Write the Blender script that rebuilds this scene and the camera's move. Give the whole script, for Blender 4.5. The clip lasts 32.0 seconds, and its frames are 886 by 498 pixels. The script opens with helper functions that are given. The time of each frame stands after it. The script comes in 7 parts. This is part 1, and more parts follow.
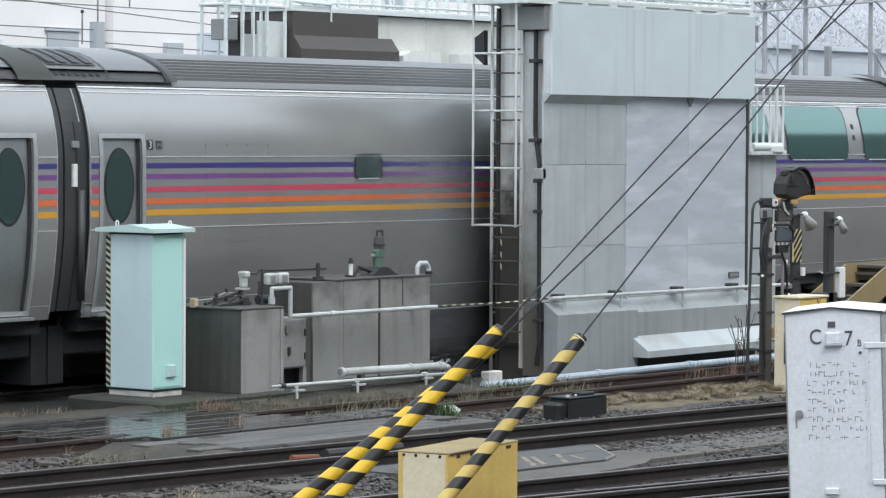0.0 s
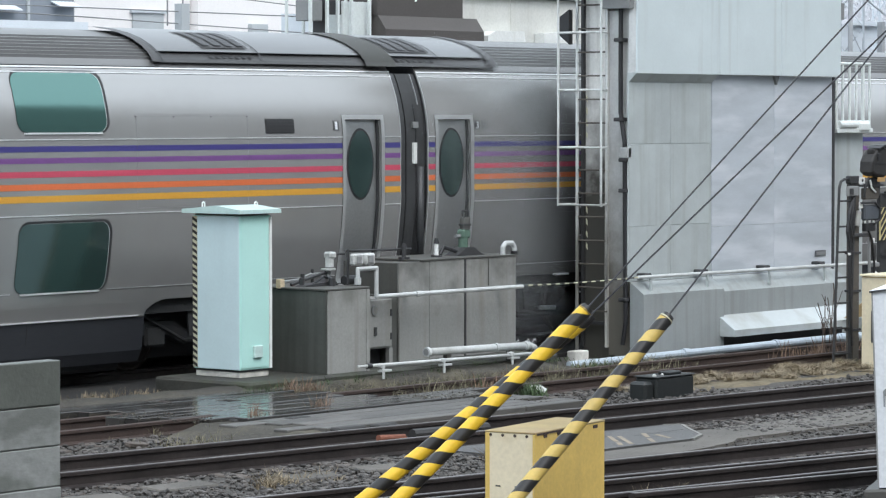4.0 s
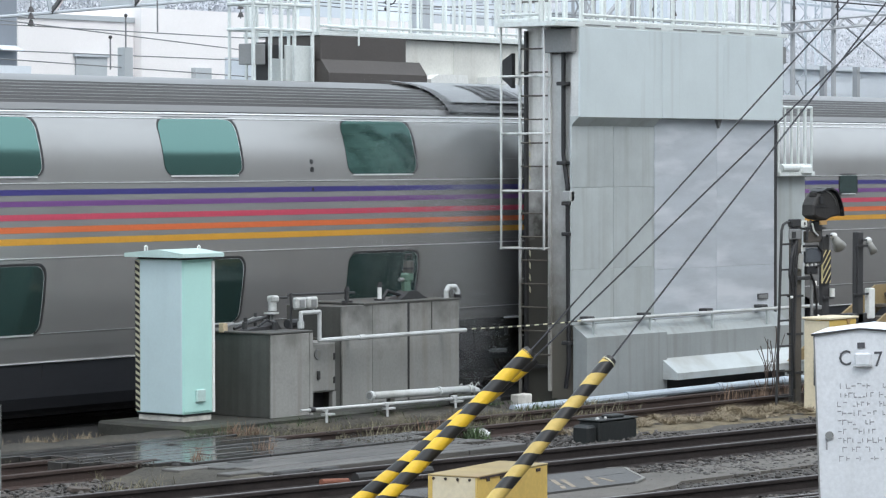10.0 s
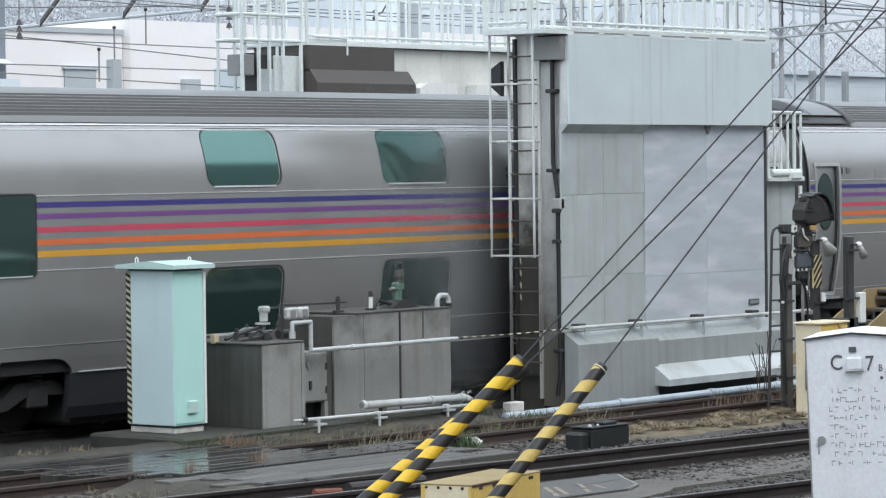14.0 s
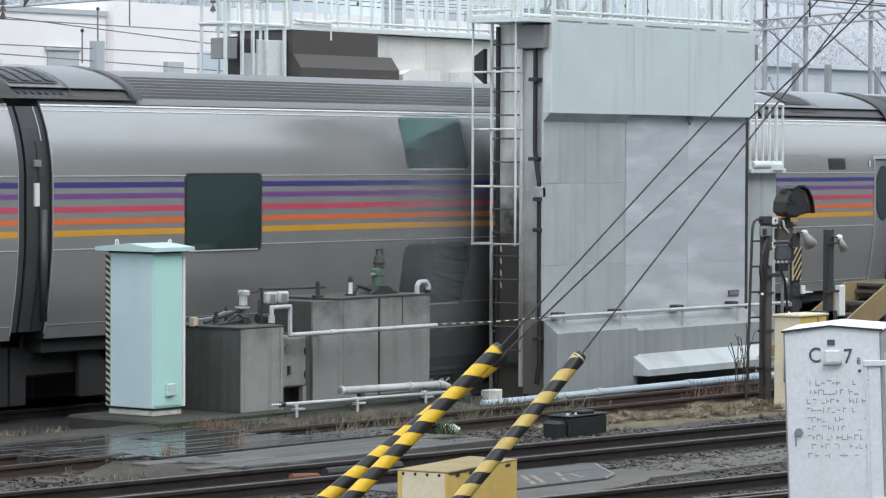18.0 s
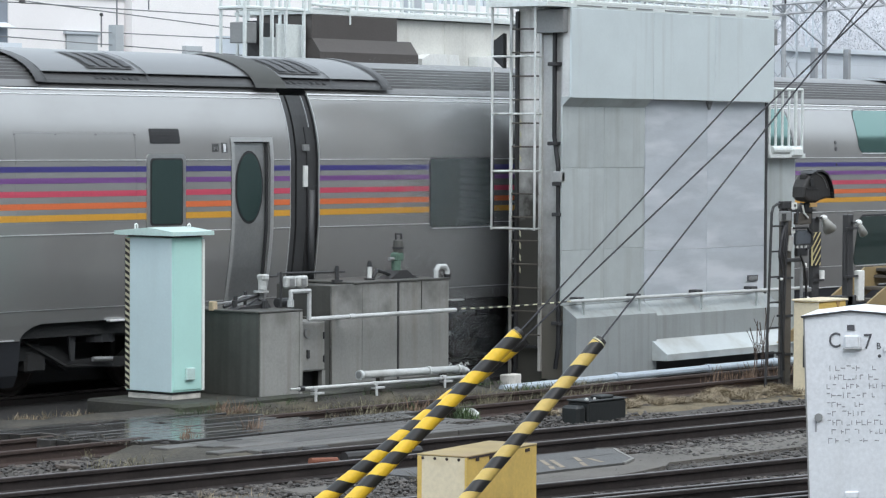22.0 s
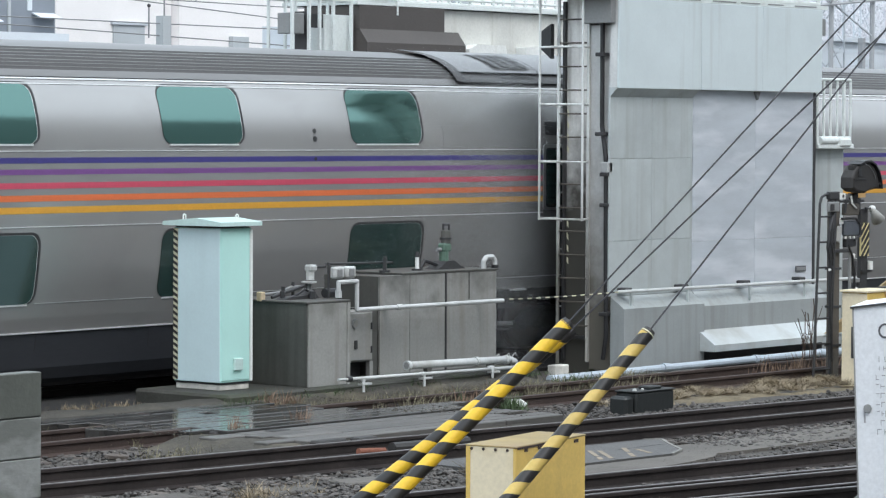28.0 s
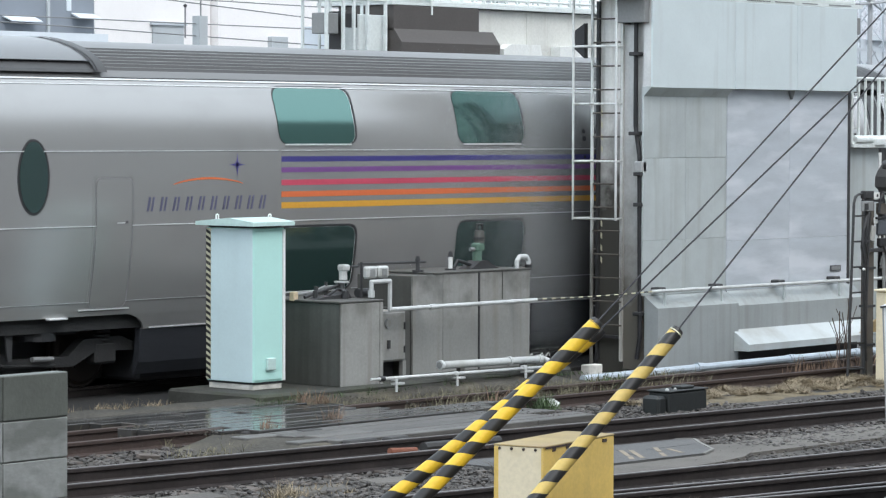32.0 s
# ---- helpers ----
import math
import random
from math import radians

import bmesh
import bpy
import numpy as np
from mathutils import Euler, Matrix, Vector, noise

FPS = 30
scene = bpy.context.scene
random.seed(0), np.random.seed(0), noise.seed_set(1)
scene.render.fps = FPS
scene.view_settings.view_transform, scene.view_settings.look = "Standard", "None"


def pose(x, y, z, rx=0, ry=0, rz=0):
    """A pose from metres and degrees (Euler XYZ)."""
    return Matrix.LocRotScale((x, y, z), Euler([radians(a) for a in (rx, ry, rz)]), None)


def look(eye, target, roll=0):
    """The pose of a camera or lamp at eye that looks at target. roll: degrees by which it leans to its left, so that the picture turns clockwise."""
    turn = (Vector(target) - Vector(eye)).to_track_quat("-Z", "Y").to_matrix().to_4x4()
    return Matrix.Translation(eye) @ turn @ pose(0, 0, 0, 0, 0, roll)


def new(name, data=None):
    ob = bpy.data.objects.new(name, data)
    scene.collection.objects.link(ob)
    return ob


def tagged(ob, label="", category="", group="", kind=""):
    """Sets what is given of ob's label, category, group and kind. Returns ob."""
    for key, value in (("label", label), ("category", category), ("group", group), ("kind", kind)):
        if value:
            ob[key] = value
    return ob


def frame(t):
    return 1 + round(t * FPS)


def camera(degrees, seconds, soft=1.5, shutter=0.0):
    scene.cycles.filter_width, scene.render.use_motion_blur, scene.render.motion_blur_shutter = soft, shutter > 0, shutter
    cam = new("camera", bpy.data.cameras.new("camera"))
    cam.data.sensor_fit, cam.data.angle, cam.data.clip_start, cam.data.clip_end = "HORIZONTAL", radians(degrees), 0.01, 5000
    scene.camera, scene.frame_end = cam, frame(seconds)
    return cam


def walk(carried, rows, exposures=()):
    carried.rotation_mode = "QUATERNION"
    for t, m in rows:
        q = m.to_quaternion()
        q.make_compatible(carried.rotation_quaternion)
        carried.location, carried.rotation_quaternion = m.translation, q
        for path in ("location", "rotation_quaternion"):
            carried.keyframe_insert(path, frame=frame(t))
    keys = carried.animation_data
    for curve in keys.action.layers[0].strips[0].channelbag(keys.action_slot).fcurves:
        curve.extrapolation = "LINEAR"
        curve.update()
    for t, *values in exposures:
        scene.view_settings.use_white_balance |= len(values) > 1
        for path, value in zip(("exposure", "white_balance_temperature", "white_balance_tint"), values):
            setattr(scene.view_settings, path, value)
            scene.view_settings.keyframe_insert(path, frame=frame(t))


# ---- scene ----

# ---- camera: stands on a bank beside the yard, hand-held, eye about 3 m above the rails ----
# X runs along the washing track, the way the train rolls; Y away from the camera; z = 0 is the top of the rails
cam = camera(16.2252, 32.0, soft=1.25, shutter=0.0)
EYE_Z = 3.06
# seconds, sway in X and Y, heading from +Y towards +X, downward tilt, roll
PATH = [
    (0, -0.003, 0.004, 51.979, 2.087, 0.276), (0.5, -0.008, 0.010, 51.681, 2.585, 0.148), (1, -0.006, 0.008, 51.436, 2.832, 0.092),
    (1.5, -0.004, 0.005, 51.021, 3.147, 0.080), (2, -0.008, 0.010, 51.090, 3.165, -0.019), (2.5, -0.008, 0.010, 50.858, 3.014, 0.172),
    (3, -0.007, 0.008, 50.903, 2.970, 0.187), (3.5, -0.010, 0.012, 50.716, 2.612, 0.085), (4, -0.007, 0.009, 50.409, 2.461, -0.049),
    (4.5, -0.010, 0.012, 50.324, 2.545, 0.140), (6.5, -0.013, 0.016, 49.899, 2.287, 0.050), (7, -0.008, 0.010, 49.801, 2.210, -0.111),
    (7.5, -0.011, 0.014, 50.042, 2.259, -0.104), (8, -0.005, 0.006, 50.022, 2.154, -0.271), (8.5, -0.005, 0.007, 50.488, 1.652, -0.307),
    (9, -0.001, 0.001, 51.067, 1.969, 0.152), (9.5, -0.005, 0.006, 51.283, 1.907, 0.431), (10, 0.000, -0.000, 51.442, 1.659, -0.086),
    (10.5, 0.003, -0.004, 51.371, 1.863, -0.219), (11, -0.004, 0.006, 51.077, 2.211, -0.225), (11.5, 0.001, -0.002, 51.150, 2.120, -0.205),
    (12, 0.007, -0.009, 51.279, 1.903, -0.404), (12.5, 0.009, -0.011, 51.292, 1.474, -0.706), (13, 0.012, -0.015, 51.382, 1.196, -0.520),
    (13.5, 0.005, -0.006, 51.552, 1.346, -0.616), (14, 0.003, -0.004, 51.609, 1.500, -0.675), (14.5, 0.012, -0.014, 51.799, 1.558, -0.343),
    (16.5, -0.005, 0.006, 52.247, 1.494, 0.504), (17, -0.005, 0.007, 52.029, 1.720, 0.342), (17.5, -0.004, 0.005, 52.033, 1.754, 0.106),
    (18, 0.004, -0.005, 51.966, 1.745, 0.211), (18.5, -0.005, 0.006, 52.067, 1.737, 0.112), (19, -0.002, 0.002, 51.894, 1.515, 0.134),
    (19.5, -0.004, 0.004, 51.898, 1.795, 0.232), (20, -0.003, 0.003, 51.841, 2.159, -0.037), (20.5, 0.003, -0.003, 51.765, 2.174, -0.279),
    (21, -0.009, 0.011, 51.885, 2.280, -0.227), (21.5, -0.004, 0.005, 51.753, 2.160, -0.012), (22, -0.006, 0.007, 51.637, 2.032, 0.282),
    (22.5, -0.003, 0.004, 51.499, 1.894, 0.350), (23, -0.005, 0.006, 51.416, 1.883, 0.085), (23.5, 0.004, -0.005, 50.904, 2.000, 0.038),
    (24, 0.006, -0.008, 50.594, 2.030, -0.017), (24.5, -0.005, 0.006, 50.410, 2.134, 0.100), (25, -0.004, 0.004, 50.476, 2.148, 0.136),
    (25.5, -0.011, 0.013, 50.421, 2.032, 0.086), (27.5, -0.013, 0.016, 50.850, 2.463, -0.004), (28, -0.017, 0.022, 50.787, 2.210, 0.265),
    (28.5, -0.018, 0.023, 50.579, 2.120, 0.403), (29, -0.017, 0.022, 50.482, 2.458, 0.397), (29.5, -0.013, 0.016, 50.483, 2.691, -0.027),
    (30, 0.005, -0.006, 50.339, 3.174, -0.707), (30.5, 0.033, -0.041, 49.742, 2.765, -0.192), (31, 0.060, -0.074, 49.918, 2.425, 0.069),
    (31.5, 0.070, -0.087, 50.091, 2.216, 0.517), (32, 0.043, -0.053, 50.031, 2.218, 0.185)]


def aim(ex, ey, heading, tilt, roll):
    a, b = radians(heading), radians(tilt)
    way = Vector((math.sin(a) * math.cos(b), math.cos(a) * math.cos(b), -math.sin(b)))
    eye = Vector((ex, ey, EYE_Z))
    return look(eye, eye + way * 40, roll)


walk(cam, [(t, aim(*rest)) for t, *rest in PATH],
     [(0, -0.04, 6420, 11), (4, 0.1, 6420, 11), (7, 0.18, 6420, 11), (9, 0.06, 6420, 11), (11, 0.0, 6420, 11), (14, -0.08, 6420, 11), (17, -0.1, 6420, 11), (20, -0.06, 6420, 11), (25, 0.0, 6420, 11),
      (28, 0.04, 6420, 11), (31, 0.15, 6420, 11), (32, 0.12, 6420, 11)])

# how far the train has rolled at each time
ROLLED = [
    (0, -0.000), (0.5, 0.588), (1, 1.171), (1.5, 1.763), (2, 2.340), (2.5, 2.917),
    (3, 3.493), (3.5, 4.065), (4, 4.633), (4.5, 5.201), (6.5, 7.493), (7, 8.054),
    (7.5, 8.601), (8, 9.150), (8.5, 9.701), (9, 10.252), (9.5, 10.790), (10, 11.334),
    (10.5, 11.886), (11, 12.431), (11.5, 12.972), (12, 13.517), (12.5, 14.056), (13, 14.602),
    (13.5, 15.104), (14, 15.641), (14.5, 16.185), (16.5, 18.297), (17, 18.812), (17.5, 19.339),
    (18, 19.877), (18.5, 20.433), (19, 20.982), (19.5, 21.527), (20, 22.070), (20.5, 22.614),
    (21, 23.166), (21.5, 23.719), (22, 24.278), (22.5, 24.829), (23, 25.387), (23.5, 25.951),
    (24, 26.518), (24.5, 27.090), (25, 27.663), (25.5, 28.241), (27.5, 30.558), (28, 31.138),
    (28.5, 31.724), (29, 32.321), (29.5, 32.916), (30, 33.514), (30.5, 34.128), (31, 34.746),
    (31.5, 35.367), (32, 35.993)]

# ---- light: rainy, overcast day ----
world = bpy.data.worlds.new("overcast_sky")
scene.world = world
world.use_nodes = True
wn, wl = world.node_tree.nodes, world.node_tree.links
sky = wn.new("ShaderNodeTexSky")
sky.sky_type = "NISHITA"
sky.sun_disc = False
sky.sun_elevation, sky.sun_rotation = radians(48), radians(200)
sky.air_density, sky.dust_density, sky.ozone_density = 1.0, 6.0, 1.0
grey = wn.new("ShaderNodeHueSaturation")
grey.inputs["Saturation"].default_value = 0.45
grey.inputs["Value"].default_value = 0.12
cloud = wn.new("ShaderNodeMix")
cloud.data_type = "RGBA"
cloud.inputs["Factor"].default_value = 0.8
cloud.inputs["B"].default_value = (0.80, 0.915, 1.0, 1)
wl.new(sky.outputs["Color"], grey.inputs["Color"])
wl.new(grey.outputs["Color"], cloud.inputs["A"])
wl.new(cloud.outputs["Result"], wn["Background"].inputs["Color"])
wn["Background"].inputs["Strength"].default_value = 2.0
sun = new("sun", bpy.data.lights.new("sun", "SUN"))
sun.data.energy, sun.data.angle, sun.data.color = 1.0, radians(25), (1.0, 0.98, 0.95)
sun.matrix_world = look((0, 0, 60), (0 + 20, 0 + 40, 0))

# ---- materials ----
def mat(name, base, rough=0.6, metal=0.0, var=0.15, scale=2.0, var2=0.1, scale2=30.0, bump=0.1, streak=0.0,
        stain=None, stain_at=0.55, rough_var=0.1, each=0.0, island=0.0, stretch=(1, 1, 1), coat=0.0):
    """Painted, cast or rolled surface: base colour varied at two scales, fine relief, optional streaks and stains of another colour."""
    m = bpy.data.materials.new(name)
    m.use_nodes = True
    n, l = m.node_tree.nodes, m.node_tree.links
    b = n["Principled BSDF"]
    tc, info = n.new("ShaderNodeTexCoord"), n.new("ShaderNodeObjectInfo")
    shift = n.new("ShaderNodeVectorMath")
    shift.operation = "MULTIPLY_ADD"
    shift.inputs[0].default_value = (1, 1, 1)
    comb = n.new("ShaderNodeMath")
    comb.operation = "MULTIPLY"
    comb.inputs[1].default_value = 37.0
    l.new(info.outputs["Random"], comb.inputs[0])
    mp = n.new("ShaderNodeMapping")
    mp.inputs["Scale"].default_value = stretch
    l.new(tc.outputs["Object"], mp.inputs["Vector"])
    l.new(mp.outputs["Vector"], shift.inputs[0])
    shift.inputs[1].default_value = (1, 1, 1)
    l.new(comb.outputs[0], shift.inputs[2])

    def noise_at(sc, detail=5.0, rgh=0.6):
        t = n.new("ShaderNodeTexNoise")
        t.inputs["Scale"].default_value, t.inputs["Detail"].default_value, t.inputs["Roughness"].default_value = sc, detail, rgh
        l.new(shift.outputs[0], t.inputs["Vector"])
        return t.outputs["Fac"]

    def math_node(op, a, c):
        k = n.new("ShaderNodeMath")
        k.operation = op
        for i, q in enumerate((a, c)):
            if isinstance(q, (int, float)):
                k.inputs[i].default_value = q
            else:
                l.new(q, k.inputs[i])
        return k.outputs[0]

    big, fine = noise_at(scale), noise_at(scale2, 3.0)
    # brightness factor round 1
    f = math_node("ADD", math_node("MULTIPLY", math_node("SUBTRACT", big, 0.5), var * 3.2),
                  math_node("MULTIPLY", math_node("SUBTRACT", fine, 0.5), var2 * 3.2))
    f = math_node("ADD", f, 1.0)
    if each:
        f = math_node("ADD", f, math_node("MULTIPLY", math_node("SUBTRACT", info.outputs["Random"], 0.5), 2 * each))
    if island:
        g = n.new("ShaderNodeNewGeometry")
        f = math_node("ADD", f, math_node("MULTIPLY", math_node("SUBTRACT", g.outputs["Random Per Island"], 0.5), 2 * island))
    col = n.new("ShaderNodeMix")
    col.data_type, col.blend_type = "RGBA", "MULTIPLY"
    col.inputs["Factor"].default_value = 1.0
    col.inputs["A"].default_value = (*base, 1)
    l.new(f, col.inputs["B"])
    out = col.outputs["Result"]
    if streak or stain:
        sm = n.new("ShaderNodeMapping")
        sm.inputs["Scale"].default_value = (7, 7, 0.35) if streak else (1, 1, 1)
        l.new(shift.outputs[0], sm.inputs["Vector"])
        t = n.new("ShaderNodeTexNoise")
        t.inputs["Scale"].default_value, t.inputs["Detail"].default_value = (1.0 if streak else 1.6), 6.0
        l.new(sm.outputs["Vector"], t.inputs["Vector"])
        r = n.new("ShaderNodeMapRange")
        r.inputs["From Min"].default_value, r.inputs["From Max"].default_value = stain_at, stain_at + 0.2
        r.inputs["To Max"].default_value = streak or 0.8
        l.new(t.outputs["Fac"], r.inputs["Value"])
        mix = n.new("ShaderNodeMix")
        mix.data_type = "RGBA"
        mix.inputs["B"].default_value = (*(stain or [c * 0.35 for c in base]), 1)
        l.new(r.outputs["Result"], mix.inputs["Factor"])
        l.new(out, mix.inputs["A"])
        out = mix.outputs["Result"]
    l.new(out, b.inputs["Base Color"])
    l.new(math_node("ADD", rough - rough_var / 2, math_node("MULTIPLY", big, rough_var)), b.inputs["Roughness"])
    b.inputs["Metallic"].default_value = metal
    b.inputs["Coat Weight"].default_value = coat
    if bump:
        bp = n.new("ShaderNodeBump")
        bp.inputs["Strength"].default_value, bp.inputs["Distance"].default_value = bump, 0.02
        l.new(fine, bp.inputs["Height"])
        l.new(bp.outputs["Normal"], b.inputs["Normal"])
    return m


M = {}
M["ballast"] = mat("ballast", (0.062, 0.056, 0.050), 0.9, var=0.4, scale=1.2, var2=0.35, scale2=18, bump=1.0)
M["stones"] = mat("stones", (0.071, 0.064, 0.059), 0.7, var=0.2, scale=1.0, var2=0.15, island=0.6, bump=0.4)
M["rail_side"] = mat("rail_side", (0.030, 0.0235, 0.022), 0.6, 0.2, var=0.5, scale=2.2, var2=0.25, scale2=14, bump=0.3)
M["rail_rust"] = mat("rail_rust", (0.048, 0.032, 0.027), 0.75, 0.1, var=0.3, scale=3, bump=0.4)
M["rail_top"] = mat("rail_top", (0.15, 0.137, 0.135), 0.5, 0.5, var=0.5, scale=2.0, var2=0.2, scale2=12, bump=0.05)
M["sleeper"] = mat("sleeper", (0.09, 0.075, 0.065), 0.8, var=0.25, scale=3, bump=0.5, each=0.2, stretch=(1, 0.2, 1))
M["concrete"] = mat("concrete", (0.20, 0.195, 0.18), 0.8, var=0.18, scale=1.2, var2=0.12, bump=0.25, streak=0.5)
M["concrete_wet"] = mat("concrete_wet", (0.065, 0.062, 0.056), 0.5, var=0.25, scale=1.2, bump=0.3)
M["block"] = mat("block", (0.27, 0.28, 0.272), 0.7, var=0.30, scale=1.6, var2=0.14, scale2=9, bump=0.15, each=0.08, stain=(0.10, 0.107, 0.096), stain_at=0.44, stretch=(2.0, 2.0, 3.6))
M["block_damp"] = mat("block_damp", (0.095, 0.102, 0.09), 0.6, var=0.3, scale=1.5, var2=0.1, bump=0.2, each=0.1, stain=(0.20, 0.205, 0.195), stain_at=0.50)
M["clad"] = mat("clad", (0.70, 0.775, 0.79), 0.35, 0.25, var=0.06, scale=1.3, var2=0.02, bump=0.01, streak=0.3, stain=(0.45, 0.46, 0.44))
M["clad_dull"] = mat("clad_dull", (0.49, 0.53, 0.53), 0.42, 0.25, var=0.18, scale=1.6, var2=0.03, bump=0.02, streak=0.35, stain=(0.30, 0.305, 0.28), stain_at=0.52)
M["clad_base"] = mat("clad_base", (0.35, 0.375, 0.375), 0.5, 0.2, var=0.14, scale=1.5, var2=0.05, bump=0.03, streak=0.45, stain=(0.24, 0.24, 0.215), stain_at=0.5)
M["clad_hood"] = mat("clad_hood", (0.52, 0.555, 0.56), 0.45, 0.2, var=0.1, scale=2.0, var2=0.04, bump=0.03, stain=(0.36, 0.36, 0.33), stain_at=0.5)
# clad_panel: paler patches put brushed smudges and wet sheen into the colour
M["clad_panel"] = mat("clad_panel", (0.56, 0.60, 0.64), 0.38, 0.3, var=0.15, scale=1.8, var2=0.03, bump=0.02, stretch=(0.55, 0.55, 2.4), stain=(0.76, 0.785, 0.83), stain_at=0.49)
M["steel_white"] = mat("steel_white", (0.66, 0.70, 0.69), 0.5, var=0.08, scale=3, bump=0.05, streak=0.25, stain=(0.4, 0.36, 0.3))
M["steel_old"] = mat("steel_old", (0.50, 0.49, 0.46), 0.6, 0.1, var=0.2, scale=1.8, bump=0.15, streak=0.75, stain=(0.12, 0.11, 0.09), stain_at=0.52)
M["steel_grey"] = mat("steel_grey", (0.26, 0.265, 0.265), 0.5, 0.3, var=0.12, bump=0.1)
M["steel_dark"] = mat("steel_dark", (0.05, 0.05, 0.052), 0.55, 0.3, var=0.2, bump=0.15)
M["pipe_white"] = mat("pipe_white", (0.50, 0.515, 0.51), 0.45, var=0.18, scale=5, bump=0.05, stain=(0.27, 0.27, 0.25), stain_at=0.52)
M["pipe_blue"] = mat("pipe_blue", (0.42, 0.48, 0.54), 0.45, var=0.12, scale=3, bump=0.05)
M["mint_side"] = mat("mint_side", (0.57, 0.71, 0.735), 0.4, var=0.07, scale=1.2, var2=0.03, bump=0.02, streak=0.12, stain=(0.42, 0.52, 0.54))
M["mint"] = mat("mint", (0.48, 0.765, 0.71), 0.35, 0.0, var=0.05, scale=1.5, var2=0.02, bump=0.0, coat=0.2)
M["mint_lid"] = mat("mint_lid", (0.52, 0.68, 0.65), 0.4, var=0.06, bump=0.02)
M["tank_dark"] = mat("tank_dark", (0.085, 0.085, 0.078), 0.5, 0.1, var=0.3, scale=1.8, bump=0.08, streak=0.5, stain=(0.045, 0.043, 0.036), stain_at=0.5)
M["hazard_yellow"] = mat("hazard_yellow", (0.72, 0.46, 0.03), 0.45, var=0.08, bump=0.05)
M["hazard_black"] = mat("hazard_black", (0.019, 0.018, 0.018), 0.45, var=0.2, bump=0.05)
M["box_yellow"] = mat("box_yellow", (0.67, 0.465, 0.125), 0.5, var=0.12, scale=2.5, bump=0.06, streak=0.25, stain=(0.45, 0.30, 0.10))
M["box_cream"] = mat("box_cream", (0.70, 0.61, 0.44), 0.5, var=0.06, scale=3, bump=0.03, stain=(0.58, 0.46, 0.25), stain_at=0.60)
M["box_white"] = mat("box_white", (0.70, 0.72, 0.75), 0.4, var=0.06, scale=2, bump=0.03, streak=0.15, stain=(0.5, 0.5, 0.48))
M["ink"] = mat("ink", (0.085, 0.085, 0.095), 0.6, var=0.1, bump=0.0)
M["ink_worn"] = mat("ink_worn", (0.33, 0.335, 0.35), 0.6, var=0.25, scale=9, bump=0.0)
M["black"] = mat("black", (0.018, 0.018, 0.02), 0.5, var=0.2, bump=0.1)
M["wire"] = mat("wire", (0.055, 0.055, 0.06), 0.5, 0.4, var=0.1, bump=0.1)
M["asphalt"] = mat("asphalt", (0.078, 0.076, 0.074), 0.6, var=0.35, scale=1.5, var2=0.2, scale2=60, bump=0.3)
M["plank_wet"] = mat("plank_wet", (0.046, 0.044, 0.042), 0.15, var=0.4, scale=2.5, bump=0.03, each=0.35, rough_var=0.16, stain=(0.09, 0.085, 0.075), stain_at=0.54, stretch=(0.25, 1, 1))
M["plank_dry"] = mat("plank_dry", (0.088, 0.083, 0.077), 0.5, var=0.35, scale=2.0, var2=0.2, scale2=24, bump=0.25, each=0.25, rough_var=0.3, stain=(0.08, 0.076, 0.07), stain_at=0.52, stretch=(0.25, 1, 1))
M["weed"] = mat("weed", (0.175, 0.16, 0.105), 0.8, var=0.3, island=0.4, bump=0.0)
M["weed_green"] = mat("weed_green", (0.06, 0.095, 0.04), 0.7, var=0.3, island=0.4, bump=0.0)
M["straw"] = mat("straw", (0.25, 0.205, 0.14), 0.85, var=0.3, island=0.35, bump=0.0)
# train
M["stainless"] = mat("stainless", (0.405, 0.402, 0.395), 0.24, 0.55, var=0.06, scale=0.8, var2=0.0, bump=0.0, stretch=(0.15, 1, 1), rough_var=0.10, streak=0.22, stain=(0.27, 0.262, 0.25), stain_at=0.5)
M["stainless_door"] = mat("stainless_door", (0.46, 0.47, 0.47), 0.36, 0.8, var=0.05, bump=0.01)
M["roof_grey"] = mat("roof_grey", (0.115, 0.113, 0.112), 0.38, 0.3, var=0.12, scale=1.0, bump=0.03, stretch=(0.3, 1, 1))
M["fairing"] = mat("fairing", (0.40, 0.41, 0.42), 0.32, 0.5, var=0.05, scale=0.7, var2=0.02, bump=0.0, rough_var=0.04)
M["rubber"] = mat("rubber", (0.028, 0.028, 0.03), 0.5, var=0.2, bump=0.1)
M["under"] = mat("under", (0.024, 0.024, 0.0245), 0.75, 0.1, var=0.3, scale=3, bump=0.3)
M["wheel"] = mat("wheel", (0.06, 0.05, 0.045), 0.5, 0.6, var=0.2, bump=0.1)
for nm, c in (("blue", (0.065, 0.058, 0.23)), ("purple", (0.20, 0.085, 0.27)), ("pink", (0.60, 0.085, 0.14)), ("orange", (0.74, 0.18, 0.065)), ("yellow", (0.70, 0.36, 0.05))):
    M["band_" + nm] = mat("band_" + nm, c, 0.35, 0.15, var=0.05, bump=0.0)


def glass(name, tint, rough=0.03, mirror=0.0):
    m = bpy.data.materials.new(name)
    m.use_nodes = True
    b = m.node_tree.nodes["Principled BSDF"]
    b.inputs["Base Color"].default_value = (*tint, 1)
    b.inputs["Roughness"].default_value, b.inputs["IOR"].default_value = rough, 1.6
    b.inputs["Metallic"].default_value = mirror
    b.inputs["Coat Weight"].default_value, b.inputs["Coat Roughness"].default_value = 1.0, 0.12
    return m


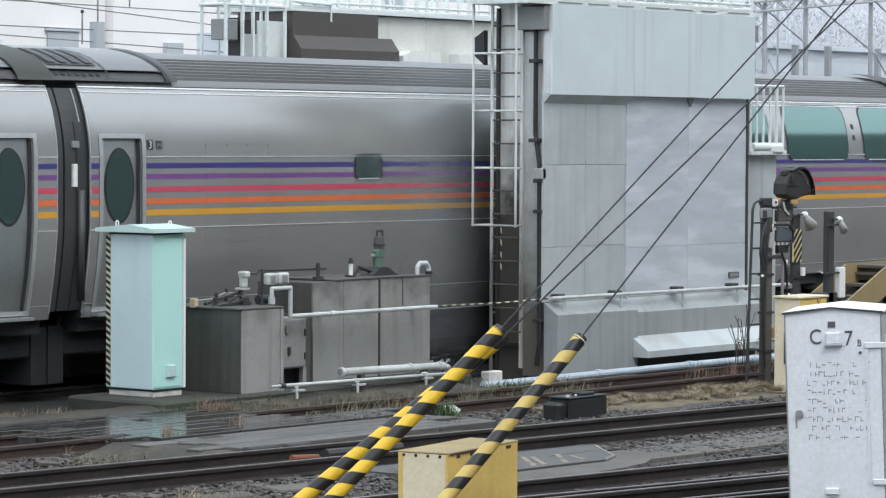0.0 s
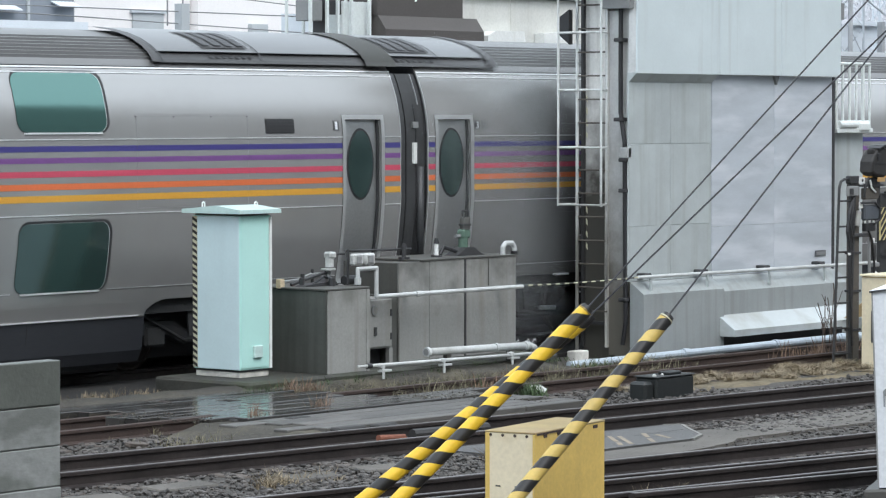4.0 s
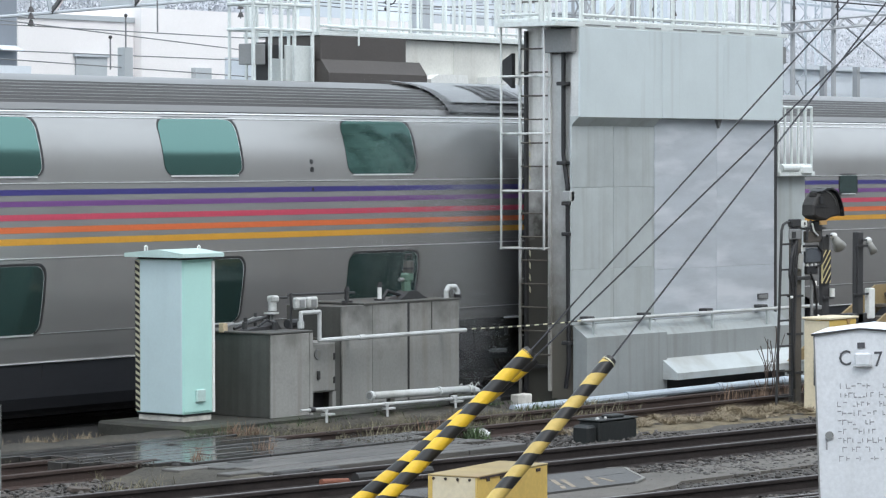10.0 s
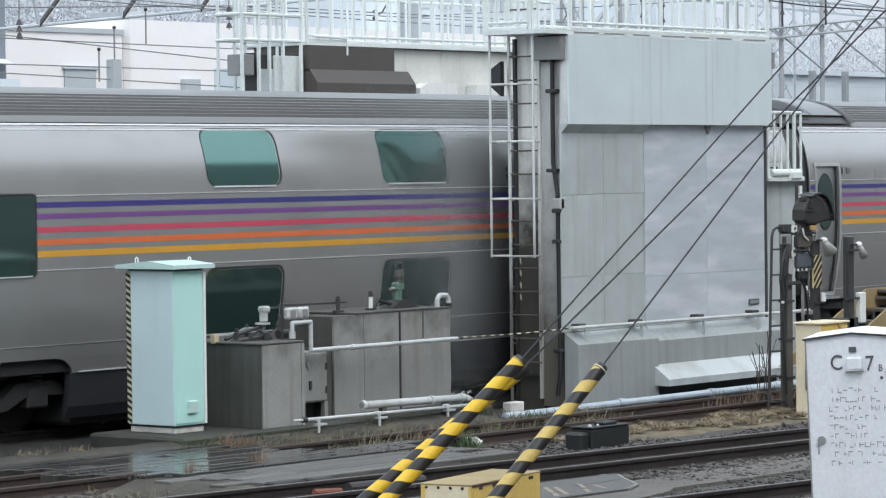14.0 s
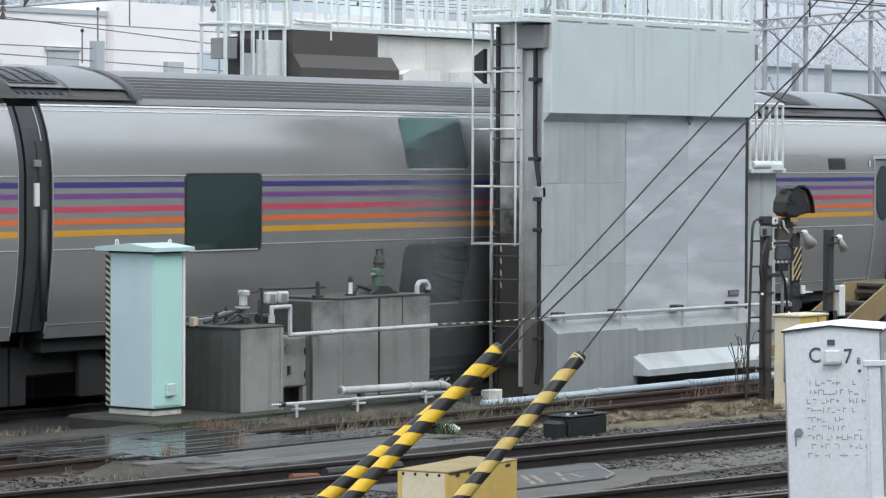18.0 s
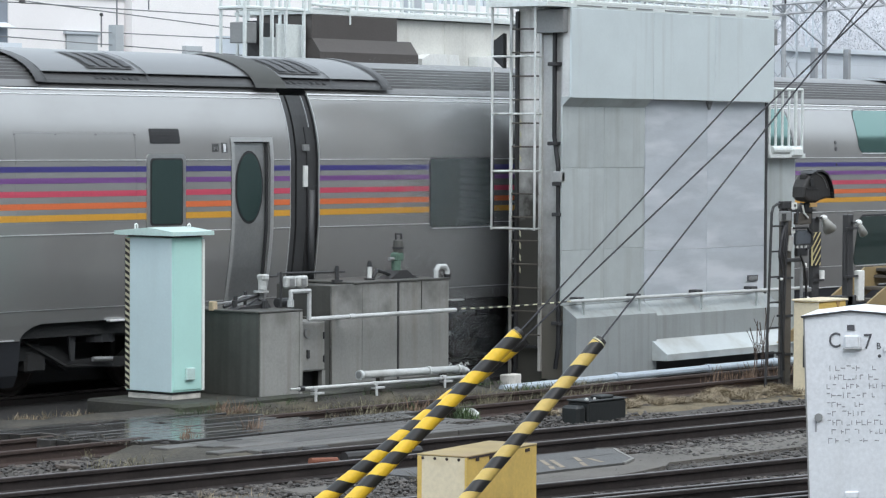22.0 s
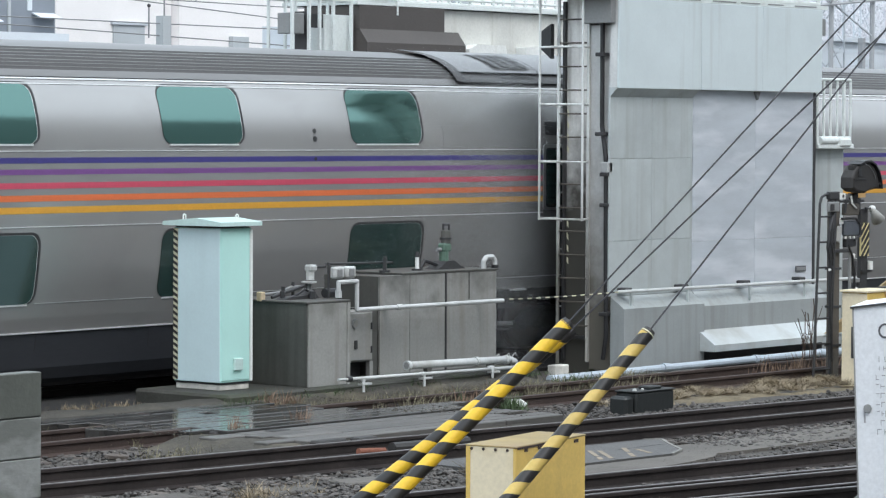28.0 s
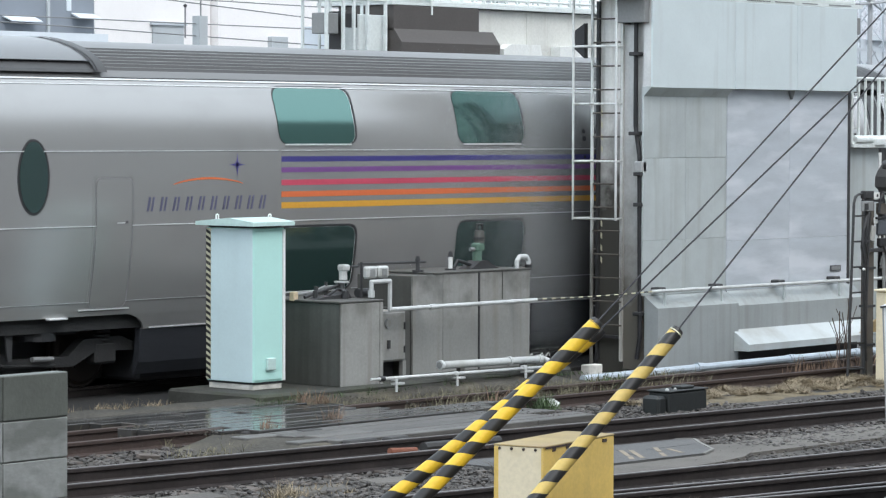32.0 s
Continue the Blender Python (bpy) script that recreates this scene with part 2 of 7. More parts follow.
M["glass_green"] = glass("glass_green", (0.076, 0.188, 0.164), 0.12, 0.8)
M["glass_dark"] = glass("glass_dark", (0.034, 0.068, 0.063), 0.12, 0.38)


# ---- builders ----
HOME = {}


def thing(name, at, label, category, group="", kind=""):
    ob = new(name)
    ob.empty_display_size = 0.2
    ob.location = at
    HOME[ob] = Vector(at)
    return tagged(ob, label, category, group, kind)


def part(name, bm, material, parent=None, label="", smooth=False):
    """One mesh object; bm is in the world's metres, and the object's origin goes to its middle."""
    if isinstance(bm, bmesh.types.BMesh):
        me = bpy.data.meshes.new(name)
        bm.to_mesh(me)
        bm.free()
    else:
        me = bm
    n = len(me.vertices)
    co = np.empty(n * 3, np.float32)
    me.vertices.foreach_get("co", co)
    co = co.reshape(-1, 3)
    mid = (co.min(0) + co.max(0)) / 2 if n else np.zeros(3)
    co -= mid
    me.vertices.foreach_set("co", co.ravel())
    if smooth:
        me.polygons.foreach_set("use_smooth", np.ones(len(me.polygons), bool))
    me.materials.append(M[material] if isinstance(material, str) else material)
    ob = new(name, me)
    mid = Vector([float(q) for q in mid])
    ob.location = mid - (HOME[parent] if parent else Vector())
    HOME[ob] = mid
    if parent:
        ob.parent = parent
    if label:
        ob["label"] = label
    return ob


def box(bm, x0, x1, y0, y1, z0, z1, bev=0.0):
    r = bmesh.ops.create_cube(bm, size=1.0)["verts"]
    for v in r:
        v.co = Vector(((x0 + x1) / 2 + v.co.x * (x1 - x0), (y0 + y1) / 2 + v.co.y * (y1 - y0), (z0 + z1) / 2 + v.co.z * (z1 - z0)))
    if bev:
        es = list({e for v in r for e in v.link_edges})
        bmesh.ops.bevel(bm, geom=es, offset=bev, segments=1, affect="EDGES", profile=0.5)
    return bm


def B(x0, x1, y0, y1, z0, z1, bev=0.0):
    return box(bmesh.new(), x0, x1, y0, y1, z0, z1, bev)


def rod(bm, a, b, r, seg=8, r2=None):
    a, b = Vector(a), Vector(b)
    d = b - a
    q = bmesh.ops.create_cone(bm, cap_ends=True, segments=seg, radius1=r, radius2=r if r2 is None else r2, depth=d.length)["verts"]
    m = Matrix.Translation((a + b) / 2) @ d.to_track_quat("Z", "Y").to_matrix().to_4x4()
    bmesh.ops.transform(bm, matrix=m, verts=q)
    return bm


def R(a, b, r, seg=8, r2=None):
    return rod(bmesh.new(), a, b, r, seg, r2)


def tube(pts, r, seg=8, bm=None):
    """A bent pipe with round elbows through the points."""
    bm = bm or bmesh.new()
    for a, b in zip(pts, pts[1:]):
        rod(bm, a, b, r, seg)
    for p in pts[1:-1]:
        q = bmesh.ops.create_uvsphere(bm, u_segments=seg, v_segments=6, radius=r * 1.02)["verts"]
        bmesh.ops.translate(bm, verts=q, vec=Vector(p))
    return bm


def prism(poly, axis, lo, hi, bm=None):
    """Extrudes a polygon (pairs in the two other axes, in x, y, z order) along an axis from lo to hi."""
    bm = bm or bmesh.new()

    def at(p, w):
        return {"x": (w, p[0], p[1]), "y": (p[0], w, p[1]), "z": (p[0], p[1], w)}[axis]
    a = [bm.verts.new(at(p, lo)) for p in poly]
    b = [bm.verts.new(at(p, hi)) for p in poly]
    bm.faces.new(a)
    bm.faces.new(b[::-1])
    for i in range(len(poly)):
        j = (i + 1) % len(poly)
        bm.faces.new((a[i], b[i], b[j], a[j]))
    bmesh.ops.recalc_face_normals(bm, faces=bm.faces)
    return bm


def ball(c, r, bm=None, u=12, v=8, squash=(1, 1, 1)):
    bm = bm or bmesh.new()
    q = bmesh.ops.create_uvsphere(bm, u_segments=u, v_segments=v, radius=r)["verts"]
    for w in q:
        w.co = Vector(c) + Vector((w.co.x * squash[0], w.co.y * squash[1], w.co.z * squash[2]))
    return bm

M["brush"] = mat("brush", (0.07, 0.08, 0.10), 0.9, var=0.3, scale=6, bump=0.6)
M["hood_brown"] = mat("hood_brown", (0.075, 0.066, 0.062), 0.6, var=0.12, scale=1.5, bump=0.05)
M["wall_pale"] = mat("wall_pale", (0.61, 0.61, 0.575), 0.6, var=0.1, scale=1.5, bump=0.03, streak=0.3, stain=(0.40, 0.38, 0.33))
M["steel_pale"] = mat("steel_pale", (0.74, 0.75, 0.73), 0.5, var=0.07, scale=3, bump=0.04, streak=0.15, stain=(0.5, 0.47, 0.4))
M["plinth_white"] = mat("plinth_white", (0.62, 0.60, 0.55), 0.8, var=0.3, scale=9, bump=0.3, stain=(0.12, 0.11, 0.1), stain_at=0.5)
M["hazard_pale"] = mat("hazard_pale", (0.60, 0.58, 0.42), 0.5, var=0.1, bump=0.02)
M["pump_green"] = mat("pump_green", (0.085, 0.145, 0.11), 0.55, var=0.25, scale=8, bump=0.1)
M["box_grey"] = mat("box_grey", (0.36, 0.37, 0.37), 0.5, var=0.1, bump=0.06)
M["ochre"] = mat("ochre", (0.27, 0.20, 0.10), 0.6, var=0.15, bump=0.08, streak=0.2)
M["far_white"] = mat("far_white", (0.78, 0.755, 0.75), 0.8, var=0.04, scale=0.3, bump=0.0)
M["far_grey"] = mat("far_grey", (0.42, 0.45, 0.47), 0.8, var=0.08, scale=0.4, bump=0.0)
# far_steel, far_roof, far_wood, far_haze: distance mist put into pale blue-grey colours
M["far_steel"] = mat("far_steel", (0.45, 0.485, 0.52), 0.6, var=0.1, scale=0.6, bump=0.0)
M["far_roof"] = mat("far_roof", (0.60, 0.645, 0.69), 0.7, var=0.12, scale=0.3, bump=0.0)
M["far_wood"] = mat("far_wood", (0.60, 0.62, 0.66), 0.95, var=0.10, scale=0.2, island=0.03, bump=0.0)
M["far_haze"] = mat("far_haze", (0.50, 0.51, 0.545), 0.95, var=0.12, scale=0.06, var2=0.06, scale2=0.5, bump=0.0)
M["insulator"] = mat("insulator", (0.05, 0.045, 0.045), 0.3, var=0.1, bump=0.0)
M["mark_yellow"] = mat("mark_yellow", (0.25, 0.205, 0.15), 0.7, var=0.25, scale=9, bump=0.1)
M["cut_wood"] = mat("cut_wood", (0.55, 0.44, 0.30), 0.8, var=0.2, scale=8, bump=0.2)
M["brick_red"] = mat("brick_red", (0.19, 0.07, 0.042), 0.85, var=0.25, scale=8, bump=0.3)
M["bag_white"] = mat("bag_white", (0.75, 0.76, 0.75), 0.4, var=0.1, scale=8, bump=0.1)
M["battery"] = mat("battery", (0.014, 0.016, 0.016), 0.5, var=0.3, scale=6, bump=0.15)
M["steel_brown"] = mat("steel_brown", (0.10, 0.088, 0.075), 0.7, 0.1, var=0.2, scale=4, bump=0.15)
M["black_worn"] = mat("black_worn", (0.024, 0.022, 0.021), 0.6, var=0.35, scale=6, bump=0.15)
M["tag_tan"] = mat("tag_tan", (0.42, 0.26, 0.10), 0.6, var=0.1, bump=0.05)
M["horn_grey"] = mat("horn_grey", (0.36, 0.36, 0.34), 0.5, var=0.15, scale=5, bump=0.05)
M["skirt_dark"] = mat("skirt_dark", (0.034, 0.036, 0.042), 0.5, 0.2, var=0.15, scale=1.0, bump=0.05, stretch=(0.2, 1, 1))
M["case_slate"] = mat("case_slate", (0.085, 0.095, 0.11), 0.5, 0.1, var=0.15, scale=5, bump=0.05)
M["hazard_bright"] = mat("hazard_bright", (0.62, 0.54, 0.28), 0.5, var=0.1, bump=0.02)
M["wire_grey"] = mat("wire_grey", (0.22, 0.225, 0.23), 0.5, 0.3, var=0.1, bump=0.0)
# dark far steel, paled in its colour to imitate distance mist
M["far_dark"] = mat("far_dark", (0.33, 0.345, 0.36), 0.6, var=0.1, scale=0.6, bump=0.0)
M["path_grey"] = mat("path_grey", (0.105, 0.096, 0.085), 0.85, var=0.4, scale=1.5, var2=0.2, scale2=40, bump=0.3)
M["stalk"] = mat("stalk", (0.20, 0.135, 0.095), 0.8, var=0.25, island=0.35, bump=0.0)
M["anchor_green"] = mat("anchor_green", (0.048, 0.059, 0.054), 0.55, 0.1, var=0.2, scale=4, bump=0.08, streak=0.3)
M["hazard_faded"] = mat("hazard_faded", (0.56, 0.40, 0.11), 0.55, var=0.15, scale=5, bump=0.05, stain=(0.36, 0.27, 0.12), stain_at=0.55)
M["twig"] = mat("twig", (0.10, 0.07, 0.055), 0.8, var=0.2, bump=0.1)
M["inner_dark"] = mat("inner_dark", (0.055, 0.048, 0.04), 0.65, 0.1, var=0.3, scale=2.0, bump=0.2, streak=0.5, stain=(0.16, 0.15, 0.13))
M["logo_blue"] = mat("logo_blue", (0.075, 0.075, 0.13), 0.5, var=0.05, bump=0.0)
M["town_grey"] = mat("town_grey", (0.27, 0.27, 0.268), 0.8, var=0.15, scale=0.1, bump=0.0)
M["train_shade_black"] = mat("train_shade_black", (0.019, 0.018, 0.0175), 0.95, var=0.3, scale=1.0, scale2=20, bump=0.6)
M["roof_bead"] = mat("roof_bead", (0.15, 0.15, 0.15), 0.4, 0.3, var=0.12, scale=1.0, bump=0.0, stretch=(0.3, 1, 1))
M["roof_light"] = mat("roof_light", (0.20, 0.20, 0.20), 0.4, 0.3, var=0.06, scale=0.8, var2=0.02, bump=0.0, stretch=(0.2, 1, 1))
M["roof_fairing"] = mat("roof_fairing", (0.165, 0.168, 0.172), 0.36, 0.35, var=0.07, scale=0.7, var2=0.03, bump=0.0, rough_var=0.06, stretch=(0.3, 1, 1))
M["vent_grey"] = mat("vent_grey", (0.062, 0.062, 0.063), 0.5, 0.2, var=0.15, scale=1.2, bump=0.03, streak=0.3)
M["shroud"] = mat("shroud", (0.052, 0.053, 0.055), 0.5, 0.1, var=0.2, scale=2.0, bump=0.05, streak=0.4)
M["arch_dark"] = mat("arch_dark", (0.034, 0.034, 0.029), 0.6, var=0.12, scale=1.5, bump=0.05)
M["fitting"] = mat("fitting", (0.50, 0.51, 0.50), 0.5, 0.1, var=0.25, scale=9, bump=0.1, stain=(0.15, 0.14, 0.12), stain_at=0.5)
M["seam"] = mat("seam", (0.23, 0.23, 0.23), 0.5, 0.5, var=0.3, scale=2.0, bump=0.0)
M["soil"] = mat("soil", (0.055, 0.050, 0.041), 0.9, var=0.4, scale=2.0, var2=0.4, scale2=26, bump=1.0, stain=(0.12, 0.105, 0.075), stain_at=0.5)
M["gutter_bright"] = mat("gutter_bright", (0.72, 0.73, 0.73), 0.4, 0.3, var=0.06, scale=1.0, bump=0.0)
M["spray"] = mat("spray", (0.70, 0.74, 0.77), 0.3, var=0.1, bump=0.0)


def height_blend(name, pale, dark, z_lo, z_hi):
    """Painted steel with dirt streaks, blended by height from dark at z_lo to pale at z_hi, ragged between."""
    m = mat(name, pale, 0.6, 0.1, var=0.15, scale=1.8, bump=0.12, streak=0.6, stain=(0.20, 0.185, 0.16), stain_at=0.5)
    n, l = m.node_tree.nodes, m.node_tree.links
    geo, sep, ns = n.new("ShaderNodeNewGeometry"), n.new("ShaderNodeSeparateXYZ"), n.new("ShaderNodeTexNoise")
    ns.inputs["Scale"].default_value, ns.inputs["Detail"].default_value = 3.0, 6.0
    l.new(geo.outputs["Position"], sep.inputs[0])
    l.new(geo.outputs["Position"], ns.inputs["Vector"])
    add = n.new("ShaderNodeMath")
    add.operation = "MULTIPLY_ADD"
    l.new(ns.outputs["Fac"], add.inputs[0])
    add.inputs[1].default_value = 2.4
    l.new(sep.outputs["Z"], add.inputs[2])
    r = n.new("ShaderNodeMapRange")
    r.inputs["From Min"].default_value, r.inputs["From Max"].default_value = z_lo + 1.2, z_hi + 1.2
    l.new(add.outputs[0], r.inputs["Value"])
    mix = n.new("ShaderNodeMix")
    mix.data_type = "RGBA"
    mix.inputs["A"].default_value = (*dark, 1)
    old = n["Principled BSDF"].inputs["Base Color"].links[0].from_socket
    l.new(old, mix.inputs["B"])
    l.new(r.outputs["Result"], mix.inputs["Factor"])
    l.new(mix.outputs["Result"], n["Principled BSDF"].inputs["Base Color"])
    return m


# column foot: brown dirt and shade both put into the height blend
M["column_dirt_shade"] = height_blend("column_dirt_shade", (0.78, 0.77, 0.745), (0.060, 0.057, 0.048), 2.1, 3.5)
M["ladder_grime"] = height_blend("ladder_grime", (0.66, 0.68, 0.67), (0.17, 0.165, 0.15), 0.9, 2.9)
M["side_grime"] = height_blend("side_grime", (0.66, 0.67, 0.665), (0.13, 0.12, 0.10), 0.7, 3.0)
M["tank"] = height_blend("tank", (0.27, 0.27, 0.258), (0.10, 0.10, 0.092), 1.72, 0.80)
M["tank_front"] = height_blend("tank_front", (0.31, 0.31, 0.295), (0.14, 0.14, 0.125), 1.62, 0.55)
M["door_lip"] = mat("door_lip", (0.52, 0.53, 0.53), 0.36, 0.55, var=0.05, bump=0.0)
M["shed_grey"] = mat("shed_grey", (0.21, 0.235, 0.27), 0.7, var=0.12, scale=0.15, bump=0.0)
M["box_lid"] = mat("box_lid", (0.30, 0.225, 0.10), 0.6, var=0.2, scale=4, bump=0.08, stain=(0.26, 0.17, 0.10), stain_at=0.55)
M["turf_dry"] = mat("turf_dry", (0.15, 0.122, 0.078), 0.95, var=0.45, scale=3.5, var2=0.4, scale2=26, bump=1.0, stain=(0.09, 0.08, 0.058), stain_at=0.52)
M["turf"] = mat("turf", (0.046, 0.040, 0.030), 0.95, var=0.5, scale=3.5, var2=0.4, scale2=22, bump=1.0, stain=(0.032, 0.03, 0.022), stain_at=0.5)
M["slab_moss"] = mat("slab_moss", (0.040, 0.040, 0.034), 0.7, var=0.35, scale=1.8, var2=0.25, scale2=18, bump=0.5, stain=(0.045, 0.052, 0.03), stain_at=0.48)

# ---- ground and tracks ----
def strip(name, pts, material, **k):
    bm = bmesh.new()
    bm.faces.new([bm.verts.new(p) for p in pts])
    return part(name, bm, material, **k)


GROUND = -0.16
bm = bmesh.new()
xs = [-900, -200, -40] + [0 + k * 1.0 for k in range(0, 61)] + [80, 150, 400, 1500]
ys = [-600, -100, -10] + [4 + k * 1.0 for k in range(0, 32)] + [45, 80, 200, 600, 1800]
vs = [[bm.verts.new((x, y, GROUND + (0.035 * noise.noise((x * 0.6, y * 0.6, 0.0)) if 0 <= x <= 60 and 4 <= y <= 35 else 0))) for y in ys] for x in xs]
for i in range(len(xs) - 1):
    for j in range(len(ys) - 1):
        bm.faces.new((vs[i][j], vs[i + 1][j], vs[i + 1][j + 1], vs[i][j + 1]))
tagged(part("ground", bm, "ballast", smooth=True), "grey brown ballast and earth of a rail yard", "ground", kind="structure")


# near-black strip: the shade under the train put into the ballast colour
tagged(part("oily_ballast", B(-60, 140, 25.15, 41.0, GROUND - 0.1, GROUND + 0.045), "train_shade_black"), "black ballast strip, the train's shade put into its colour", "ballast", kind="structure")


def line(y_at, slope, x_at):
    return lambda x: y_at + slope * (x - x_at)


RAIL = [(-0.062, -0.15), (0.062, -0.15), (0.062, -0.138), (0.012, -0.115), (0.010, -0.045), (0.034, -0.034), (0.034, -0.006), (0.024, 0.0),
        (-0.024, 0.0), (-0.034, -0.006), (-0.034, -0.034), (-0.010, -0.045), (-0.012, -0.115), (-0.062, -0.138)]


def rail(name, f, x0, x1, side="rail_side", top="rail_top", label="steel rail", lift=0.0, parent=None):
    bm = bmesh.new()
    n = 8
    rows = []
    for k in range(n + 1):
        x = x0 + (x1 - x0) * k / n
        rows.append([bm.verts.new((x, f(x) + a, z + lift)) for a, z in RAIL])
    for p, q in zip(rows, rows[1:]):
        for i in range(len(RAIL)):
            j = (i + 1) % len(RAIL)
            bm.faces.new((p[i], q[i], q[j], p[j]))
    bm.faces.new(rows[0][::-1])
    bm.faces.new(rows[-1])
    bmesh.ops.recalc_face_normals(bm, faces=bm.faces)
    ob = part(name, bm, side, parent, label)
    ob.data.materials.append(M[top])
    for p in ob.data.polygons:
        if p.normal.z > 0.9 and p.center.z + HOME[ob].z > -0.01 + lift:
            p.material_index = 1
    return ob


def track(label, f_near, f_far, x0, x1, side, top, step=0.62, extra=(), lift=0.0):
    t = thing("railway_track", ((x0 + x1) / 2, (f_near((x0 + x1) / 2) + f_far((x0 + x1) / 2)) / 2, GROUND), label, "railway track", "tracks of the yard")
    for f in (f_near, f_far, *extra):
        rail("rail", f, x0, x1, side, top, parent=t, lift=lift)
    x = x0 + 0.2
    me = None
    while x < x1:
        ya, yb = f_near(x) - 0.45, f_far(x) + 0.45
        if 10 < x < 46:
            bm = B(x - 0.1, x + 0.1, ya, yb, -0.29 + lift, -0.135 + lift, 0.012)
            part("sleeper", bm, "sleeper", t)
        x += step
    return t


near0, far0 = line(21.90, -0.030, 26.0), line(22.76, -0.026, 26.0)
near1, far1 = line(19.22, -0.114, 20.6), line(20.09, -0.117, 21.5)
near2, far2 = line(15.70, -0.202, 20.0), line(16.73, -0.151, 20.0)
extra2, extra3 = line(15.93, -0.216, 20.0), line(14.97, -0.209, 20.0)
track("unused rusty track overgrown with weeds beside the washer", near0, far0, 6, 62, "rail_rust", "rail_rust")
track("worn running track on dark sleepers", near1, far1, 0, 62, "rail_side", "rail_top")
turnout = track("running track with check rails on dark sleepers", near2, far2, 0, 62, "rail_side", "rail_top", extra=(extra2, extra3))
rail("rail", line(14.82, -0.26, 20.3), 20.3, 44.0, parent=turnout)
track("washing track under the train", line(27.284 - 0.567, 0, 0), line(27.284 + 0.567, 0, 0), -40, 120, "rail_side", "rail_top", step=1.3)

# ---- train washer: near-side portal with cladding ----
GX0, GX1 = 32.86, 37.78
washer = thing("train_washer", (35.4, 24.4, GROUND), "clad steel train washing portal beside the track, grey-white and streaked", "train washer")
for a, b in ((GX0, 34.75), (34.756, 36.25), (36.256, GX1)):
    part("upper_panel", B(a, b, 23.90, 23.93, 3.605, 4.78, 0.004), "clad", washer, "pale blue-grey cladding sheet")
part("upper_core", B(33.10, GX1 - 0.01, 23.931, 24.85, 3.62, 4.77), "clad_dull", washer)
part("soffit", prism([(23.91, 3.605), (24.03, 3.49), (24.05, 3.49), (24.05, 3.615), (23.91, 3.615)], "x", 32.84, 34.73), "clad_dull", washer)
for a, b in ((32.835, 33.78), (33.785, 34.725)):
    for z0, z1 in ((0.88, 1.60), (1.605, 2.68), (2.685, 3.49)):
        part("bay_panel", B(a, b, 24.02, 24.05, z0, z1, 0.003), "clad_dull", washer, "dull grey stained cladding sheet")
for a, b in ((34.73, 36.247), (36.253, 37.73)):
    for z0, z1 in ((0.88, 1.55), (1.554, 3.60)):
        part("wall_panel", B(a, b, 24.012, 24.045, z0, z1, 0.003), "clad_panel", washer, "light grey brushed cladding sheet")
part("wall_core", B(32.96, 37.73, 24.052, 24.40, -0.1, 3.6), "clad_dull", washer)
part("corner_post", B(37.73, 37.79, 24.0, 24.2, 0.3, 3.6, 0.005), "steel_dark", washer, "dark edge post")
# unseen face, coloured dark so that the train side mirrors a darker washer
part("rear_core", B(33.1, 37.7, 24.41, 24.84, -0.1, 3.6), "inner_dark", washer, "unseen inner face, coloured dark for the train's reflection")
part("gusset", prism([(36.19, 3.60), (36.31, 3.60), (36.25, 3.48)], "y", 23.97, 24.011), "steel_grey", washer)
part("base_box", prism([(23.80, -0.16), (23.80, 0.72), (24.02, 0.875), (24.02, -0.16)], "x", 32.87, 34.72), "clad_base", washer, "projecting base cover with sloped top")
part("base_cover", prism([(23.83, 0.28), (23.83, 0.68), (24.01, 0.875), (24.05, 0.875), (24.05, 0.28)], "x", 34.73, 37.86), "clad_base", washer)
part("base_hood", prism([(23.56, 0.08), (23.56, 0.17), (23.83, 0.36), (23.83, 0.08)], "x", 34.62, 38.12), "clad_hood", washer, "sloping hood over the base opening")
# black block painted in for the shade under the hood
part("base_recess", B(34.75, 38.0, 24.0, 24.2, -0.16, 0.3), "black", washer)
part("type_plate", B(37.29, 37.55, 23.995, 24.012, 1.06, 1.14), "ink", washer, "small dark type plate")
part("plate_field", B(37.31, 37.53, 23.99, 23.9955, 1.075, 1.125), "steel_grey", washer)
for a in (33.1, 34.4, 35.9, 37.3):
    part("pipe_bracket", B(a - 0.11, a + 0.05, 23.87, 24.01, 0.945, 0.99, 0.01), "steel_dark", washer)
    part("bracket_stay", B(a - 0.015, a + 0.015, 23.84, 23.87, 0.72, 0.93), "clad_dull", washer)
# approach side: side plate, column, drain pipe
part("fascia_return", B(GX0, GX0 + 0.03, 23.931, 24.04, 3.62, 4.77), "side_grime", washer)
part("side_panel", B(32.92, 32.95, 24.055, 24.40, -0.1, 4.43), "side_grime", washer, "white side plate with rust streaks")
part("column", B(32.95, 33.09, 24.42, 24.84, -0.16, 4.85, 0.01), "column_dirt_shade", washer, "grey steel column, dirt and shade coloured in towards its foot")
part("column_flange", B(32.88, 32.95, 24.40, 24.44, 0.0, 4.75), "steel_old", washer)
part("inner_flange", B(32.90, 32.95, 24.81, 24.85, 0.0, 4.75), "steel_dark", washer)
part("top_cap", B(32.75, 32.856, 23.95, 24.42, 4.45, 4.76, 0.01), "steel_grey", washer, "grey beam end under the platform")
part("end_lug", B(37.80, 37.95, 23.95, 24.2, 4.42, 4.66, 0.01), "steel_grey", washer)
dp = part("drain_pipe_up", tube([(32.86, 24.17, 4.45), (32.86, 24.17, 3.1), (32.84, 24.09, 2.7), (32.84, 24.07, 0.35), (32.84, 24.12, 0.05)], 0.030, 10), "black", washer, "dark drain pipe")
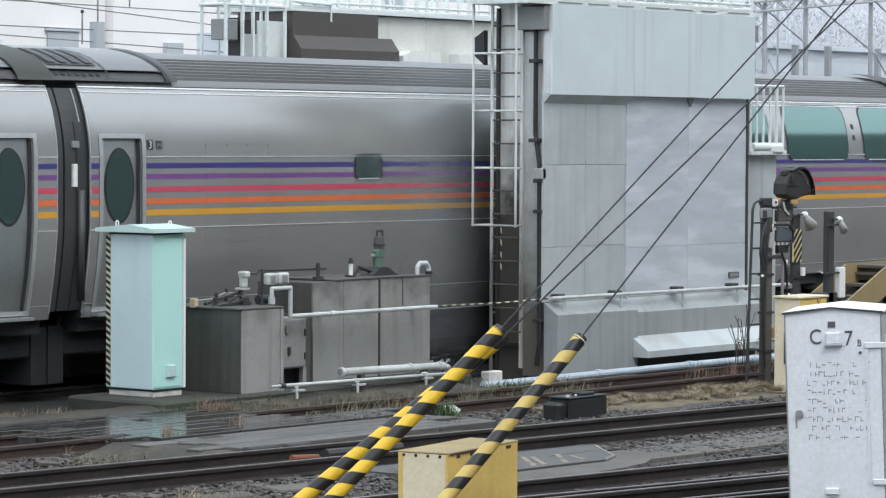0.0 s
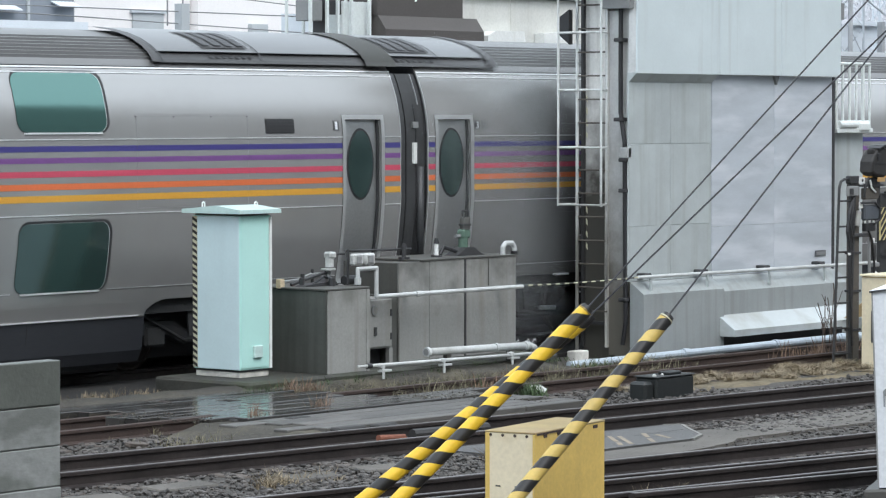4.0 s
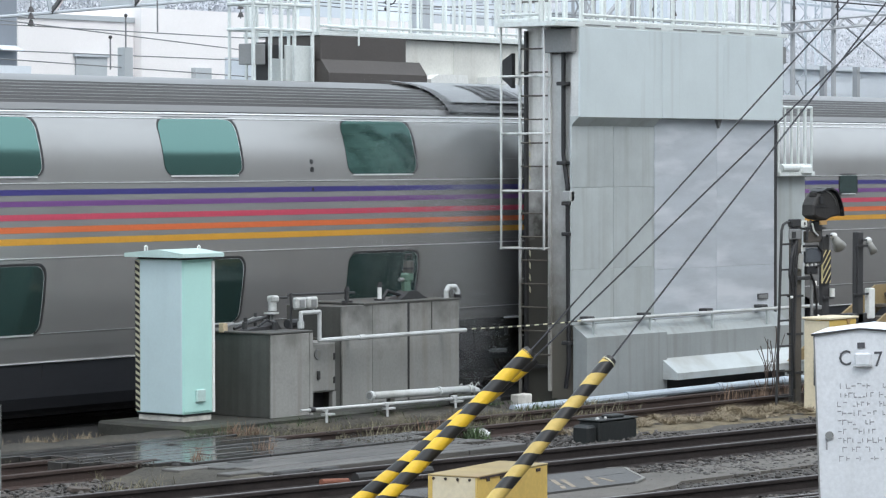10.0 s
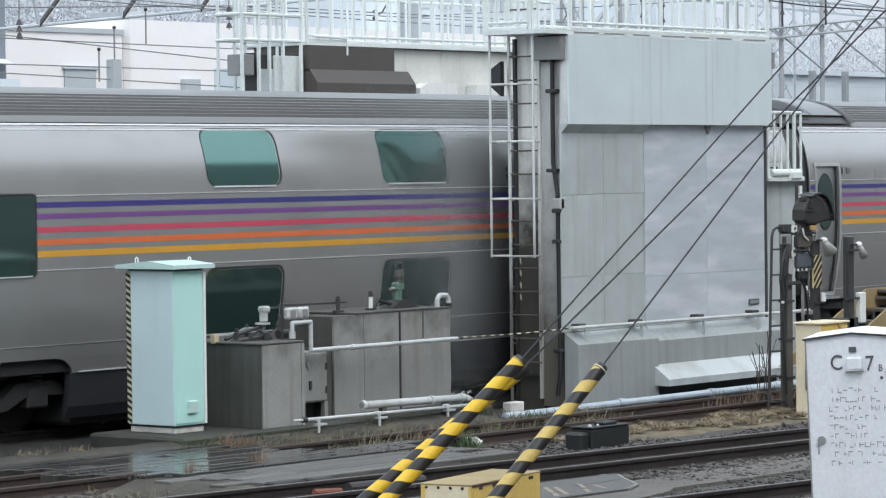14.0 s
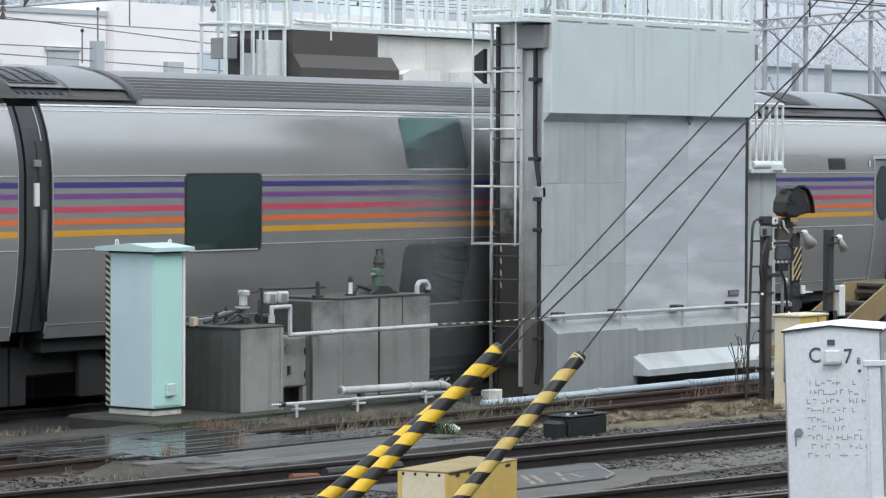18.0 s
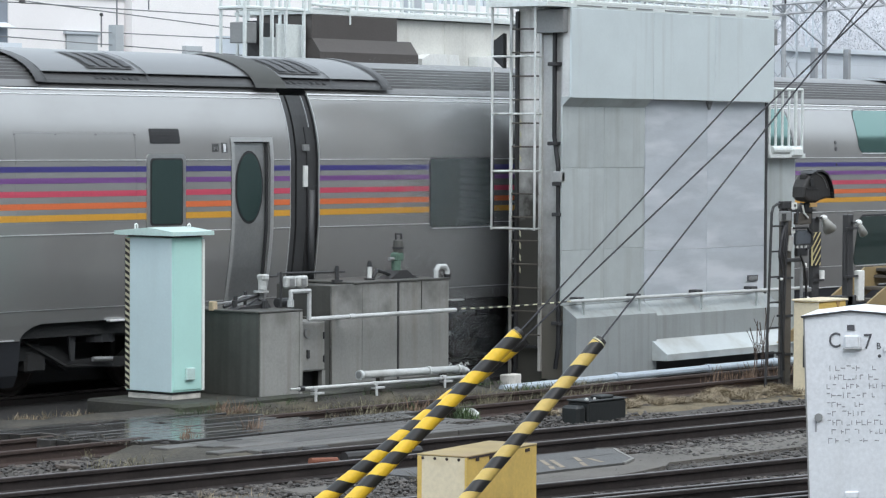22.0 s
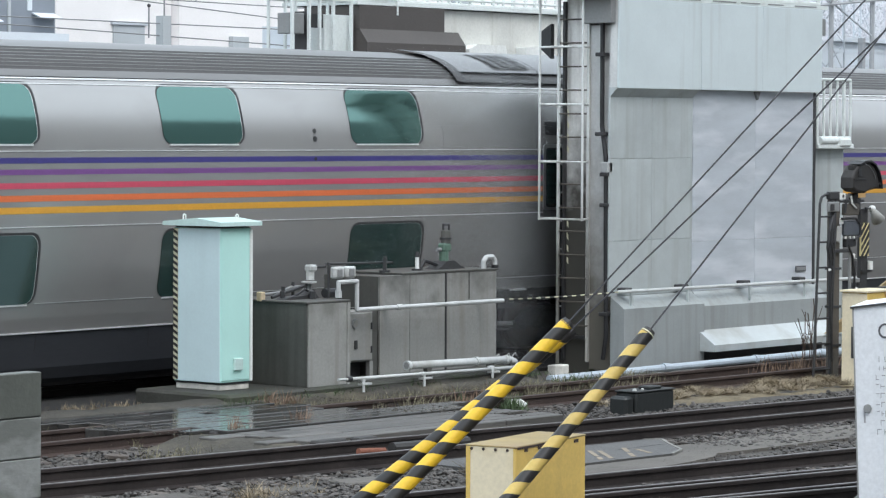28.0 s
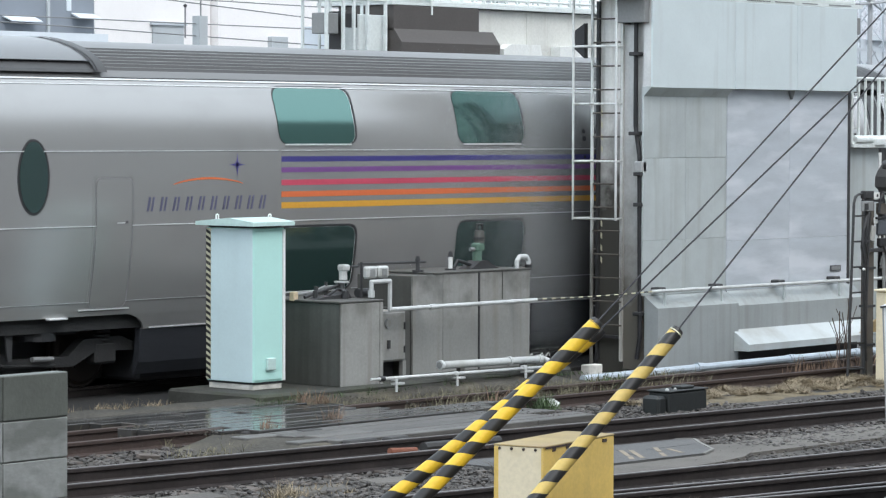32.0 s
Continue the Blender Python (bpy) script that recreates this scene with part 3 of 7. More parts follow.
for z in (4.02, 2.98, 2.45, 2.05, 0.62):
    part("pipe_clamp", B(32.79, 32.93, 24.03 if z < 2.9 else 24.1, 24.16 if z < 2.9 else 24.24, z, z + 0.05, 0.008), "steel_dark", dp)
part("valve", B(32.79, 32.9, 24.02, 24.14, 2.5, 2.64, 0.01), "box_grey", dp)
part("side_step", B(32.86, 32.92, 24.45, 24.8, 0.30, 0.34), "steel_dark", washer)
part("lamp_hood", prism([(24.84, 3.99), (25.02, 4.13), (25.02, 4.34), (24.84, 4.45)], "x", 32.62, 32.70), "black", washer, "black lamp hood")
for z in (1.28, 1.44, 1.60, 1.76, 2.75, 2.91, 3.07, 3.23):
    part("hazard_mark", prism([(24.775, z), (24.80, z + 0.03), (24.80, z + 0.10), (24.775, z + 0.07)], "x", 32.944, 32.948), "hazard_pale", washer)
# spray rig behind the column, facing the train
part("spray_frame", B(33.1, 33.25, 24.86, 25.0, -0.1, 4.3, 0.01), "steel_dark", washer, "dark spray frame")
for k in range(9):
    part("spray_nozzle", R((33.17, 25.0, 0.7 + k * 0.38), (33.17, 25.1, 0.7 + k * 0.38), 0.018, 8, 0.008), "steel_grey", washer)
for x in (34.4, 36.6):
    br = bmesh.new()
    rod(br, (x, 25.18, 0.3), (x, 25.18, 3.9), 0.09, 14)
    for k in range(36):
        rod(br, (x, 25.18, 0.35 + k * 0.1), (x, 25.18, 0.41 + k * 0.1), 0.34, 20, 0.40)
    part("brush_roll", br, "brush", washer, "dark upright washing brush")

lad = thing("caged_ladder", (32.7, 24.6, GROUND), "white steel ladder with safety cage on the washer column", "ladder")
for y in (24.35, 24.84):
    part("stile", B(32.79, 32.82, y - 0.017, y + 0.017, -0.1 if y > 24.5 else 0.85, 5.95), "ladder_grime", lad)
for k in range(19):
    part("rung", R((32.805, 24.35, 0.48 + k * 0.31), (32.805, 24.84, 0.48 + k * 0.31), 0.011, 6), "steel_brown", lad)
for z in (1.89, 2.64, 3.39, 4.14):
    part("cage_hoop", tube([(32.8, 24.84, z), (32.42, 24.86, z), (32.42, 24.16, z), (32.8, 24.35, z)], 0.014, 6), "ladder_grime", lad)
for y in (24.16, 24.86):
    part("cage_bar", B(32.405, 32.43, y - 0.011, y + 0.011, 1.87, 5.9), "ladder_grime" if y < 24.5 else "ladder_grime", lad)


def railing(name, a, b, z0, h, step, label, mids=1, group="guard rails of the washer"):
    """White guard rail with posts, pickets and rails from a to b (x, y pairs)."""
    a, b = Vector((*a, z0)), Vector((*b, z0))
    t = thing(name, tuple((a + b) / 2), label, "guard rail", group)
    d = (b - a)
    n = max(2, round(d.length / step))
    for z in [0.10, h] + [h * (k + 1) / (mids + 1) for k in range(mids)]:
        part("rail_bar", R(a + Vector((0, 0, z)), b + Vector((0, 0, z)), 0.022, 8), "steel_white", t)
    for k in range(n + 1):
        p = a + d * (k / n)
        big = k % 4 == 0
        part("post" if big else "picket", R(p, p + Vector((0, 0, h)), 0.030 if big else 0.022, 6), "steel_white", t)
    part("kick_plate", R(a + Vector((0, 0, 0.02)), b + Vector((0, 0, 0.02)), 0.03, 6), "steel_white", t)
    return t


deck = tagged(part("washer_deck", B(32.35, 37.95, 23.92, 24.9, 4.785, 4.84), "steel_white"), "pale steel service deck on top of the washer", "deck")
for k in range(7):
    x = 33.0 + k * 0.68
    part("toe_slit", B(x, x + 0.56 - 0.09 * (k % 3), 23.912, 23.9195, 4.805, 4.822), "steel_grey", deck, "dark gap along the deck edge")
railing("deck_railing", (32.95, 23.95), (37.72, 23.95), 4.84, 1.15, 0.27, "white picket guard rail along the washer deck", mids=0)
railing("deck_railing", (32.95, 24.87), (37.72, 24.87), 4.84, 1.15, 0.42, "white picket guard rail at the rear of the washer deck", mids=0)
railing("deck_railing", (37.75, 23.95), (37.75, 24.87), 4.84, 1.15, 0.31, "short white guard rail at the washer deck end")
railing("deck_railing", (32.4, 24.2), (32.4, 24.87), 4.84, 1.15, 0.17, "white guard rail round the ladder head")
eb = railing("end_basket", (37.97, 24.1), (38.87, 24.1), 2.86, 0.94, 0.18, "white railing basket at the washer's far end", mids=0)
part("basket_floor", B(37.95, 38.9, 24.05, 24.6, 2.80, 2.87, 0.01), "steel_white", eb)
part("basket_motor", R((38.0, 24.08, 2.92), (38.45, 24.08, 2.92), 0.06, 12), "steel_white", eb, "pale pipe fittings")
part("basket_motor", B(38.5, 38.8, 24.02, 24.2, 2.82, 2.96, 0.03), "steel_white", eb)
part("end_panel", B(37.97, 38.86, 24.2, 24.24, -0.1, 2.80, 0.006), "clad_dull", washer, "flat grey end panel")
part("end_core", B(37.95, 38.8, 24.25, 24.84, -0.1, 2.80), "clad_dull", washer)

# far-side portal behind the train
far = thing("far_washer_portal", (37.0, 30.5, GROUND), "far half of the washing portal with dark hood and white boxes", "train washer")
part("far_block", B(34.64, 36.62, 29.9, 31.0, 4.50, 4.88, 0.01), "hood_brown", far, "dark brown upper housing")
part("far_hood", prism([(29.75, 4.0), (29.75, 4.33), (29.9, 4.53), (31.0, 4.53), (31.0, 4.0)], "x", 34.64, 36.94), "hood_brown", far, "dark brown sloped hood")
part("far_wall", B(36.63, 37.9, 30.0, 31.4, 3.9, 4.87, 0.01), "wall_pale", far, "off-white equipment wall")
part("far_wall", B(37.905, 40.5, 30.0, 31.4, 3.9, 4.87, 0.01), "wall_pale", far, "off-white equipment wall")
part("far_wedge", prism([(37.1, 3.9), (37.1, 4.28), (37.3, 4.36), (38.0, 4.36), (38.1, 3.9)], "y", 29.8, 29.99), "steel_pale", far, "bright white cover")
part("far_wedge", prism([(38.5, 3.9), (38.5, 4.34), (39.2, 4.38), (39.4, 3.9)], "y", 29.8, 29.99), "steel_pale", far, "bright white cover")
part("far_post", B(33.98, 34.62, 30.0, 30.5, -0.16, 4.72, 0.01), "steel_white", far)
part("far_box", B(33.17, 33.48, 29.95, 30.2, 4.42, 4.72, 0.01), "steel_grey", far)
part("far_frame", B(33.55, 33.62, 29.95, 30.2, -0.16, 4.75), "steel_dark", far)
part("far_frame", B(33.65, 33.92, 29.98, 30.02, 4.52, 4.72), "steel_dark", far)
part("far_column", B(36.5, 36.9, 30.4, 30.8, -0.16, 4.0), "steel_old", far)
part("far_deck", B(34.6, 40.8, 29.9, 31.4, 4.885, 4.93), "steel_white", far)
railing("far_deck_railing", (34.64, 29.95), (40.8, 29.95), 4.93, 0.78, 0.27, "white picket guard rail on the far portal", mids=0)
railing("far_deck_railing", (34.64, 31.3), (40.8, 31.3), 4.93, 0.78, 0.36, "white picket guard rail behind the far portal", mids=0)
fl = thing("far_ladder", (33.8, 29.9, 0.0), "white caged ladder on the far washer portal", "ladder")
for x in (33.16, 33.52, 33.75, 34.05, 34.45):
    part("cage_bar", B(x - 0.02, x + 0.02, 29.88, 29.92, 3.6, 5.75), "steel_white", fl)
    part("cage_bar", B(x + 0.05, x + 0.08, 30.4, 30.44, 3.6, 5.75), "steel_white", fl)
for z in (4.93, 5.30, 5.68):
    part("cage_hoop", tube([(33.16, 29.9, z), (34.45, 29.9, z), (34.5, 30.42, z), (33.2, 30.42, z), (33.16, 29.9, z)], 0.025, 6), "steel_white", fl)
part("ladder_base", B(33.1, 34.5, 29.9, 30.5, -0.16, 3.6), "steel_old", fl)
tagged(part("hand_loop", tube([(34.7, 29.9, 5.02), (35.5, 29.9, 5.0), (35.5, 29.9, 4.75)], 0.02, 6), "steel_white"), "bent white pipe on the far hood", "pipe")

# fine spray drifting out of the washer over the train side
rs = np.random.default_rng(12)
N = 640000
sx = 32.8 - np.abs(rs.normal(0, 0.95, N))
sy = rs.uniform(24.95, 25.78, N)
sz = -0.05 + rs.beta(1.45, 1.4, N) * 4.15
co = np.stack([sx, sy, sz], 1)[:, None, :] + rs.normal(0, 0.00095, (N, 3, 3))
me = bpy.data.meshes.new("water_spray")
me.vertices.add(N * 3)
me.vertices.foreach_set("co", co.astype(np.float32).ravel())
me.loops.add(N * 3)
me.loops.foreach_set("vertex_index", np.arange(N * 3, dtype=np.int32))
me.polygons.add(N)
me.polygons.foreach_set("loop_start", np.arange(0, N * 3, 3, dtype=np.int32))
me.update(calc_edges=True)
tagged(part("water_spray", me, "spray"), "fine pale mist of wash water before the train side", "spray", kind="stuff")

# ---- the train: three cars of one sleeping-car set ----
SIDE, HALF = 25.834, 1.45
MIDDLE = SIDE + HALF
# side profile: height, inset from the widest plane
PROFILE = [(0.60, 0.235), (0.73, 0.205), (0.89, 0.16), (1.05, 0.125), (1.25, 0.09), (1.45, 0.055), (1.65, 0.03), (1.85, 0.01), (2.0, 0.0), (2.4, 0.0), (2.8, 0.0),
           (2.95, 0.012), (3.07, 0.03), (3.2, 0.058), (3.35, 0.10), (3.5, 0.158), (3.57, 0.19), (3.63, 0.225)]
ROOF = [(0.235, 3.635), (0.27, 3.70), (0.34, 3.78), (0.45, 3.86), (0.62, 3.945), (0.82, 4.01), (1.05, 4.06), (1.25, 4.085), (1.45, 4.095)]
FLOOR_Z = 0.89


def inset(z):
    for (a, p), (b, q) in zip(PROFILE, PROFILE[1:]):
        if z <= b:
            return p + (q - p) * (z - a) / (b - a)
    return PROFILE[-1][1]


def rows_between(z0, z1):
    return [z0] + [z for z, _ in PROFILE if z0 + 0.02 < z < z1 - 0.02] + [z1]


def patch(s0, s1, z0, z1, rad=0.0, off=0.006, depth=0.02, oval=False, bm=None):
    """A plate that lies on the car's curved side: rounded rectangle or oval, proud by off, with an edge of its own."""
    bm = bm or bmesh.new()
    zs = set(rows_between(z0, z1))
    if oval:
        zs |= {z0 + (z1 - z0) * (1 - math.cos(math.pi * k / 20)) / 2 for k in range(21)}
    elif rad:
        for k in range(6):
            zs |= {z0 + rad * (1 - math.cos(math.pi / 2 * k / 5)), z1 - rad * (1 - math.cos(math.pi / 2 * k / 5))}
    zs = sorted(zs)
    mid, half = (s0 + s1) / 2, (s1 - s0) / 2
    left, right = [], []
    for z in zs:
        w = half
        if oval:
            w = half * math.sqrt(max(0.0, 1 - ((z - (z0 + z1) / 2) / ((z1 - z0) / 2)) ** 2)) + 0.002
        elif rad:
            e = max(0.0, z0 + rad - z, z - z1 + rad)
            w = half - rad + math.sqrt(max(0.0, rad * rad - e * e)) + 0.0005
        y = SIDE + inset(z) - off
        left.append((mid - w, y, z))
        right.append((mid + w, y, z))
    front = [(bm.verts.new(a), bm.verts.new(b)) for a, b in zip(left, right)]
    for i in range(len(zs) - 1):
        bm.faces.new((front[i][0], front[i][1], front[i + 1][1], front[i + 1][0]))
    front = [(bm.verts.new(a), bm.verts.new(b)) for a, b in zip(left, right)]
    back = [(bm.verts.new((a[0], a[1] + depth, a[2])), bm.verts.new((b[0], b[1] + depth, b[2]))) for a, b in zip(left, right)]
    for i in range(len(zs) - 1):
        bm.faces.new((back[i][0], back[i + 1][0], front[i + 1][0], front[i][0]))
        bm.faces.new((front[i][1], back[i][1], back[i + 1][1], front[i + 1][1]))
    bm.faces.new((back[0][0], front[0][0], front[0][1], back[0][1]))
    bm.faces.new((front[-1][0], back[-1][0], back[-1][1], front[-1][1]))
    return bm


def roof_patch(s0, s1, i0=0.0, i1=1.45, off=0.0, bm=None, lean=0.0):
    """A sheet on the near half of the roof, from inset i0 to i1; lean shifts its upper edge along the car."""
    bm = bm or bmesh.new()
    ins = [i0] + [a for a, _ in ROOF if i0 + 0.01 < a < i1 - 0.01] + [i1]
    row = []
    for a in ins:
        z = float(np.interp(a, [p for p, _ in ROOF], [q for _, q in ROOF]))
        t = (a - i0) / max(0.01, i1 - i0)
        row.append([bm.verts.new((s + lean * t * t, SIDE + a - off * (1 - t), z + off)) for s in (s0, s1)])
    for p, q in zip(row, row[1:]):
        bm.faces.new((p[0], p[1], q[1], q[0]))
    return bm


def ring(s0, s1, z0, z1, w, off, bm=None):
    """A thin rectangular seam line on the side."""
    bm = bm or bmesh.new()
    for a in ((s0, s1, z0, z0 + w), (s0, s1, z1 - w, z1), (s0, s0 + w, z0 + w, z1 - w), (s1 - w, s1, z0 + w, z1 - w)):
        patch(*a, off=off, depth=0.004, bm=bm)
    return bm


def car_shell(s0, s1, doors):
    """Stainless shell: both sides with door openings on the near one, the far side, and the edges of the openings."""
    bm = bmesh.new()
    cuts = sorted({s0, s1, *[q for d in doors for q in d]})
    zs = [z for z, _ in PROFILE if z >= FLOOR_Z]
    grid = [[bm.verts.new((s, SIDE + inset(z), z)) for z in zs] for s in cuts]
    for i in range(len(cuts) - 1):
        hole = any(abs(cuts[i] - d[0]) < 1e-4 for d in doors)
        for j in range(len(zs) - 1):
            if hole and 0.85 < zs[j] and zs[j + 1] <= 3.08:
                continue
            bm.faces.new((grid[i][j], grid[i + 1][j], grid[i + 1][j + 1], grid[i][j + 1]))
    far = [[bm.verts.new((s, MIDDLE + HALF - inset(z), z)) for z in zs] for s in (s0, s1)]
    for j in range(len(zs) - 1):
        bm.faces.new((far[0][j], far[0][j + 1], far[1][j + 1], far[1][j]))
    for d in doors:
        zz = [z for z in zs if z <= 3.08]
        for s, flip in ((d[0], 1), (d[1], -1)):
            a = [bm.verts.new((s, SIDE + inset(z), z)) for z in zz]
            b = [bm.verts.new((s, SIDE + inset(z) + 0.07, z)) for z in zz]
            for k in range(len(zz) - 1):
                bm.faces.new((a[k], a[k + 1], b[k + 1], b[k]))
        z = zz[-1]
        q = [bm.verts.new((s, SIDE + inset(z) + o, z)) for s, o in ((d[0], 0), (d[1], 0), (d[1], 0.07), (d[0], 0.07))]
        bm.faces.new(q)
    return bm


def bogie(car, s, dirn):
    """Two wheelsets (returned, they turn), side frame, springs and boxes under the car's floor."""
    sets = []
    fr = bmesh.new()
    prism([(s - 1.55, 0.52), (s - 1.3, 0.62), (s - 0.7, 0.60), (s - 0.45, 0.42), (s + 0.45, 0.42), (s + 0.7, 0.60), (s + 1.3, 0.62), (s + 1.55, 0.52), (s + 1.5, 0.44), (s + 0.9, 0.46),
           (s + 0.55, 0.30), (s - 0.55, 0.30), (s - 0.9, 0.46), (s - 1.5, 0.44)], "y", SIDE + 0.42, SIDE + 0.56, fr)
    part("bogie_frame", fr, "under", car)
    for k in (-1, 1):
        b = bmesh.new()
        x = s + k * 1.05
        for y in (SIDE + 0.86, MIDDLE + 0.533):
            rod(b, (x, y, 0.43), (x, y + 0.06, 0.43), 0.43, 28)
            rod(b, (x, y - 0.03, 0.43), (x, y + 0.0, 0.43), 0.36, 24, 0.40)
            rod(b, (x, y + 0.05, 0.43), (x, y + 0.09, 0.43), 0.455, 28)
        rod(b, (x, SIDE + 0.6, 0.43), (x, MIDDLE + 0.85, 0.43), 0.08, 10)
        for a in range(5):
            c, d = math.cos(a * 1.2566) * 0.2, math.sin(a * 1.2566) * 0.2
            rod(b, (x + c, SIDE + 0.82, 0.43 + d), (x + c, SIDE + 0.845, 0.43 + d), 0.03, 6)
        sets.append(part("wheelset", b, "wheel", car, "steel wheels on a common axle"))
        a = B(x - 0.17, x + 0.17, SIDE + 0.4, SIDE + 0.6, 0.3, 0.56, 0.03)
        part("axle_box", a, "under", car)
        sp = bmesh.new()
        for j in range(5):
            rod(sp, (x, SIDE + 0.48, 0.57 + j * 0.05), (x, SIDE + 0.48, 0.595 + j * 0.05), 0.1, 12)
        part("axle_spring", sp, "under", car)
    part("air_spring", R((s, SIDE + 0.5, 0.62), (s, SIDE + 0.5, 0.88), 0.25, 16), "rubber", car)
    part("damper", R((s - 0.5, SIDE + 0.36, 0.74), (s + 0.5, SIDE + 0.36, 0.72), 0.045, 8), "under", car)
    # added dark block behind the wheels, stops light from the far side
    part("bolster", B(s - 2.3, s + 2.3, MIDDLE - 0.4, MIDDLE + 0.4, 0.08, 0.90, 0.03), "rubber", car)
    for k in (-1, 1):
        part("wheel_guard", prism([(s + k * 1.62, 0.16), (s + k * 1.72, 0.5), (s + k * 1.9, 0.72), (s + k * 2.12, 0.90), (s + k * 2.2, 0.86), (s + k * 2.2, 0.16)], "y", SIDE + 0.36, SIDE + 0.42), "under", car, "black wheel arch guard")
    part("sand_bracket", prism([(s - 0.64, 0.88), (s - 0.50, 0.88), (s - 0.52, 0.42), (s - 0.58, 0.42)], "y", SIDE + 0.30, SIDE + 0.33), "steel_dark", car)
    part("foot_step", B(s - 0.13, s + 0.16, SIDE + 0.10, SIDE + 0.17, 0.868, 0.892, 0.006), "gutter_bright", car, "bright foot step")
    part("brake_cylinder", R((s - 0.18, SIDE + 0.34, 0.42), (s + 0.14, SIDE + 0.34, 0.41), 0.03, 8), "steel_grey", car, "pale brake cylinder")
    part("brake_pipe", tube([(s - 1.3, SIDE + 0.4, 0.7), (s - 0.6, SIDE + 0.38, 0.36), (s + 0.2, SIDE + 0.38, 0.33)], 0.02, 6), "under", car)
    return sets


def skirt_panel(s0, s1, z0, z1, bow):
    """A sheet below the floor line whose ends sweep up round the wheel arches."""
    bm = bmesh.new()
    rows = []
    for k in range(9):
        t = k / 8
        z = z0 + (z1 - z0) * t
        out = bow * (1 - math.sqrt(max(0.0, 1 - (0.97 * t) ** 2)))
        y = SIDE + inset(z)
        rows.append([bm.verts.new(p) for p in ((s0 - out, y, z), (s1 + out, y, z), (s1 + out, y + 0.03, z), (s0 - out, y + 0.03, z))])
    for p, q in zip(rows, rows[1:]):
        for i in range(4):
            j = (i + 1) % 4
            bm.faces.new((p[i], p[j], q[j], q[i]))
    bm.faces.new(rows[0][::-1])
    bm.faces.new(rows[-1])
    bmesh.ops.recalc_face_normals(bm, faces=bm.faces)
    return bm


def car_body(name, label, s0, s1, doors, uppers, lowers, bands, seams, fair_left, fair_right, skirt):
    car = thing(name, ((s0 + s1) / 2, MIDDLE, 0.0), label, "train car", "cars of the train")
    part("shell", car_shell(s0, s1, [(a + 0.06, b - 0.06) for a, b in doors]), "stainless", car, "brushed stainless body shell", smooth=True)
    # ends
    for s in (s0 + 0.01, s1 - 0.01):
        poly = [(SIDE + inset(z), z) for z, _ in PROFILE if z >= FLOOR_Z] + [(SIDE + a, z) for a, z in ROOF]
        poly += [(2 * MIDDLE - y, z) for y, z in reversed(poly[:-1])]
        part("end_wall", prism(poly, "x", s - 0.008, s + 0.008), "rubber", car, "dark end wall")
    # bright corner edging beside the gangway
    for s in (s0, s1 - 0.02):
        part("edge_trim", patch(s, s + 0.014, 0.95, 3.62, off=0.004, depth=0.02), "door_lip", car)
    part("floor_pan", B(s0 + 0.05, s1 - 0.05, SIDE + 0.25, 2 * MIDDLE - SIDE - 0.25, 0.72, 0.92), "under", car)
    # gutter rail and roof
    part("gutter", patch(s0, s1, 3.612, 3.63, off=0.012, depth=0.03), "gutter_bright", car, "bright gutter moulding")
    part("gutter_line", patch(s0, s1, 3.555, 3.565, off=0.008, depth=0.012), "gutter_bright", car)
    rf = roof_patch(s0, s1, 0.235)
    ins = [a for a, _ in ROOF]
    far = [[rf.verts.new((s, 2 * MIDDLE - SIDE - a, z)) for s in (s0, s1)] for a, z in ROOF]
    for p, q in zip(far, far[1:]):
        rf.faces.new((p[0], q[0], q[1], p[1]))
    part("roof", rf, "roof_grey", car, "grey painted roof", smooth=True)
    r0, r1 = s0 + fair_left, s1 - fair_right
    for k, a in enumerate((0.305, 0.345, 0.395, 0.455, 0.525, 0.61, 0.71)):
        z = float(np.interp(a, ins, [q for _, q in ROOF]))
        part("roof_bead", prism([(SIDE + a - 0.016, z - 0.02), (SIDE + a - 0.010, z + 0.020), (SIDE + a + 0.014, z + 0.026), (SIDE + a + 0.03, z - 0.01)], "x", r0, r1), "roof_bead", car)
    part("cant_rail", roof_patch(r0, r1, 0.236, 0.285, 0.006), "roof_light", car, "smooth silver cant rail", smooth=True)
    for a, b, side in ((s0 - 0.38, s0 + fair_left, 1), (s1 - fair_right, s1 - 0.02, -1)):
        if b - a < 0.3:
            continue
        f = part("fairing", roof_patch(a, b, 0.36, 1.45, 0.035), "roof_fairing", car, "smooth silver roof fairing", smooth=True)
        part("vent_band", roof_patch(a, b, 0.25, 0.352, 0.03), "vent_grey", car, "dark perforated band below the fairing")
        part("band_line", roof_patch(a, b, 0.346, 0.368, 0.042), "rubber", f)
        tip = b if side > 0 else a
        part("fairing_rim", roof_patch(tip - 0.07, tip + 0.07, 0.245, 1.45, 0.046), "vent_grey", car, "raised grey fairing rim", smooth=True)
        part("rim_line", roof_patch(tip - 0.10 * side - 0.018, tip - 0.10 * side + 0.018, 0.245, 1.45, 0.044), "rubber", car)
        if side > 0:
            cells = [(a + 0.04, a + 0.86)]
            joints = [a + 0.94]
        else:
            cells = [(a + 0.95, a + 1.75)]
            joints = [a + 1.86]
        for u, v in cells:
            gr = part("roof_grille", roof_patch(u, v, 0.42, 0.95, 0.043), "vent_grey", f)
            for j in range(4):
                w = (v - u) / 4
                part("louvre_slot", roof_patch(u + 0.035 + j * w, u + w - 0.03 + j * w, 0.45, 0.92, 0.052), "rubber", f)
            for j in range(7):
                w = (v - u) / 7
                part("vent_hole", roof_patch(u + 0.02 + j * w, u + w - 0.03 + j * w, 0.29, 0.32, 0.036), "rubber", car)
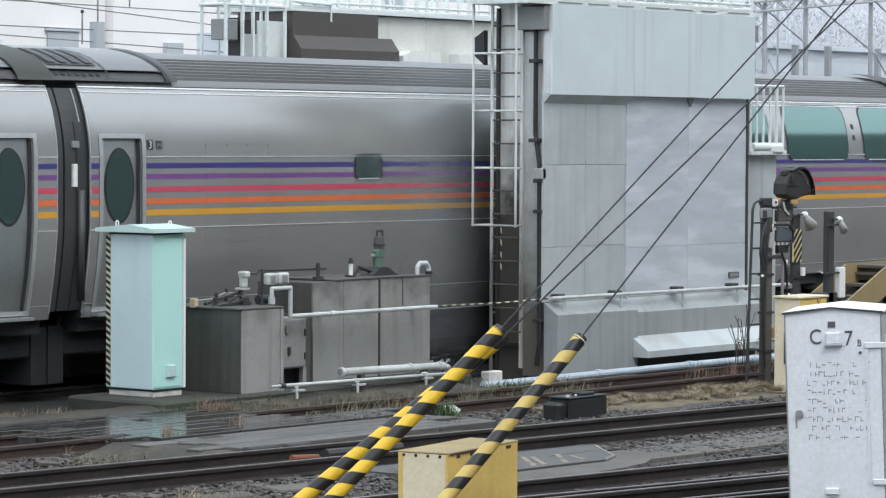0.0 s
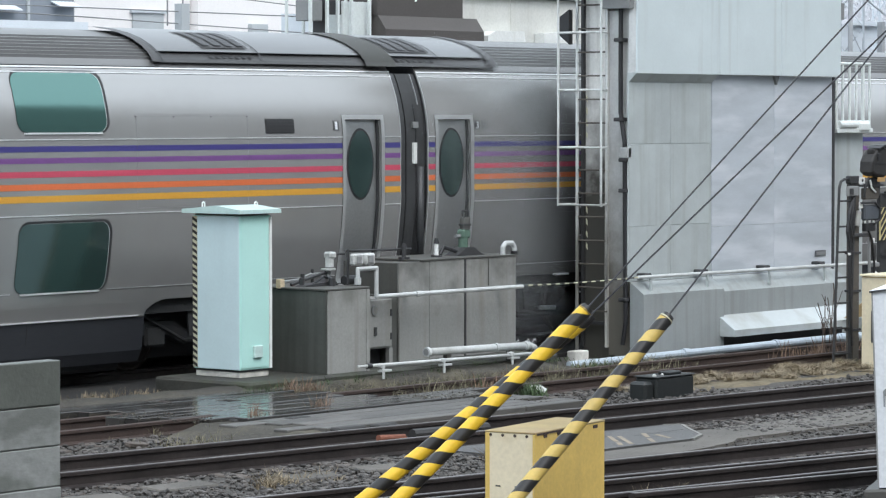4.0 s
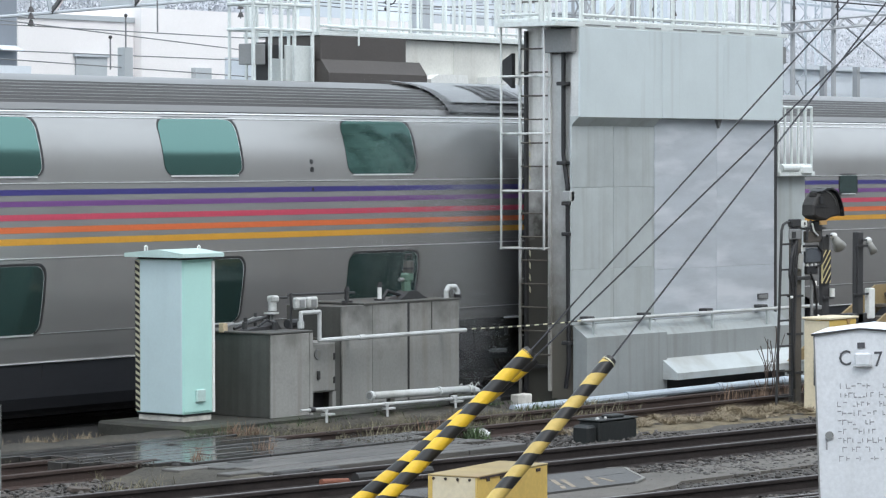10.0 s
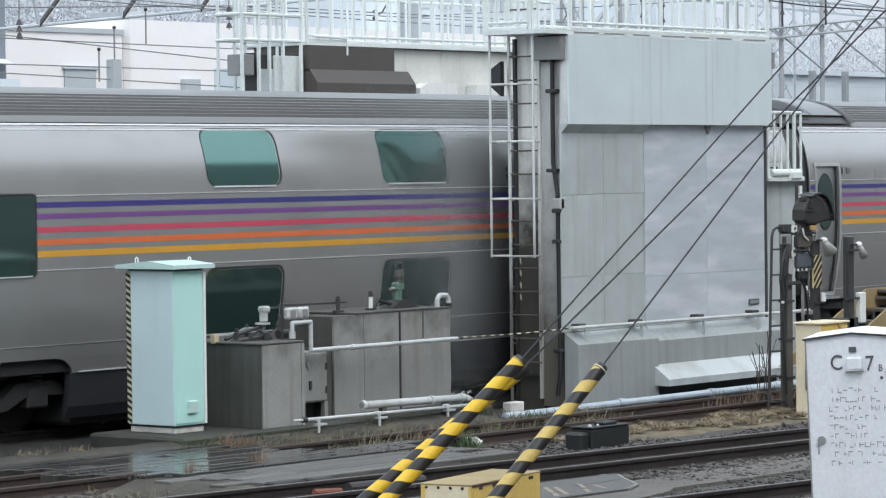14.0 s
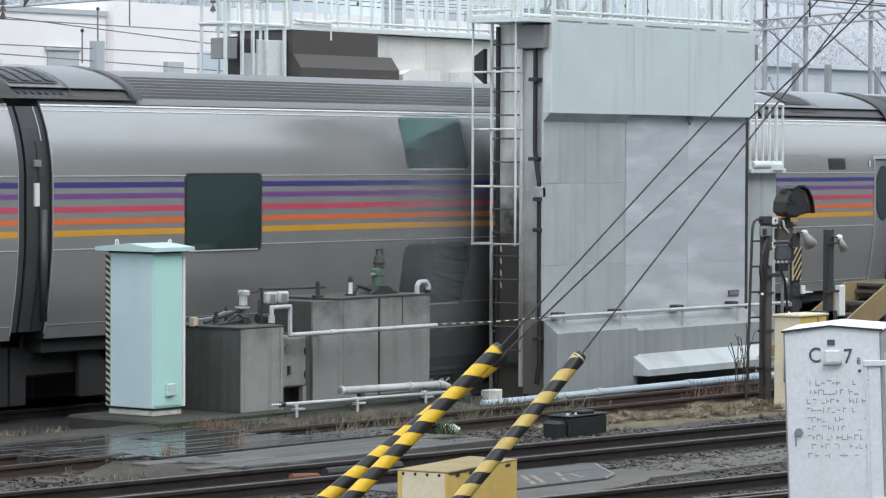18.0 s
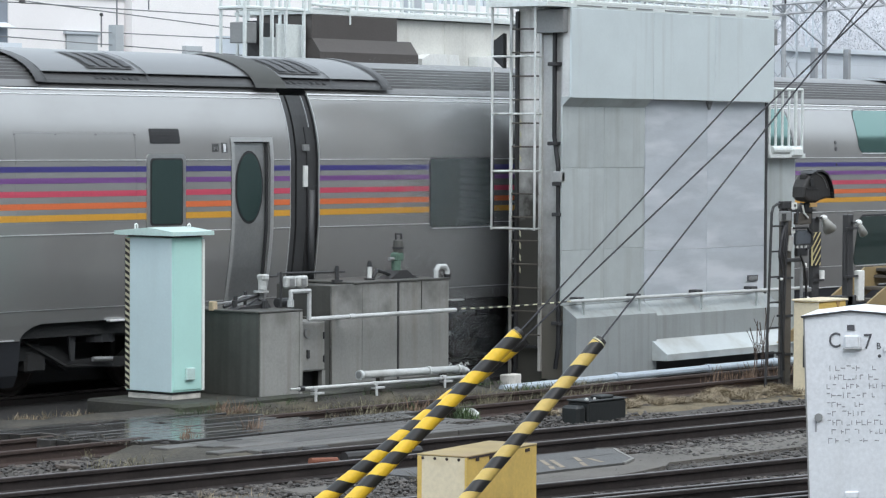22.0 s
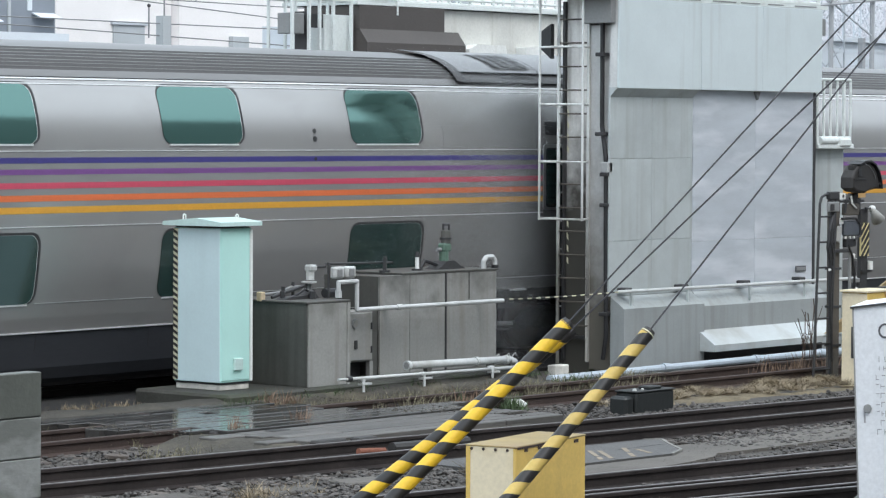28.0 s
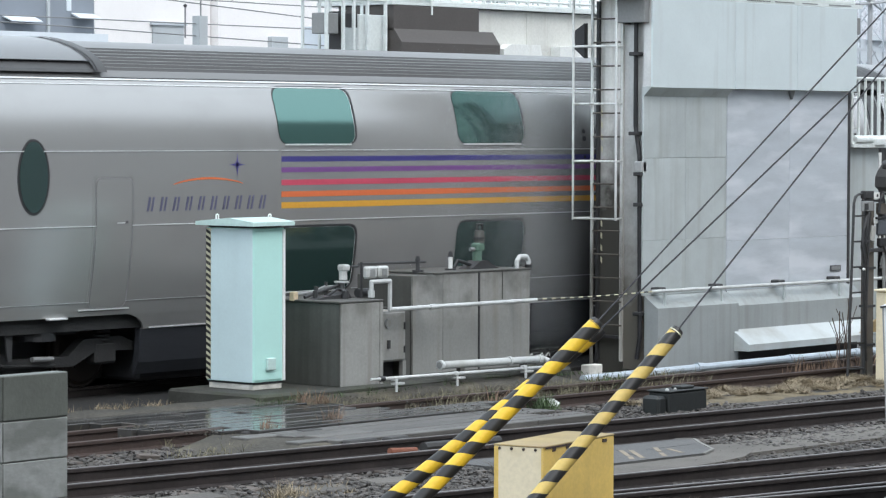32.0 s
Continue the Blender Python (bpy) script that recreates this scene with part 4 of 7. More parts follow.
        for u in joints:
            part("panel_joint", roof_patch(u - 0.012, u + 0.012, 0.27, 1.4, 0.044), "rubber", f)
    for s, e in ((s0, -1), (s1, 1)):
        if e > 0:
            part("roof_arch", roof_patch(s - 0.46, s + 0.12, 0.20, 1.45, 0.052), "arch_dark", car, "dark arched cover over the gangway", smooth=True)
    # coloured bands
    for nm, z0, z1 in (("blue", 2.65, 2.715), ("purple", 2.52, 2.582), ("pink", 2.362, 2.43), ("orange", 2.218, 2.288), ("yellow", 2.08, 2.155)):
        for a, b in bands:
            part("colour_band", patch(a, b, z0, z1, off=0.002, depth=0.006), "band_" + nm, car, nm + " painted band")
    for z in (2.785, 1.925):
        for a, b in bands:
            part("side_bead", patch(a, b, z, z + 0.010, off=0.008, depth=0.010), "gutter_bright", car)
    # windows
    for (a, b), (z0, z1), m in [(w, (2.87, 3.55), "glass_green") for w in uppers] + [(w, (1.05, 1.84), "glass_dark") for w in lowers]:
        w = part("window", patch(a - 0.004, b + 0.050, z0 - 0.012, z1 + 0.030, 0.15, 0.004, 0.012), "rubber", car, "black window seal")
        # bright strip painted in for the reflection along the pane's bevelled edge
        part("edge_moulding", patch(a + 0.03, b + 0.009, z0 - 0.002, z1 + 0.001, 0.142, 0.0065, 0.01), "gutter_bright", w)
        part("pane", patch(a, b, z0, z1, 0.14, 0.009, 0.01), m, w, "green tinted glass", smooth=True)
        part("sill", patch(a + 0.10, b - 0.08, z0 - 0.020, z0 - 0.002, off=0.018, depth=0.018), "gutter_bright", w)
    for a, b in segments(s0 + 0.02, s1 - 0.02, [(p - 0.05, q + 0.05) for p, q in lowers] + list(doors)):
        part("lower_bead", patch(a, b, 1.048, 1.056, off=0.006, depth=0.008), "door_lip", car)
    # doors
    for a, b in doors:
        d = part("door", patch(a + 0.06, b - 0.06, 0.96, 3.0, off=-0.055, depth=0.02), "stainless_door", car, "recessed plug door")
        part("door_frame", ring(a, b, 0.95, 3.07, 0.06, 0.014), "door_lip", car, "bright door surround")
        part("oval_seal", patch((a + b) / 2 - 0.255, (a + b) / 2 + 0.255, 1.99, 2.90, off=-0.05, depth=0.01, oval=True), "rubber", d)
        part("oval_pane", patch((a + b) / 2 - 0.23, (a + b) / 2 + 0.23, 2.02, 2.87, off=-0.045, depth=0.01, oval=True), "glass_dark", d, "tall oval window")
        # black strip painted in for the shade at the right door jamb
        part("door_shade", patch(b - 0.10, b - 0.06, 0.96, 3.0, off=-0.03, depth=0.02), "rubber", d)
        part("step", B(a + 0.02, b - 0.02, SIDE + 0.02, SIDE + 0.2, 0.90, 0.935), "fairing", car)
    for a, b, z0, z1 in seams:
        part("hatch_seam", ring(a, b, z0, z1, 0.006, 0.002), "seam", car)
        for k in range(4):
            part("hatch_catch", patch(a + (b - a) * k / 3 - 0.012, a + (b - a) * k / 3 + 0.012, z1 - 0.03, z1 - 0.015, off=0.006, depth=0.008), "steel_dark", car)
    # skirt between the bogies: bright upper strip, dark lower panel
    part("skirt", skirt_panel(skirt[0], skirt[1], 0.70, 0.905, 0.52), "stainless", car, "lower skirt panel with rounded wheel arches")
    part("skirt_crease", patch(skirt[0] + 0.1, skirt[1] - 0.1, 0.705, 0.718, off=0.014, depth=0.016), "gutter_bright", car)
    part("lower_skirt", prism([(SIDE + 0.22, 0.70), (SIDE + 0.27, 0.30), (SIDE + 0.34, 0.16), (SIDE + 0.37, 0.16), (SIDE + 0.3, 0.70)], "x", skirt[0] - 0.02, skirt[1] + 0.02), "skirt_dark", car, "dark grey lower skirt")
    # added black block: keeps the bright ground behind from showing under the skirt
    part("belly", B(skirt[0] + 0.15, skirt[1] - 0.15, SIDE + 0.45, SIDE + 1.6, 0.06, 0.74, 0.04), "rubber", car, "added black block that stops light under the floor")
    # far-side skirt, run full length to stop daylight under the car
    part("far_skirt", B(s0 + 0.1, s1 - 0.1, 2 * MIDDLE - SIDE - 0.4, 2 * MIDDLE - SIDE - 0.36, 0.12, 0.94), "skirt_dark", car)
    for k in range(1, 6):
        x = skirt[0] + (skirt[1] - skirt[0]) * k / 6
        part("skirt_joint", prism([(SIDE + 0.215, 0.69), (SIDE + 0.265, 0.36), (SIDE + 0.275, 0.36), (SIDE + 0.225, 0.69)], "x", x, x + 0.012), "rubber", car)
    random.seed(int(s0 * 10) + 999)
    x = skirt[0] + 0.3
    while x < skirt[1] - 0.8:
        w = random.uniform(0.6, 1.6)
        part("equipment_box", B(x, min(x + w, skirt[1] - 0.2), SIDE + 0.42, SIDE + 1.1, random.uniform(0.28, 0.4), 0.75, 0.03), "under", car)
        x += w + random.uniform(0.1, 0.4)
    sets = []
    for s, d in ((s0 + 3.0, 1), (s1 - 3.0, -1)):
        sets += bogie(car, s, d)
    for s, e in ((s0, -1), (s1, 1)):
        part("coupler", B(min(s, s + e * 0.27), max(s, s + e * 0.27), MIDDLE - 0.12, MIDDLE + 0.12, 0.78, 1.0, 0.03), "under", car)
        part("gangway", B(min(s, s + e * 0.262), max(s, s + e * 0.262), MIDDLE - 0.9, MIDDLE + 0.9, 1.0, 3.35, 0.08), "rubber", car, "black gangway bellows")
        lo, hi = (s - 0.37, s - 0.002) if e < 0 else (s + 0.002, s + 0.10)
        part("end_shroud", patch(lo, hi, 0.98, 3.60, off=-0.05 if e < 0 else -0.02, depth=0.03), "shroud", car, "dark rubber corner shroud")
        if e < 0:
            part("shroud_edge", patch(s - 0.10, s - 0.085, 3.20, 3.60, off=-0.035, depth=0.02), "fairing", car)
            part("shroud_fold", patch(s - 0.19, s - 0.165, 0.98, 3.2, off=-0.040, depth=0.02), "rubber", car)
            part("name_plate", patch(s - 0.258, s - 0.19, 2.44, 2.71, off=-0.02, depth=0.03), "steel_pale", car, "small white plate")
            part("bracket", patch(s - 0.26, s - 0.15, 2.90, 2.98, off=-0.02, depth=0.03), "steel_grey", car)
            part("gas_strut", R((s - 0.13, SIDE + 0.02, 1.1), (s - 0.13, SIDE + 0.02, 2.40), 0.045, 10), "shroud", car, smooth=True)
        # added dark block, stops light showing below the gap between cars
        part("gap_plate", B(min(s, s + e * 0.25), max(s, s + e * 0.25), MIDDLE - 1.0, MIDDLE + 1.0, 0.10, 0.78), "rubber", car)
        part("jumper_cable", tube([(s, SIDE + 0.5, 0.9), (s + e * 0.12, SIDE + 0.48, 0.55), (s + e * 0.25, SIDE + 0.5, 0.7)], 0.025, 6), "rubber", car)
        part("lower_rigging", B(min(s, s - e * 1.3), max(s, s - e * 1.3), SIDE + 0.45, SIDE + 0.9, 0.42, 0.74, 0.03), "under", car)
    return car, sets


def segments(a, b, cuts):
    out, x = [], a
    for c, d in sorted(cuts):
        out.append((x, c))
        x = d
    return out + [(x, b)]


L1 = 20.5
car_mid, sets_mid = car_body(
    "sleeping_car", "stainless sleeping car with five coloured bands and two window rows", 5.79, 25.75, [(24.61, 25.41)],
    [(19.13, 20.52), (15.74, 17.11), (12.37, 13.70)], [(19.15, 20.56), (15.73, 17.14), (12.33, 13.73)],
    segments(5.80, 25.74, [(8.05, 9.46), (24.61, 25.41)]), [(21.0, 22.89, 1.98, 3.07)], 1.65, 4.22, (10.2, 21.3))
car_tail, sets_tail = car_body(
    "end_sleeping_car", "stainless end sleeping car with emblem, oval window and coloured bands", -14.75, 5.25, [(4.13, 4.91)],
    [(-1.36, 0.04), (-4.75, -3.38), (-8.17, -6.78)], [(-1.36, 0.06), (-4.76, -3.36), (-8.17, -6.77)],
    segments(-8.14, 5.24, [(2.64, 3.29), (4.13, 4.91)]), [(0.49, 2.46, 2.06, 3.11)], 3.8, 4.18, (-10.3, 0.75))
car_head, sets_head = car_body(
    "lounge_car", "stainless service car with tall lounge windows and coloured bands", 26.28, 46.25, [(26.43, 27.22)],
    [], [], segments(26.29, 46.24, [(26.43, 27.22)]), [(28.3, 29.46, 1.74, 2.95), (32.8, 33.87, 1.0, 1.77)], 1.65, 0.3, (30.7, 41.8))


def loose_window(car, a, b, z0, z1, rad, glassy, name="window"):
    w = part(name, patch(a - 0.03, b + 0.03, z0 - 0.03, z1 + 0.03, rad + 0.02, 0.005, 0.012), "rubber", car, "black window seal")
    part("pane", patch(a, b, z0, z1, rad, 0.010, 0.01), glassy, w, "tinted glass", smooth=True)
    part("sill", patch(a + rad, b - rad, z0 - 0.022, z0 - 0.006, off=0.018, depth=0.016), "gutter_bright", w)
    return w


loose_window(car_mid, 8.07, 9.43, 1.88, 2.79, 0.05, "glass_dark")
for a in (39.48, 41.83, 44.18):
    loose_window(car_head, a, a + 1.83, 2.72, 3.55, 0.14, "glass_green")
loose_window(car_head, 31.18, 31.70, 2.51, 2.79, 0.05, "glass_dark")
for j in range(2):
    part("latch", patch(43.85, 43.92, 3.02 + j * 0.18, 3.10 + j * 0.18, off=0.008), "rubber", car_head)
part("tall_frame", patch(2.63, 3.30, 1.96, 2.86, 0.06, 0.016, 0.02), "stainless_door", car_tail)
tw = part("tall_window", patch(2.68, 3.25, 2.0, 2.81, 0.05, 0.019, 0.01), "rubber", car_tail)
part("pane", patch(2.70, 3.23, 2.02, 2.79, 0.05, 0.023, 0.01), "glass_dark", tw)
for car, a, z in ((car_mid, 23.2, 2.84), (car_tail, 2.71, 2.985)):
    v = part("vent", patch(a, a + 0.52, z, z + 0.18, 0.02, 0.006, 0.012), "rubber", car, "dark louvred vent")
    for j in range(4):
        part("louvre", patch(a + 0.02, a + 0.50, z + 0.02 + j * 0.04, z + 0.035 + j * 0.04, off=0.012, depth=0.008), "steel_dark", v)
for car, a in ((car_mid, 18.43), (car_tail, -2.05)):
    for z, r in ((3.03, 0.03), (2.93, 0.035), (2.68, 0.022)):
        part("side_port", patch(a - r, a + r, z - r, z + r, off=0.006, depth=0.01, oval=True), "rubber", car)


def glyph(text, car, s, z, size, material):
    cu = bpy.data.curves.new("digit", "FONT")
    cu.body, cu.size, cu.extrude = text, size, 0.002
    ob = bpy.data.objects.new("digit", cu)
    me = ob.to_mesh().copy()
    ob.to_mesh_clear()
    bpy.data.objects.remove(ob)
    bm = bmesh.new()
    bm.from_mesh(me)
    for v in bm.verts:
        v.co = Vector((s + v.co.x, SIDE + inset(z) - 0.008 + v.co.z, z + v.co.y))
    return part("car_digit", bm, material, car, "white digit")


for car, a, txt, pic in ((car_head, 27.27, "3", 27.41), (car_mid, 24.46, "", None), (car_tail, 3.98, "", 3.80)):
    if pic:
        p = part("pictogram", patch(pic, pic + 0.11, 2.885, 2.985, off=0.005, depth=0.006), "vent_grey", car, "dark pictogram plate")
        for k in range(3):
            part("pictogram_mark", patch(pic + 0.02 + k * 0.027, pic + 0.035 + k * 0.027, 2.905 + 0.02 * (k % 2), 2.95, off=0.008, depth=0.004), "steel_grey", p)
    part("digit_plate", patch(a - 0.015, a + 0.09, 2.875, 2.995, off=0.004, depth=0.006), "rubber" if txt else "vent_grey", car)
    if txt:
        glyph(txt, car, a, 2.89, 0.13, "box_white")
    else:
        part("number_bar", patch(a + 0.015, a + 0.06, 2.885, 2.985, off=0.007, depth=0.005), "box_white", car, "plain white bar")
# end car: oval window, service door, emblem as plain shapes
ow = part("oval_window", patch(-12.45, -11.97, 2.07, 2.93, off=0.005, oval=True), "rubber", car_tail)
part("pane", patch(-12.42, -12.0, 2.10, 2.90, off=0.010, oval=True, depth=0.01), "glass_dark", ow)
sd = part("service_door", patch(-11.30, -10.62, 0.97, 2.54, 0.10, 0.002, 0.012), "stainless", car_tail, "flush service door with rounded head")
part("door_gap", patch(-11.265, -10.655, 0.975, 2.49, 0.09, 0.005, 0.010), "seam", sd)
part("door_leaf", patch(-11.245, -10.68, 0.985, 2.475, 0.08, 0.010, 0.012), "stainless", sd, smooth=True)
part("door_latch", patch(-10.78, -10.75, 1.955, 1.985, off=0.016), "rubber", sd)
part("door_grip", patch(-10.92, -10.80, 1.955, 1.965, off=0.014), "gutter_bright", sd)
part("door_step", patch(-11.40, -10.60, 0.955, 0.968, off=0.016, depth=0.02), "gutter_bright", car_tail)
part("side_bead", patch(-14.7, -8.2, 2.785, 2.795, off=0.008, depth=0.010), "gutter_bright", car_tail)
part("side_bead", patch(-14.7, -8.2, 1.925, 1.935, off=0.008, depth=0.010), "gutter_bright", car_tail)
star = bmesh.new()
for ang in (0, 90, 45, 135):
    r = 0.14 if ang % 90 == 0 else 0.07
    c, s_ = math.cos(radians(ang)) * r, math.sin(radians(ang)) * r
    nx, nz = -s_ * 0.13, c * 0.13
    q = [(-8.92 + c, 2.62 + s_), (-8.92 + nx, 2.62 + nz), (-8.92 - c, 2.62 - s_), (-8.92 - nx, 2.62 - nz)]
    star.faces.new([star.verts.new((x, SIDE - 0.004, z)) for x, z in q])
part("emblem_star", star, "band_blue", car_tail, "small blue star emblem")
sw = bmesh.new()
top = [(-10.0 + 1.18 * k / 12, 2.40 + 0.075 * math.sin(math.pi * k / 12) ** 0.8, 0.022 * math.sin(math.pi * (0.1 + 0.85 * k / 12))) for k in range(13)]
va = [sw.verts.new((x, SIDE - 0.004, z)) for x, z, w in top]
vb = [sw.verts.new((x, SIDE - 0.004, z - w - 0.004)) for x, z, w in top]
for k in range(12):
    sw.faces.new((va[k], vb[k], vb[k + 1], va[k + 1]))
part("emblem_arc", sw, "band_orange", car_tail, "thin orange arc emblem")
for k in range(10):
    a = -10.44 + k * 0.211
    bars = patch(a, a + 0.032, 2.085, 2.25, off=0.003, depth=0.005)
    patch(a + 0.065, a + 0.095, 2.085, 2.25, off=0.003, depth=0.005, bm=bars)
    for v in bars.verts:
        v.co.x += (v.co.z - 2.09) * 0.25
    part("emblem_bar", bars, "logo_blue", car_tail, "plain slanted dark blue bars")

# ---- slab, control cabinet and tanks beside the washing track ----
slab = tagged(part("slab", B(25.05, 30.70, 23.53, 25.0, -0.3, 0.10, 0.03), "slab_moss"), "low wet mossy concrete slab carrying cabinet and tanks", "slab", kind="structure")

cab = thing("control_cabinet", (25.8, 24.4, 0.1), "tall pale mint steel control cabinet with flat lid", "cabinet")
CX0, CX1, CY0, CY1 = 25.45, 25.965, 24.03, 24.76
part("plinth", B(CX0 + 0.02, CX1 - 0.02, CY0 + 0.02, CY1 - 0.02, 0.1, 0.165, 0.005), "plinth_white", cab, "patchy white plinth")
part("base_gap", B(CX0 + 0.01, CX1 - 0.01, CY0 + 0.01, CY1 - 0.01, 0.165, 0.185), "black", cab)
part("cabinet_body", B(CX0, CX1, CY0, CY1, 0.185, 1.93, 0.008), "mint", cab)
part("door_leaf", B(CX0 + 0.012, CX1 - 0.05, CY0 - 0.012, CY0 - 0.001, 0.21, 1.90, 0.004), "mint", cab)
part("door_edge", B(CX1 - 0.035, CX1 + 0.005, CY0 - 0.016, CY0 + 0.02, 0.19, 1.91, 0.003), "steel_pale", cab)
part("side_leaf", B(CX0 - 0.010, CX0 - 0.001, CY0 + 0.004, CY1 - 0.075, 0.19, 1.925, 0.004), "mint_side", cab, "pale blue-green side sheet")
part("lid", prism([(CY0 - 0.09, 1.955), (CY0 - 0.09, 2.0), (CY0 + 0.3, 2.045), (CY1 + 0.09, 2.0), (CY1 + 0.09, 1.955)], "x", CX0 - 0.09, CX1 + 0.08), "mint_lid", cab, "overhanging pale lid")
part("lid_neck", B(CX0 + 0.02, CX1 - 0.02, CY0 + 0.02, CY1 - 0.02, 1.93, 1.956), "steel_dark", cab)
for x, y in ((CX0 + 0.05, CY1 - 0.12), (CX1 - 0.05, CY0 + 0.18)):
    part("lifting_eye", tube([(x - 0.02, y, 2.01), (x - 0.02, y, 2.07), (x, y, 2.08), (x + 0.02, y, 2.07), (x + 0.02, y, 2.01)], 0.008, 6), "steel_pale", cab)
part("lock_box", B(CX0 + 0.19, CX0 + 0.33, CY0 - 0.05, CY0 - 0.012, 0.32, 0.46, 0.008), "mint_lid", cab)
part("hazard_strip", B(CX0 - 0.006, CX0 - 0.001, CY1 - 0.07, CY1, 0.2, 1.92), "hazard_pale", cab)
for k in range(24):
    z = 0.2 + k * 0.0715
    part("hazard_stripe", prism([(CY1 - 0.07, z), (CY1, z + 0.035), (CY1, z + 0.07), (CY1 - 0.07, z + 0.035)], "x", CX0 - 0.010, CX0 - 0.0065), "hazard_black", cab)

tank_a = thing("water_tank", (26.9, 24.1, 0.1), "low grey steel water tank with pump fittings on its lid", "tank")
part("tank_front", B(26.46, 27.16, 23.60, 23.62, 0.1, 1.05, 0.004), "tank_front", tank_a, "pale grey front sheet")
# side sheets take a much darker grey than the front sheet
part("tank_body", B(26.45, 27.17, 23.621, 24.85, 0.1, 1.055, 0.006), "tank_dark", tank_a, "dark streaked side sheet")
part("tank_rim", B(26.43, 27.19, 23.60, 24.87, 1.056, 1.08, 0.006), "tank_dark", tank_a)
part("tank_rib", B(27.12, 27.17, 23.585, 23.60, 0.1, 1.05), "tank_front", tank_a)
fit_a = thing("pump_head", (26.9, 24.2, 1.08), "white valve and dark pump parts on the tank lid", "pump")
part("pump_base", prism([(26.55, 1.08), (26.62, 1.105), (26.95, 1.125), (27.06, 1.18), (27.15, 1.08)], "y", 24.05, 24.2), "steel_dark", fit_a)
part("valve_body", R((27.27, 24.3, 1.28), (27.27, 24.3, 1.42), 0.05, 12), "fitting", fit_a, "white valve body")
part("valve_cap", B(27.22, 27.34, 24.24, 24.36, 1.38, 1.46, 0.02), "fitting", fit_a)
part("valve_plate", R((27.25, 24.3, 1.245), (27.25, 24.3, 1.265), 0.09, 16), "fitting", fit_a)
part("valve_stem", R((27.25, 24.3, 1.08), (27.25, 24.3, 1.25), 0.035, 8), "steel_grey", fit_a)
part("lever", R((26.6, 24.3, 1.10), (27.2, 24.3, 1.22), 0.02, 6), "steel_dark", fit_a)
for x, y, h, r in ((26.62, 24.15, 0.10, 0.03), (26.80, 24.3, 0.14, 0.025), (26.98, 24.0, 0.09, 0.04), (27.08, 24.4, 0.18, 0.02)):
    part("stub_pipe", R((x, y, 1.08), (x, y, 1.08 + h), r, 8), "steel_dark", fit_a)
part("side_pipe", tube([(26.55, 24.45, 1.12), (26.9, 24.45, 1.14), (27.05, 24.4, 1.20), (27.25, 24.35, 1.2)], 0.018, 6), "steel_grey", fit_a)
part("end_plug", B(26.42, 26.50, 24.3, 24.38, 1.06, 1.17, 0.01), "cut_wood", fit_a)
part("motor", R((27.3, 24.1, 1.13), (27.55, 24.1, 1.13), 0.055, 10), "steel_dark", fit_a)
part("hose", tube([(26.75, 24.1, 1.1), (26.95, 24.1, 1.19), (27.2, 24.15, 1.12)], 0.014, 6), "black", fit_a)
twin = thing("twin_gauge", (27.45, 23.9, 1.06), "pair of white square gauges on a pipe stand", "gauge")
for a in (27.18, 27.39):
    g = part("gauge", B(a, a + 0.185, 23.84, 23.92, 1.31, 1.45, 0.02), "fitting", twin)
    part("gauge_face", B(a + 0.05, a + 0.135, 23.832, 23.842, 1.335, 1.42, 0.004), "steel_grey", g)
part("gauge_stand", R((27.2, 23.95, 1.08), (27.2, 23.95, 1.5), 0.016, 8), "steel_dark", twin)
tagged(part("conduit", tube([(27.3, 24.4, 1.42), (27.7, 24.45, 1.42), (27.72, 24.45, 1.45), (29.0, 24.5, 1.43)], 0.014, 6), "steel_dark"), "thin dark conduit between the tanks", "pipe")

sw_box = thing("switch_box", (27.9, 24.15, 0.1), "grey steel switch box with round dial on a frame", "box")
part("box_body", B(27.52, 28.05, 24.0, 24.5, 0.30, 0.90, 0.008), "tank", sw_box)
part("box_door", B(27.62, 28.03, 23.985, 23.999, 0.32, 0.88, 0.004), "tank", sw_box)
part("box_leg", B(27.52, 27.58, 24.0, 24.06, 0.1, 0.30), "tank", sw_box)
part("box_leg", B(28.0, 28.06, 24.0, 24.06, 0.1, 0.30), "tank", sw_box)
part("dial", R((27.71, 23.985, 0.76), (27.71, 23.97, 0.76), 0.06, 14), "steel_grey", sw_box, "round dial")
part("dial_face", R((27.71, 23.972, 0.76), (27.71, 23.966, 0.76), 0.045, 14), "tank", sw_box)
part("latch", B(27.70, 27.74, 23.965, 23.985, 0.46, 0.56), "steel_dark", sw_box)
part("hinge", B(28.0, 28.02, 23.97, 23.985, 0.68, 0.76), "steel_dark", sw_box)
part("hinge", B(28.0, 28.02, 23.97, 23.985, 0.40, 0.48), "steel_dark", sw_box)
# black block painted in for the shade between the legs
part("shade_gap", B(27.58, 28.0, 24.15, 24.5, 0.1, 0.30), "black", sw_box)
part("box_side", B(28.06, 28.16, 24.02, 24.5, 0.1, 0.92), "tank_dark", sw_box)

tank_b = thing("settling_tank", (29.5, 24.6, 0.1), "tall grey steel settling tank of bolted sheets", "tank")
for a, b in ((28.36, 28.92), (28.925, 29.60), (29.615, 30.62)):
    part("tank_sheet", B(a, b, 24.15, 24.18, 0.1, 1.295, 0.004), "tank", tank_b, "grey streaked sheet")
part("sheet_joint", B(29.595, 29.618, 24.135, 24.15, 0.1, 1.29), "steel_dark", tank_b)
part("sheet_rib", B(30.06, 30.075, 24.142, 24.15, 0.95, 1.29), "tank_dark", tank_b)
